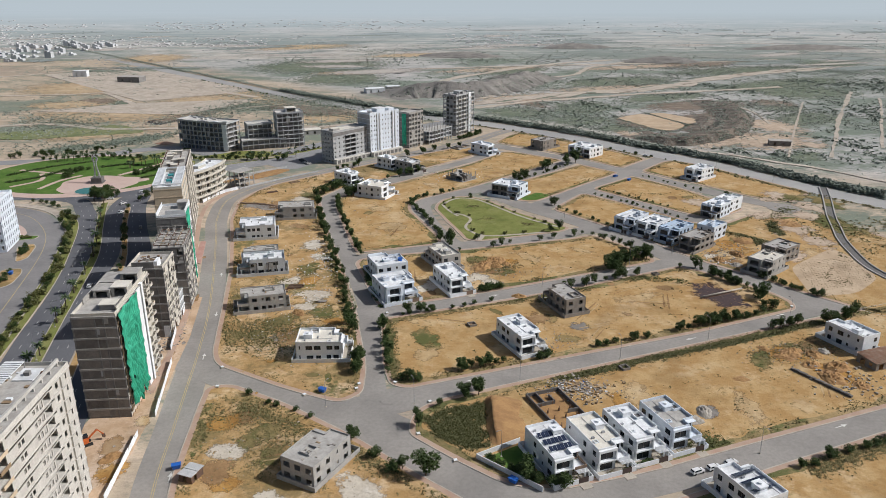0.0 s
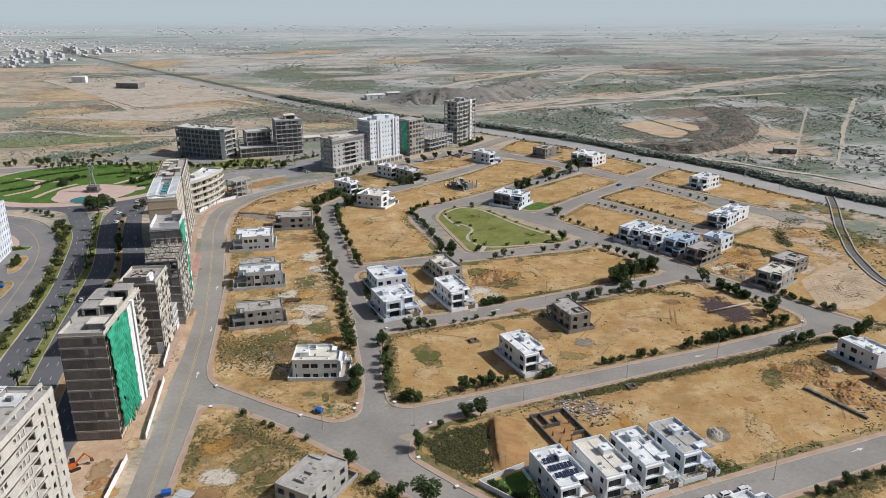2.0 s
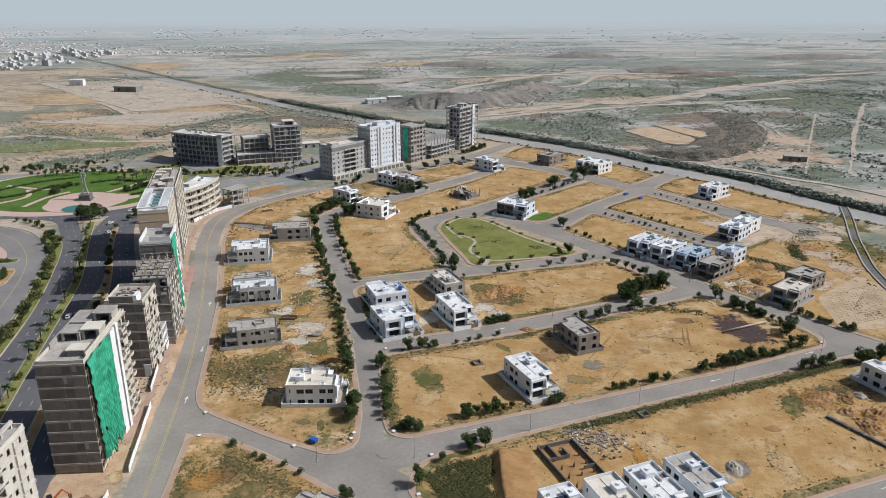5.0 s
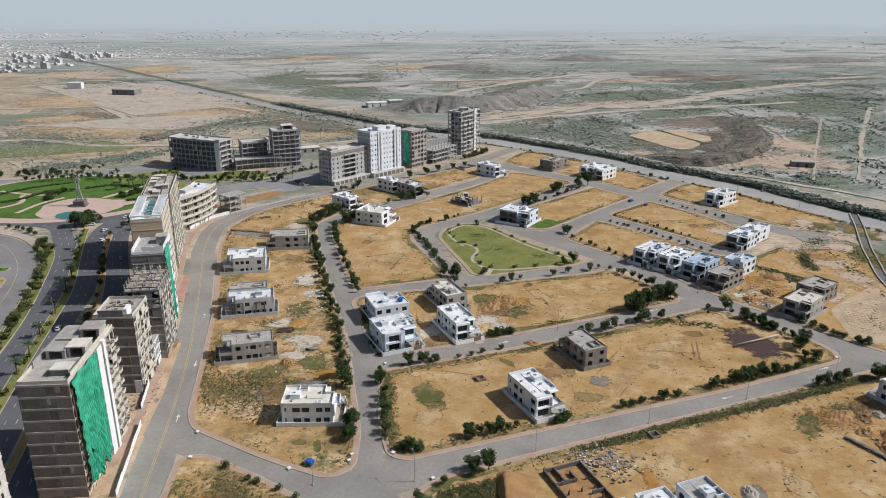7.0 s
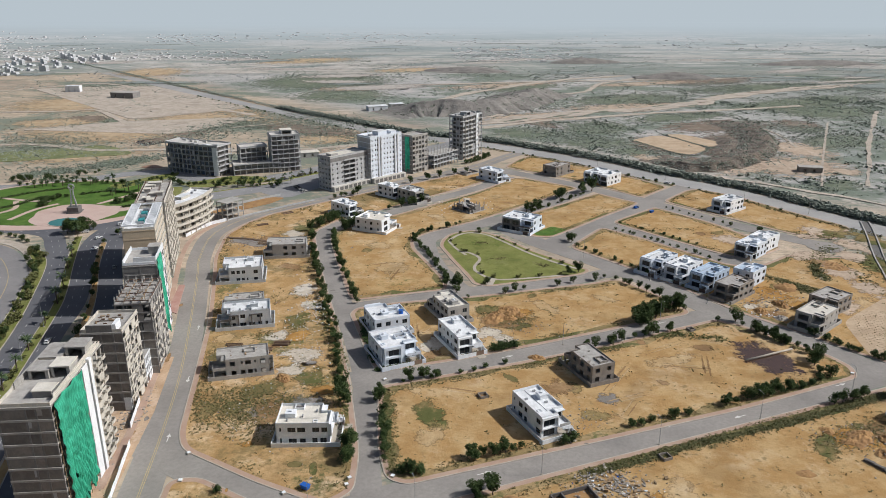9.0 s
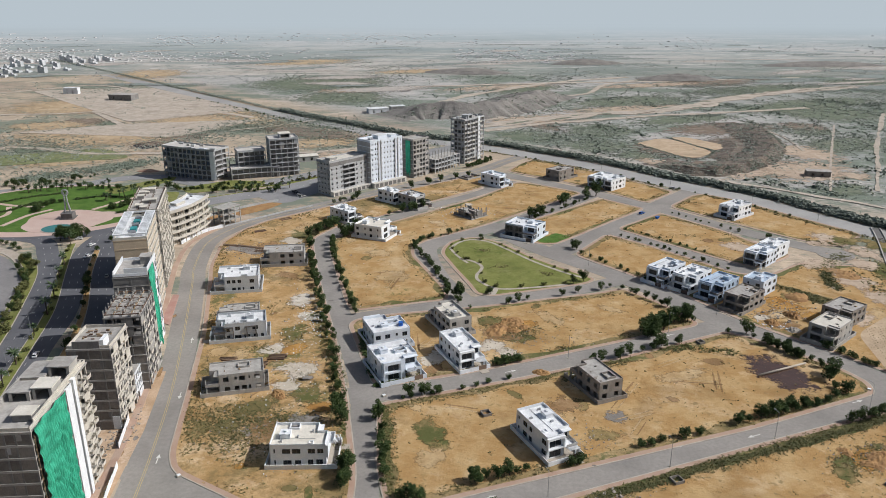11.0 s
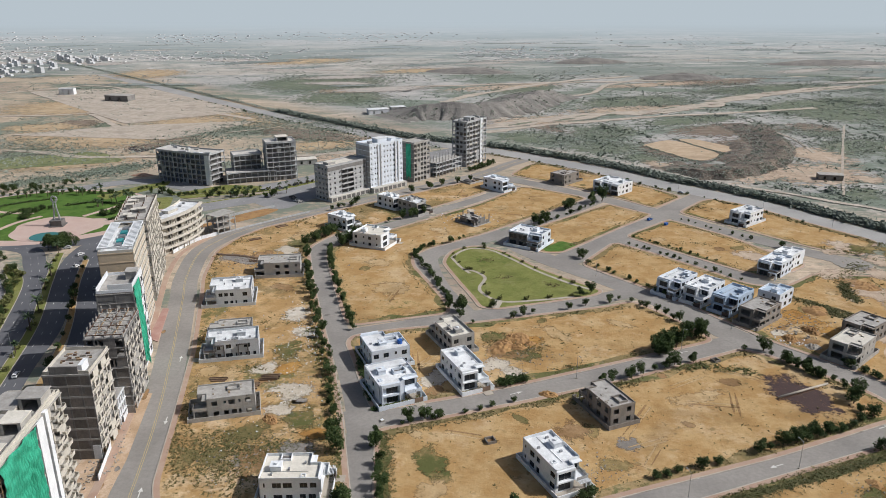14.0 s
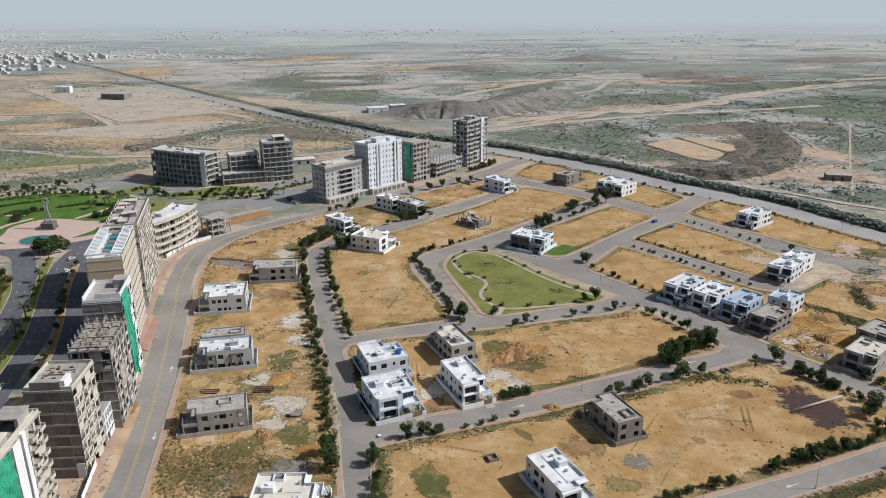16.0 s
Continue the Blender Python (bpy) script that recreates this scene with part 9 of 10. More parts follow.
# netted tower: end wall panels, net, fin, balconies and roof rooms
infill(t2, 12.6, 33.5, 10, 3.45, (0.52, 0.2, 0.28), "block", "darkconc", 2)
drape(t2, -16.2, 0.5, 6.9, 1.0, 35.2, "torn bright green safety net", seed=3, taper=0.1, sag=1.3, folds=17)
for k in range(9):
    bm = bmesh.new()
    beam(bm, (6.75, -16.2 + 2.0 * k, 0), (6.75, -16.2 + 2.0 * k, 33 - (k % 3)), 0.12)
    part("scaffold_pole", bm, M["timber"], t2)
for k in range(12):
    bm = bmesh.new()
    beam(bm, (6.8, -16.8, 2.4 + 2.7 * k), (6.8, 1.6, 2.4 + 2.7 * k), 0.1)
    part("scaffold_rail", bm, M["timber"], t2)
boxes("fin", M["white"], t2, [(6.35, 7.2, 6.0, 7.6, 0, 35.2)])
boxes("fin", M["white"], t2, [(6.35, 6.9, 2.0, 5.4, 0, 34.5)])
for k in range(9):
    balcony(t2, 6.5, 11.2, 3.45 * (k + 1), 1.2, 3.2)
    balcony(t2, 6.5, 15.0, 3.45 * (k + 1), 1.2, 2.8)
roof_room(t2, -4.5, 0.5, -3.0, 2.5, 34.55, 2.4, "concrete", "roofgrey")
roof_room(t2, 0.8, 5.6, -2.2, 3.0, 34.55, 3.0, "concrete", "roofcream")
roof_room(t2, 0.5, 5.8, 8.0, 13.5, 34.55, 3.4, "concrete", "roofgrey")
roof_room(t2, -5.6, 0.0, 6.0, 14.5, 34.55, 1.6, "cream", "roofgrey", False)
roof_room(t2, 0.5, 5.0, -12.5, -8.5, 34.55, 1.7, "darkconc", "roofcream", False)
boxes("roof_wall", M["concrete"], t2, [(-6.0, -5.7, -8, 14, 34.55, 36.4)])
boxes("roof_wall", M["cream"], t2, [(5.8, 6.1, -14, 15, 34.55, 36.2)])

# weathered tower: gable panels and corner block
infill(t3, 12.6, 15.5, 8, 3.5, (0.12, 0.36, 0.3, 0.22), "block", "darkconc", 6)
boxes("gable_head", M["darkconc"], t3, [(-4.5, 3.4, -7.8, -7.4, 28.0, 30.4)])
boxes("corner_block", M["white"], t3, [(3.4, 4.6, -7.5, -3.0, 28.0, 30.6)])
boxes("base_panel", M["white"], t3, [(4.0, 6.2, -8.2, -8.02, 0.2, 4.8)])
for k in range(7):
    for q in (-5.2, -0.4, 4.6):
        balcony(t3, 6.5, q, 3.5 * (k + 1), 0.4, 2.8)
g = random.Random(15)
for k in range(24):
    a, c = g.uniform(-5, 3), g.uniform(-2, 6)
    boxes("roof_debris", M[g.choice(("timber", "steel", "rubble"))], t3, [(a, a + g.uniform(0.4, 1.8), c, c + g.uniform(0.2, 0.6), 28.02, 28.05 + g.uniform(0.1, 0.5))])

# bare frame: infill, cream side bays, scaffold on top
infill(t4, 12, 21, 5, 3.4, (0.33, 0.34, 0.33), "block", "darkconc", 8)
for i in range(5):
    bm = bmesh.new()
    beam(bm, (-5.6 + 2.8 * i, -10.1, 28.0), (-5.6 + 2.8 * i + 0.3, 10.1, 28.1), 0.22, 0.3)
    part("shuttering_beam", bm, M["timber" if i % 2 else "steel"], t4)
for i in range(7):
    bm = bmesh.new()
    beam(bm, (-5.6, -10.1 + 3.37 * i, 28.3), (5.6, -10.1 + 3.37 * i + g.uniform(-0.4, 0.4), 28.25), 0.22, 0.3)
    part("shuttering_beam", bm, M["paleconc" if i % 2 else "steel"], t4)
for k in range(36):
    bm = bmesh.new()
    x0, y0 = g.uniform(-5.2, 4.5), g.uniform(-9.5, 9.5)
    a = g.choice((0.0, math.pi / 2)) + g.uniform(-0.25, 0.25)
    beam(bm, (x0, y0, 27.4), (x0 + 2 * math.cos(a), y0 + 2 * math.sin(a), 27.5 + g.uniform(0, 1.4)), 0.16)
    part("shuttering_bar", bm, M[g.choice(("timber", "steel", "paleconc"))], t4)
for k in range(7):
    for q in (-7.5, -2.5, 2.5, 7.5):
        balcony(t4, 6.1, q, 3.4 * (k + 1), 0.35, 3.0, "cream")

# tower with the white rooftop wall
boxes("roof_wall", M["white"], t5, [(-2, 6.0, -8.9, -8.6, 31.6, 34.4)])
boxes("roof_wall", M["white"], t5, [(5.7, 6.05, -8.6, 8.5, 31.6, 34.2)])
boxes("roof_wall", M["white"], t5, [(-6.0, -5.7, -8.6, 8.5, 31.6, 33.4)])
roof_room(t5, 1.5, 5.2, 3.0, 7.5, 31.55, 2.8, "concrete", "roofgrey", False)
infill(t5, 12, 18, 9, 3.5, (0.5, 0.5), "darkconc", "darkconc", 9)
drape(t5, -8.5, 1.5, 6.0, 0.5, 33, "long strip of bright green safety net", seed=8, folds=7, taper=0.5, sag=0.9)

# tan tower: slatted roof frames over blue plant
for sx in (-1, 1):
    boxes("roof_frame", M["white"], t6, [(sx * 4.4 - 1.9, sx * 4.4 - 1.6, -16.2, 16.2, 39.2, 39.5)])
    boxes("roof_frame", M["white"], t6, [(sx * 4.4 + 1.6, sx * 4.4 + 1.9, -16.2, 16.2, 39.2, 39.5)])
    for k in range(20):
        boxes("slat", M["white"], t6, [(sx * 4.4 - 1.6, sx * 4.4 + 1.6, -16 + k * 1.65, -15.2 + k * 1.65, 39.22, 39.46)])
    for k in range(5):
        boxes("roof_post", M["white"], t6, [(sx * 6.0 - 0.15, sx * 6.0 + 0.15, -16 + k * 8, -15.7 + k * 8, 37, 39.2)])
for k in range(5):
    boxes("roof_plant", M["teal" if k % 2 else "pole"], t6, [(-1.2, 1.2, -11 + k * 5.2, -8 + k * 5.2, 37.02, 38.4)])
boxes("roof_frame", M["white"], t6, [(-6.3, 6.3, -16.5, -16.2, 38.9, 39.5)])
boxes("roof_frame", M["white"], t6, [(-6.3, 6.3, 16.2, 16.5, 38.9, 39.5)])

# pale framed tower: projecting bays and roof works
for k in range(9):
    for q in (-17, -12, -7, -2, 3, 8, 13, 18):
        balcony(t7, 6.6, q, 3.6 * (k + 1), 0.6, 2.6, "cream")
for k in range(10):
    a, c = g.uniform(-5, 2), g.uniform(-18, 16)
    roof_room(t7, a, a + 3, c, c + 3, 36.02, g.uniform(1, 2), "concrete", "roofcream", False)

# pale terraced block: long parapets on each floor, stair core and roof boxes
for k in range(5):
    boxes("terrace_parapet", M["cream"], t8, [(7.2, 7.4, -18.8, 18.8, 3.7 * (k + 1), 3.7 * (k + 1) + 0.95)])
    for q in (0, 7, 14, 21, 28):
        boxes("terrace_wall", M["cream"], t8, [(4.6, 4.8, -17.5 + q, -13.2 + q, 3.7 * k + 0.02, 3.7 * k + 3.3)])
roof_room(t8, -4, 0, -6, 2, 18.52, 1.6, "cream", "roofwhite", False)
for q in (-14, -9, 8, 13):
    boxes("roof_unit", M["pole"], t8, [(-3, -1.6, q, q + 1.2, 18.52, 19.4)])

# grey block: dark attic band, balcony slabs and the shop podium shared with the white tower
boxes("attic_band", M["darkconc"], g1, [(-16.4, 16.4, -6.62, -6.52, 19.5, 22.0)])
for k in range(6):
    boxes("balcony_slab", M["coolconc"], g1, [(-5.2, 5.4, -7.6, -6.52, 3.2 * (k + 1) - 0.25, 3.2 * (k + 1) + 0.05), (-5.2, 5.4, -7.6, -7.5, 3.2 * (k + 1) + 0.05, 3.2 * (k + 1) + 0.75)])
boxes("podium", M["paleconc"], g1, [(-16.5, 20, -9.6, -6.52, 0, 3.1)])
for k in range(9):
    boxes("shop_front", M["accent"], g1, [(-15.6 + 4.0 * k, -12.6 + 4.0 * k, -9.64, -9.605, 0.2, 2.5)])
boxes("podium", M["paleconc"], w1, [(-14.5, 15, -10.4, -7.12, 0, 3.4)])
for k in range(7):
    boxes("shop_front", M["accent"], w1, [(-13.6 + 4.0 * k, -10.6 + 4.0 * k, -10.44, -10.405, 0.2, 2.7)])
for x0 in (-8.0, -5.6, 7.2, 9.8):
    boxes("pilaster", M["coolconc"], w1, [(x0, x0 + 0.7, -7.45, -7.12, 3.4, 31.6)])
for k in range(9):
    for x0 in (-11.5, -4.5, 5.5):
        boxes("balcony_front", M["coolconc" if k % 2 else "paleconc"], tw, [(x0, x0 + 3.6, -7.7, -6.62, 3.35 * (k + 1) - 0.2, 3.35 * (k + 1)), (x0, x0 + 3.6, -7.7, -7.55, 3.35 * (k + 1), 3.35 * (k + 1) + 0.9)])
for x0, y0 in ((-11, 2), (-7, -3), (6, 1), (10, -2)):
    boxes("roof_unit", M["pole"], tw, [(x0, x0 + 1.5, y0, y0 + 1.5, 33.52, 35.0)])

# far towers
drape(w2, -3.5, 1.0, -8.6, 1.0, 27, "green net strip on the tower wall", facing="-x", folds=3, seed=5)
roof_room(w1, -4, 4, -3, 3, 31.5, 2.6, "bluewhite", "roofwhite", False)
roof_room(w1, 7, 12, -4, 2, 31.5, 1.8, "bluewhite", "roofwhite", False)
boxes("roof_plant", M["pole"], w1, [(-10, -8, -2, 1, 31.52, 33)])
roof_room(tw, -4, 2, -3, 3, 33.5, 2.4, "coolconc", "coolconc")
roof_room(b3, -2, 6, -2, 6, 26.8, 3.0, "coolconc", "roofcream")
boxes("lift_shaft", M["white"], tw, [(4.5, 7.5, -7.0, -6.52, 0, 34.8)])
roof_room(g1, -12, -6, -2, 3, 22.4, 1.6, "grey", "roofcream", False)
boxes("facade_panel", M["white"], b1, [(19.5, 23.2, -8.5, -8.32, 0.5, 21.0)])

# blue-white tower beside the ring road
tower(-227, 364, 12, 14, 22, 7, 3.6, "bluewhite", "bluewhite", ("win", "win", "win", "win"), label="cool white apartment tower beside the ring road", seed=23, bay=2.8, win=(1.0, 2.2), roof="roofwhite")

# leftovers of the street scene: hedge along the villa wall, gravel bed, corner boards
thicket("hedge", [(-29.5, 297), (-34.5, 318), (-37, 333)], 260, 0.5, 0.9, 0.5, M["leaf"], "clipped dark hedge along the villa wall", 95, per=7, free=True)
thicket("hedge", [(-27, 291), (-14, 296)], 150, 0.4, 0.8, 0.5, M["leaf"], "low planting at the villa front", 96, per=6, free=True)
thicket("hedge", [(50, 182), (58, 186)], 130, 0.4, 0.8, 0.4, M["leaf"], "low planting along a front wall", 97, per=6, free=True)

# twin corner villas: framed front bays, roof courts and a blue tank
for x, y, yaw, w, d, f, tank in ((-22.4, 303.0, 25, 14.5, 15.5, 1, False), (-27.0, 326.5, 203, 14.5, 15.0, -1, True)):
    base = thing("roof_court", pose(x, y, 0.19, 0, 0, yaw), "white roof upstands of a villa round dark sheets for court shade", "roof works")
    boxes("upstand", M["bluewhite"], base, [(f * 2.6 - 2.2, f * 2.6 + 2.2, -1.4, -1.2, 6.7, 7.7), (f * 2.6 - 2.2, f * 2.6 + 2.2, 1.2, 1.4, 6.7, 7.7), (f * 2.6 - 2.2, f * 2.6 - 2.0, -1.2, 1.2, 6.7, 7.7), (f * 2.6 + 2.0, f * 2.6 + 2.2, -1.2, 1.2, 6.7, 7.7)])
    # dark sheet on the roof in place of the court's shade
    boxes("court_floor", M["accent"], base, [(f * 2.6 - 2.0, f * 2.6 + 2.0, -1.2, 1.2, 6.7, 6.74)])
    boxes("roof_step", M["roofwhite"], base, [(-6.8, 6.8, 3.4, 7.2 if d > 15.2 else 7.0, 6.7, 7.35)])
    boxes("front_frame", M["bluewhite"], base, [(-f * 3.3 - 3.3, -f * 3.3 + 3.3, -d / 2 - 0.9, -d / 2 - 0.02, 6.45, 7.6), (-f * 3.3 - 3.3, -f * 3.3 - 2.9, -d / 2 - 0.9, -d / 2 - 0.02, 0, 6.45), (-f * 3.3 + 2.9, -f * 3.3 + 3.3, -d / 2 - 0.9, -d / 2 - 0.02, 0, 6.45), (-f * 3.3 - 2.9, -f * 3.3 + 2.9, -d / 2 - 0.9, -d / 2 - 0.02, 3.0, 3.7)])
    if tank:
        bm = bmesh.new()
        tube(bm, (-4.5, 4.5, 7.35), (-4.5, 4.5, 8.9), 0.9, 0.9, 14)
        part("water_tank", bm, M["blue"], base, "bright blue plastic roof tank", smooth=False)
for x, y, yaw, w, d in ((-84.3, 330.6, -77, 11, 18.5),):
    base = thing("window_surround", pose(x, y, 0.19, 0, 0, yaw), "dark projecting surrounds on the grey villa's long side", "surround")
    for c in (-5.0, 3.6):
        boxes("surround", M["accent"], base, [(w / 2 + 0.01, w / 2 + 0.45, c - 1.9, c - 1.5, 1.0, 6.0), (w / 2 + 0.01, w / 2 + 0.45, c + 1.5, c + 1.9, 1.0, 6.0), (w / 2 + 0.01, w / 2 + 0.45, c - 1.5, c + 1.5, 5.6, 6.0), (w / 2 + 0.01, w / 2 + 0.45, c - 1.5, c + 1.5, 1.0, 1.4)])

# block panels set here and there between the open floors
g = random.Random(77)
for base, w, d, floors, fh in ((b1, 47, 16, 6, 3.6), (b2b, 20, 14, 5, 3.6), (b3, 21, 16, 8, 3.35), (tw, 28, 13, 10, 3.35)):
    n = round(w / 3.6)
    for k in range(floors):
        for i in range(n):
            if g.random() < 0.38:
                x0 = -w / 2 + w * i / n
                boxes("infill_panel", M[g.choice(("coolconc", "concrete", "darkconc"))], base, [(x0 + 0.3, x0 + w / n * g.choice((0.5, 0.95)), -d / 2 + 0.2, -d / 2 + 0.4, k * fh, k * fh + g.choice((1.0, 1.2, fh - 0.4)))])

# dark inner partitions that close the open floors, added to imitate the shade in them
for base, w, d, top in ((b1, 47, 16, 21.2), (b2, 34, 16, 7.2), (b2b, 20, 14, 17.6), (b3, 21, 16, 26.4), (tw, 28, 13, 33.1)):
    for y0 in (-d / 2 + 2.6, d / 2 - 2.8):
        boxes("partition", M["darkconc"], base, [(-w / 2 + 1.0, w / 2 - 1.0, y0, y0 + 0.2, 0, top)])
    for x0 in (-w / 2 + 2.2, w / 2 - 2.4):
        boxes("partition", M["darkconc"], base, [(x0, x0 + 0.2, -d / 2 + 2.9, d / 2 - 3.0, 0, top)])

# old wheel marks on the levelled plots
g = random.Random(61)
for key, count in (("b", 9), ("f", 9), ("c", 5), ("d", 7), ("a", 6), ("h", 4), ("q4", 3), ("e", 3), ("q3", 3)):
    pts, _ = BLOCKS[key]
    left = count
    while left:
        x, y = g.uniform(min(p[0] for p in pts), max(p[0] for p in pts)), g.uniform(min(p[1] for p in pts), max(p[1] for p in pts))
        if not inside(pts, x, y) or gap_to(pts, x, y) < 9:
            continue
        left -= 1
        r, yaw = g.uniform(6, 13), g.uniform(0, 180)
        for o in (-0.9, 0.9):
            patch(x - o * math.sin(radians(yaw)), y + o * math.cos(radians(yaw)), r, 0.45, g.choice(("dug", "pale")), "old wheel mark in the sand", 300 + left, 0.226, yaw)

# churned ground on the tower-side plots: lime, dug earth and weeds
for k, (x, y, rx, ry, mt) in enumerate(((-56, 303, 11, 8, "lime"), (-58, 290, 8, 6, "lime"), (-66, 275, 14, 7, "weedy"), (-80, 262, 10, 7, "weedy"), (-60, 262, 12, 7, "dug"), (-48, 268, 8, 7, "gravel"), (-60, 347, 9, 10, "lime"), (-56, 352, 6, 6, "gravel"), (-68, 366, 8, 9, "lime"), (-74, 306, 12, 5, "dug"), (-70, 400, 10, 8, "lime"), (-98, 402, 10, 5, "dug"), (-100, 436, 14, 8, "dug"), (-88, 446, 12, 8, "lime"), (-70, 236, 10, 5, "pale"), (-62, 244, 9, 6, "earth"), (-46, 234, 9, 5, "weedy"), (-68, 205, 9, 9, "earth"), (-55, 198, 11, 8, "weedy"), (-48, 212, 8, 4, "earth"), (-63, 180, 9, 7, "dug"), (-22, 172, 12, 8, "lime"), (-8, 312, 7, 10, "lime"), (18, 332, 12, 8, "dug"), (14, 322, 9, 7, "lime"), (36, 280, 7, 8, "dug"), (40, 298, 8, 5, "weedy"), (134, 236, 12, 9, "earth"))):
    patch(x, y, rx * 0.78, ry * 0.78, mt, {"lime": "pale lime-dusted scrape on the soil", "gravel": "grey gravel spread on the soil", "weedy": "patch of dry brown grass", "dug": "patch of freshly dug brown soil", "pale": "pale scraped patch of sand", "earth": "loose orange earth"}[mt], 400 + k, 0.229 + 0.003 * (k % 5), 23.0 * k)

# asphalt yard between the carriageway and the curving road
bm = bmesh.new()
prism(bm, [(p.x, p.y) for p in rounded([(-130, 536), (-113, 552), (-97, 572), (-86, 560), (-97, 540), (-106, 524), (-114, 522)], 3)], -0.02, 0.085)
tagged(part("road", bm, M["boulevard"]), "dark asphalt yard beside the carriageway", "road", kind="structure")
for k, (x, y, yaw) in enumerate(((-106, 545, 52), (-103.5, 541, 50), (-100.5, 537.5, 48), (-108, 549, 50))):
    car(x, y, yaw, ("frame", "carwhite", "grey", "frame")[k], ("dark car", "white car", "grey car", "dark car")[k] + " parked on the asphalt yard", 0.1)

# scrubby islands in the sandy river bed, and far fields with haze put into their colours
g = random.Random(411)
bed = dense(TRACKS[0][0], 30.0)
for k, p in enumerate(bed[1:-6]):
    patch(p.x + g.uniform(-16, 16), p.y + g.uniform(-9, 9), g.uniform(9, 22), g.uniform(2, 4), g.choice(("greenscrub", "hillside", "greenscrub")), "scrubby bar in the sandy river bed", 700 + k, 0.56 + 0.004 * k, 33 + g.uniform(-10, 10), False)
M["farfield"] = frayed(soil("hazed_bare_field", (0.50, 0.45, 0.40), (0.45, 0.41, 0.37), (0.56, 0.51, 0.46), (0.40, 0.37, 0.33), (0.3, 0.3, 0.27), 0.05, 0.0))
M["fargreen"] = frayed(soil("hazed_scrub_land", (0.29, 0.32, 0.30), (0.25, 0.285, 0.265), (0.36, 0.375, 0.35), (0.29, 0.30, 0.28), (0.22, 0.26, 0.235), 0.05, 0.1))
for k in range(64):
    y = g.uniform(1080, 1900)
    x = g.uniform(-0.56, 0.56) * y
    patch(x, y, g.uniform(30, 95), g.uniform(9, 30), ("farfield", "fargreen", "fargreen")[k % 3], ("bare field far out on the plain", "scrub land far out on the plain, paled for haze", "scrub land far out on the plain, paled for haze")[k % 3], 760 + k, 0.6 + 0.005 * k, g.uniform(-8, 30), False)
for x, y, rx, ry, yaw, mt, z in ((192, 700, 42, 46, 20, "hillside", 0.345), (192, 431, 13, 11, 30, "clearing", 0.24), (212, 400, 12, 26, 15, "weedy", 0.245), (226, 442, 13, 24, 15, "weedy", 0.25), (206, 436, 8, 16, 20, "clearing", 0.255), (218, 470, 12, 10, 0, "clearing", 0.26)):
    patch(x, y, rx, ry, mt, {"hillside": "brown stony ground round the fields", "clearing": "pale scraped sand at the street end", "weedy": "dry weeds beside the drain"}[mt], 840, z, yaw, mt != "hillside")
thicket("weeds", [(156, 722), (190, 655), (217, 687)], 420, 0.4, 0.9, 0.8, M["thorn"], "dark weedy bund round the bare fields", 305, per=6, free=True, z=0.4)
thicket("weeds", [(193, 747), (218, 687), (237, 708)], 380, 0.4, 0.9, 0.8, M["thorn"], "dark weedy bund round the bare fields", 306, per=6, free=True, z=0.4)

# tinted panes in the bays of the long block, roof works and stacked red material beside it
M["redsite"] = surface("rusty_red_material", (0.33, 0.12, 0.085), (0.42, 0.19, 0.13), 0.3, 2.0, 0.8, 0.2, 0.02)
M["bluepane"] = surface("blue_tinted_pane", (0.10, 0.13, 0.19), (0.16, 0.19, 0.25), 0.2, 1.0, 0.35, 0.0, 0.01)
for k in range(6):
    for q in range(12):
        if g.random() < 0.8:
            x0 = -23.0 + q * 3.8
            boxes("pane", M["bluepane"], b1, [(x0 + 0.5, x0 + 3.2, -6.3, -6.2, 3.6 * k + 0.3, 3.6 * k + g.choice((2.9, 2.9, 1.6)))])
for k in range(14):
    x0, y0 = g.uniform(-22, 18), g.uniform(-7, 4)
    boxes("roof_block", M[g.choice(("paleconc", "white", "coolconc"))], b1, [(x0, x0 + g.uniform(1.5, 5), y0, y0 + g.uniform(1, 3), 21.3, 21.6 + g.uniform(0.3, 1.2))])
stones(-219, 588, 8, 2.2, 90, 0.5, 1.2, "redsite", "stacked red site material beside the grey block", 307)

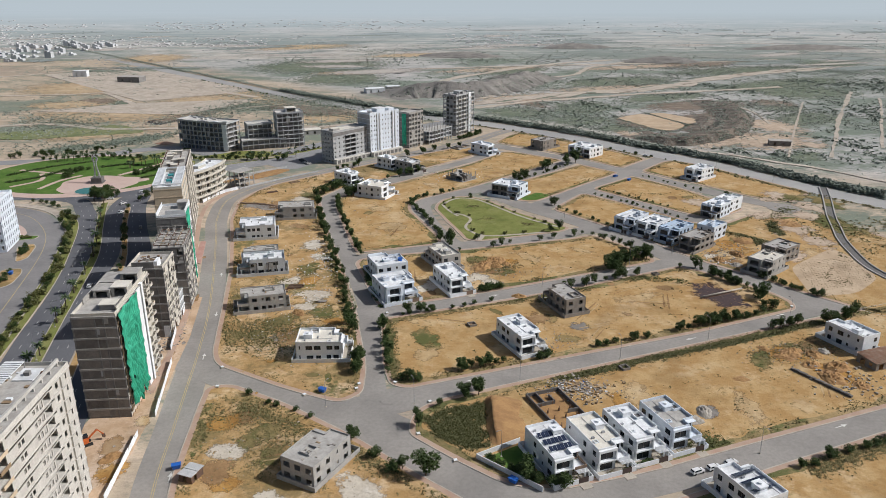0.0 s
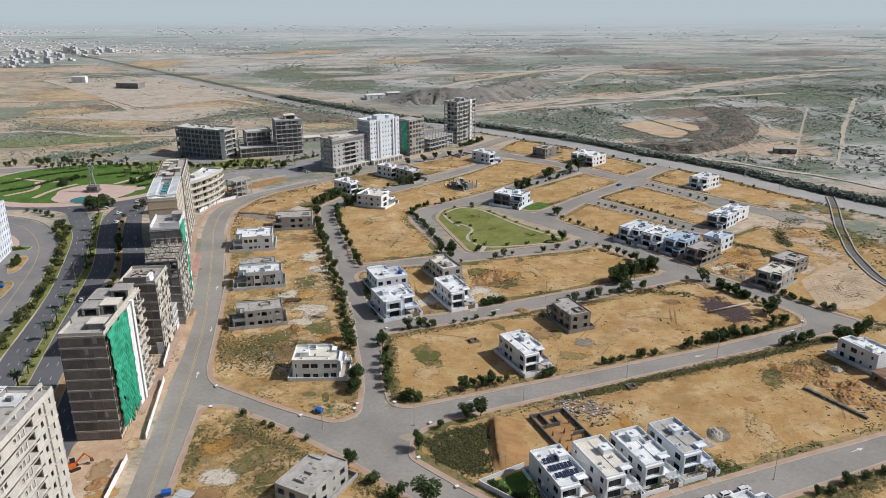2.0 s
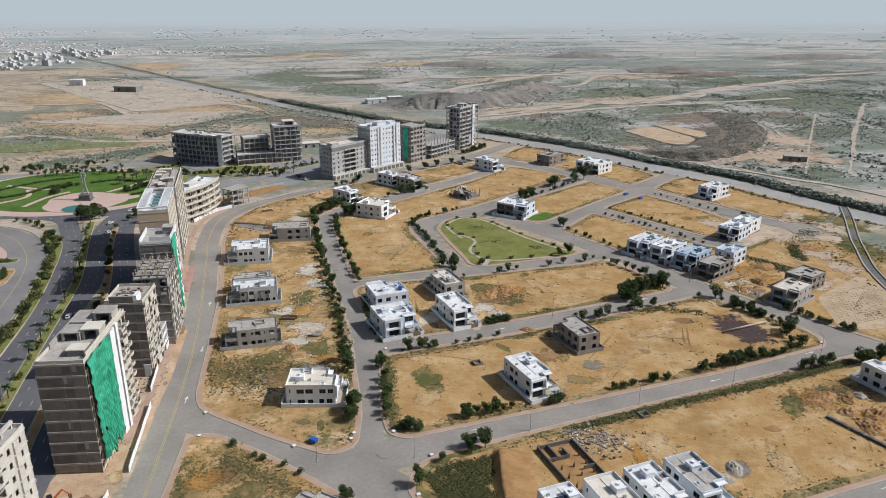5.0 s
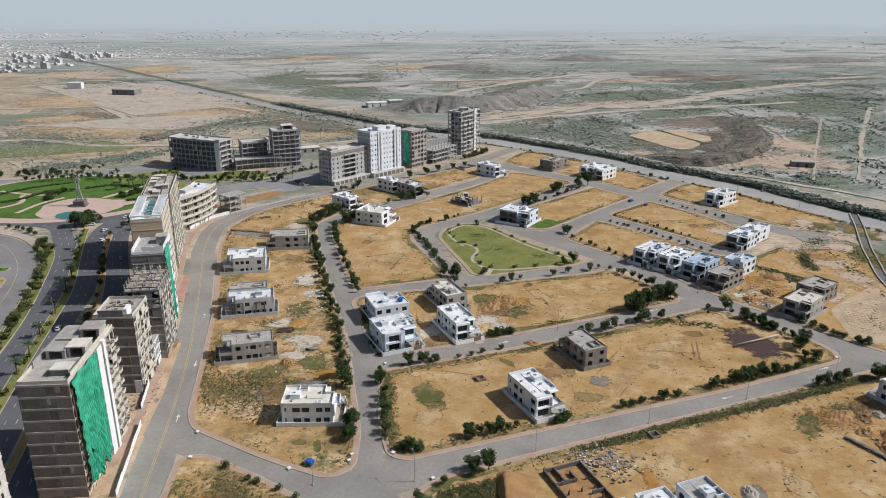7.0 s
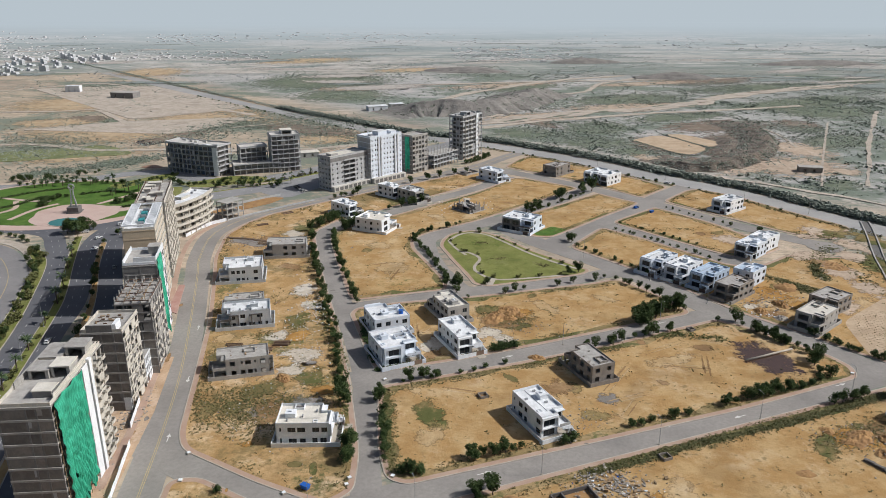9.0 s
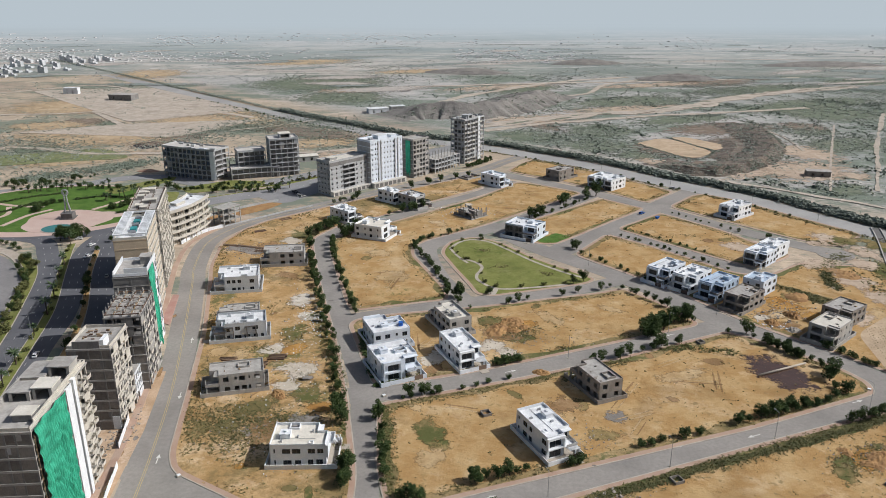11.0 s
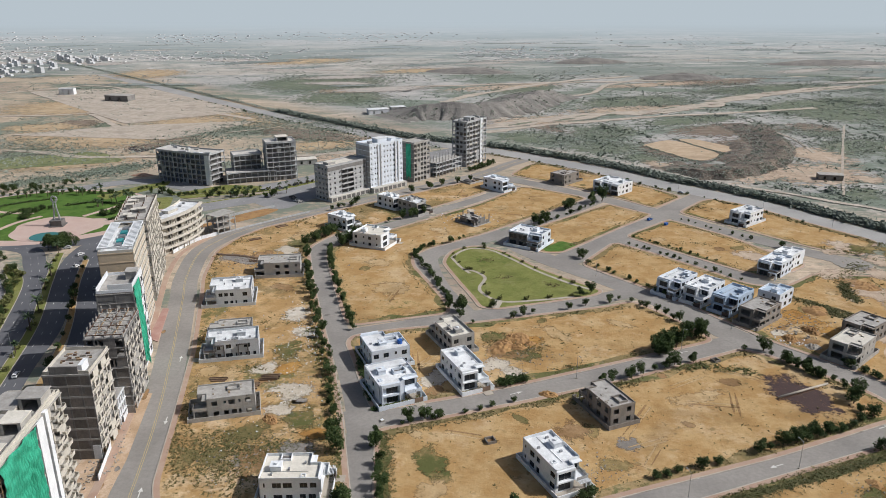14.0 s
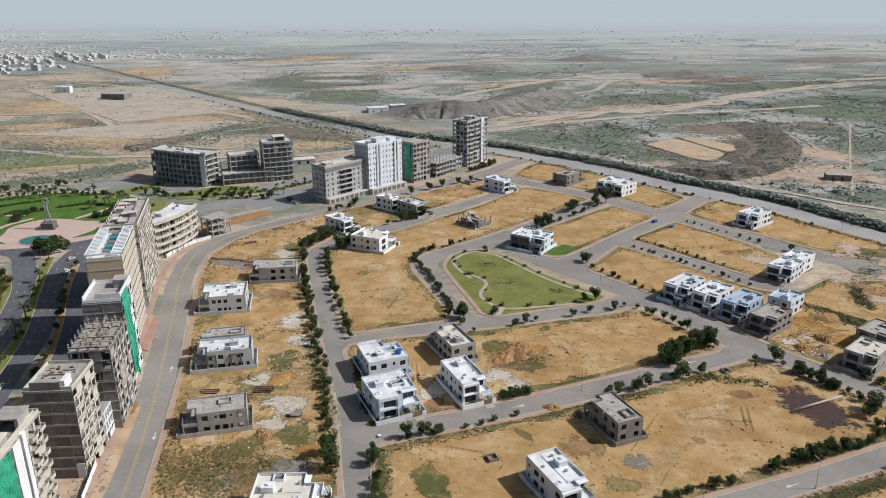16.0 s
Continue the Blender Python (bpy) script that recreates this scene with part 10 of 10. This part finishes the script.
# sandy ground round the turning place, dug orange earth and weeds by the unfinished villas
for k, (x, y, rx, ry, yaw, mt) in enumerate(((180, 415, 12, 7, 20, "clearing"), (203, 415, 9, 9, 0, "clearing"), (212, 432, 7, 14, 10, "clearing"), (211, 452, 9, 8, 30, "weedy"), (196, 447, 8, 6, 0, "clearing"), (143, 362, 8, 9, 10, "earth"), (136, 353, 7, 4, 30, "pale"), (150, 352, 6, 5, 0, "earth"))):
    patch(x, y, rx, ry, mt, {"clearing": "pale sand round the turning place", "weedy": "dry weeds at the street end", "earth": "freshly dug orange earth by the villas", "pale": "pale spread sand"}[mt], 860 + k, 0.265 + 0.004 * k, yaw, False)
thicket("weeds", [(155, 382), (159, 370), (163, 362)], 700, 0.25, 0.7, 1.8, M["rank"], "dark weeds beside the unfinished villa", 310)
thicket("weeds", [(178, 402), (175, 392), (175, 382)], 500, 0.25, 0.7, 1.6, M["rank"], "dark weeds along the plot edge", 311)
stones(145, 358, 6, 5, 70, 0.2, 0.7, "paleconc", "pale broken blocks on dug earth", 312)

# red paved forecourt below the netted tower, and planks and spoil behind the unfinished villa
M["redpaver"] = surface("brick_red_paver", (0.40, 0.215, 0.18), (0.46, 0.30, 0.25), 0.2, 3.0, 0.9, 0.3, 0.02, space="world", vary=0.0)
bm = bmesh.new()
prism(bm, [(p.x, p.y) for p in rounded([(-121.5, 341.5), (-126.6, 370.5), (-123.9, 370.5), (-116.6, 338.5)], 0.8)], 0.0, 0.262)
tagged(part("pavement", bm, M["redpaver"]), "brick-red paved forecourt below the netted tower", "pavement", kind="structure")
for k, (x, y, rx, ry, yaw, mt) in enumerate(((-113, 434, 11, 7, -10, "gravel"), (-124, 436, 7, 5, 0, "dug"), (-106, 428, 7, 4, -15, "gravel"))):
    patch(x, y, rx, ry, mt, {"gravel": "grey churned ground behind the villa", "dug": "dug earth behind the villa"}[mt], 880 + k, 0.24 + 0.005 * k, yaw)
stones(-112, 433, 11, 5, 120, 0.2, 0.6, "brown", "broken timber and rubble behind the villa", 313)
for k in range(5):
    plank_pile = thing("timber_stack", pose(-122 + k * 4.6, 438.5 - k * 1.2 + g.uniform(-1.5, 1.5), 0.2, 0, 0, -14 + g.uniform(-12, 12)), "weathered stack of formwork planks on churned ground", "timber")
    for q in range(5):
        boxes("plank", M["brown"], plank_pile, [(-2.2, 2.2 + 0.2 * (q % 2), -0.9 + q * 0.36, -0.6 + q * 0.36, 0, 0.35 + 0.1 * (q % 3))])

# the curved blocks
bend(b1, 0.003)
bend(b2, -0.006)
bend(b2b, -0.005)
bend(t8, -0.009, axis=1)
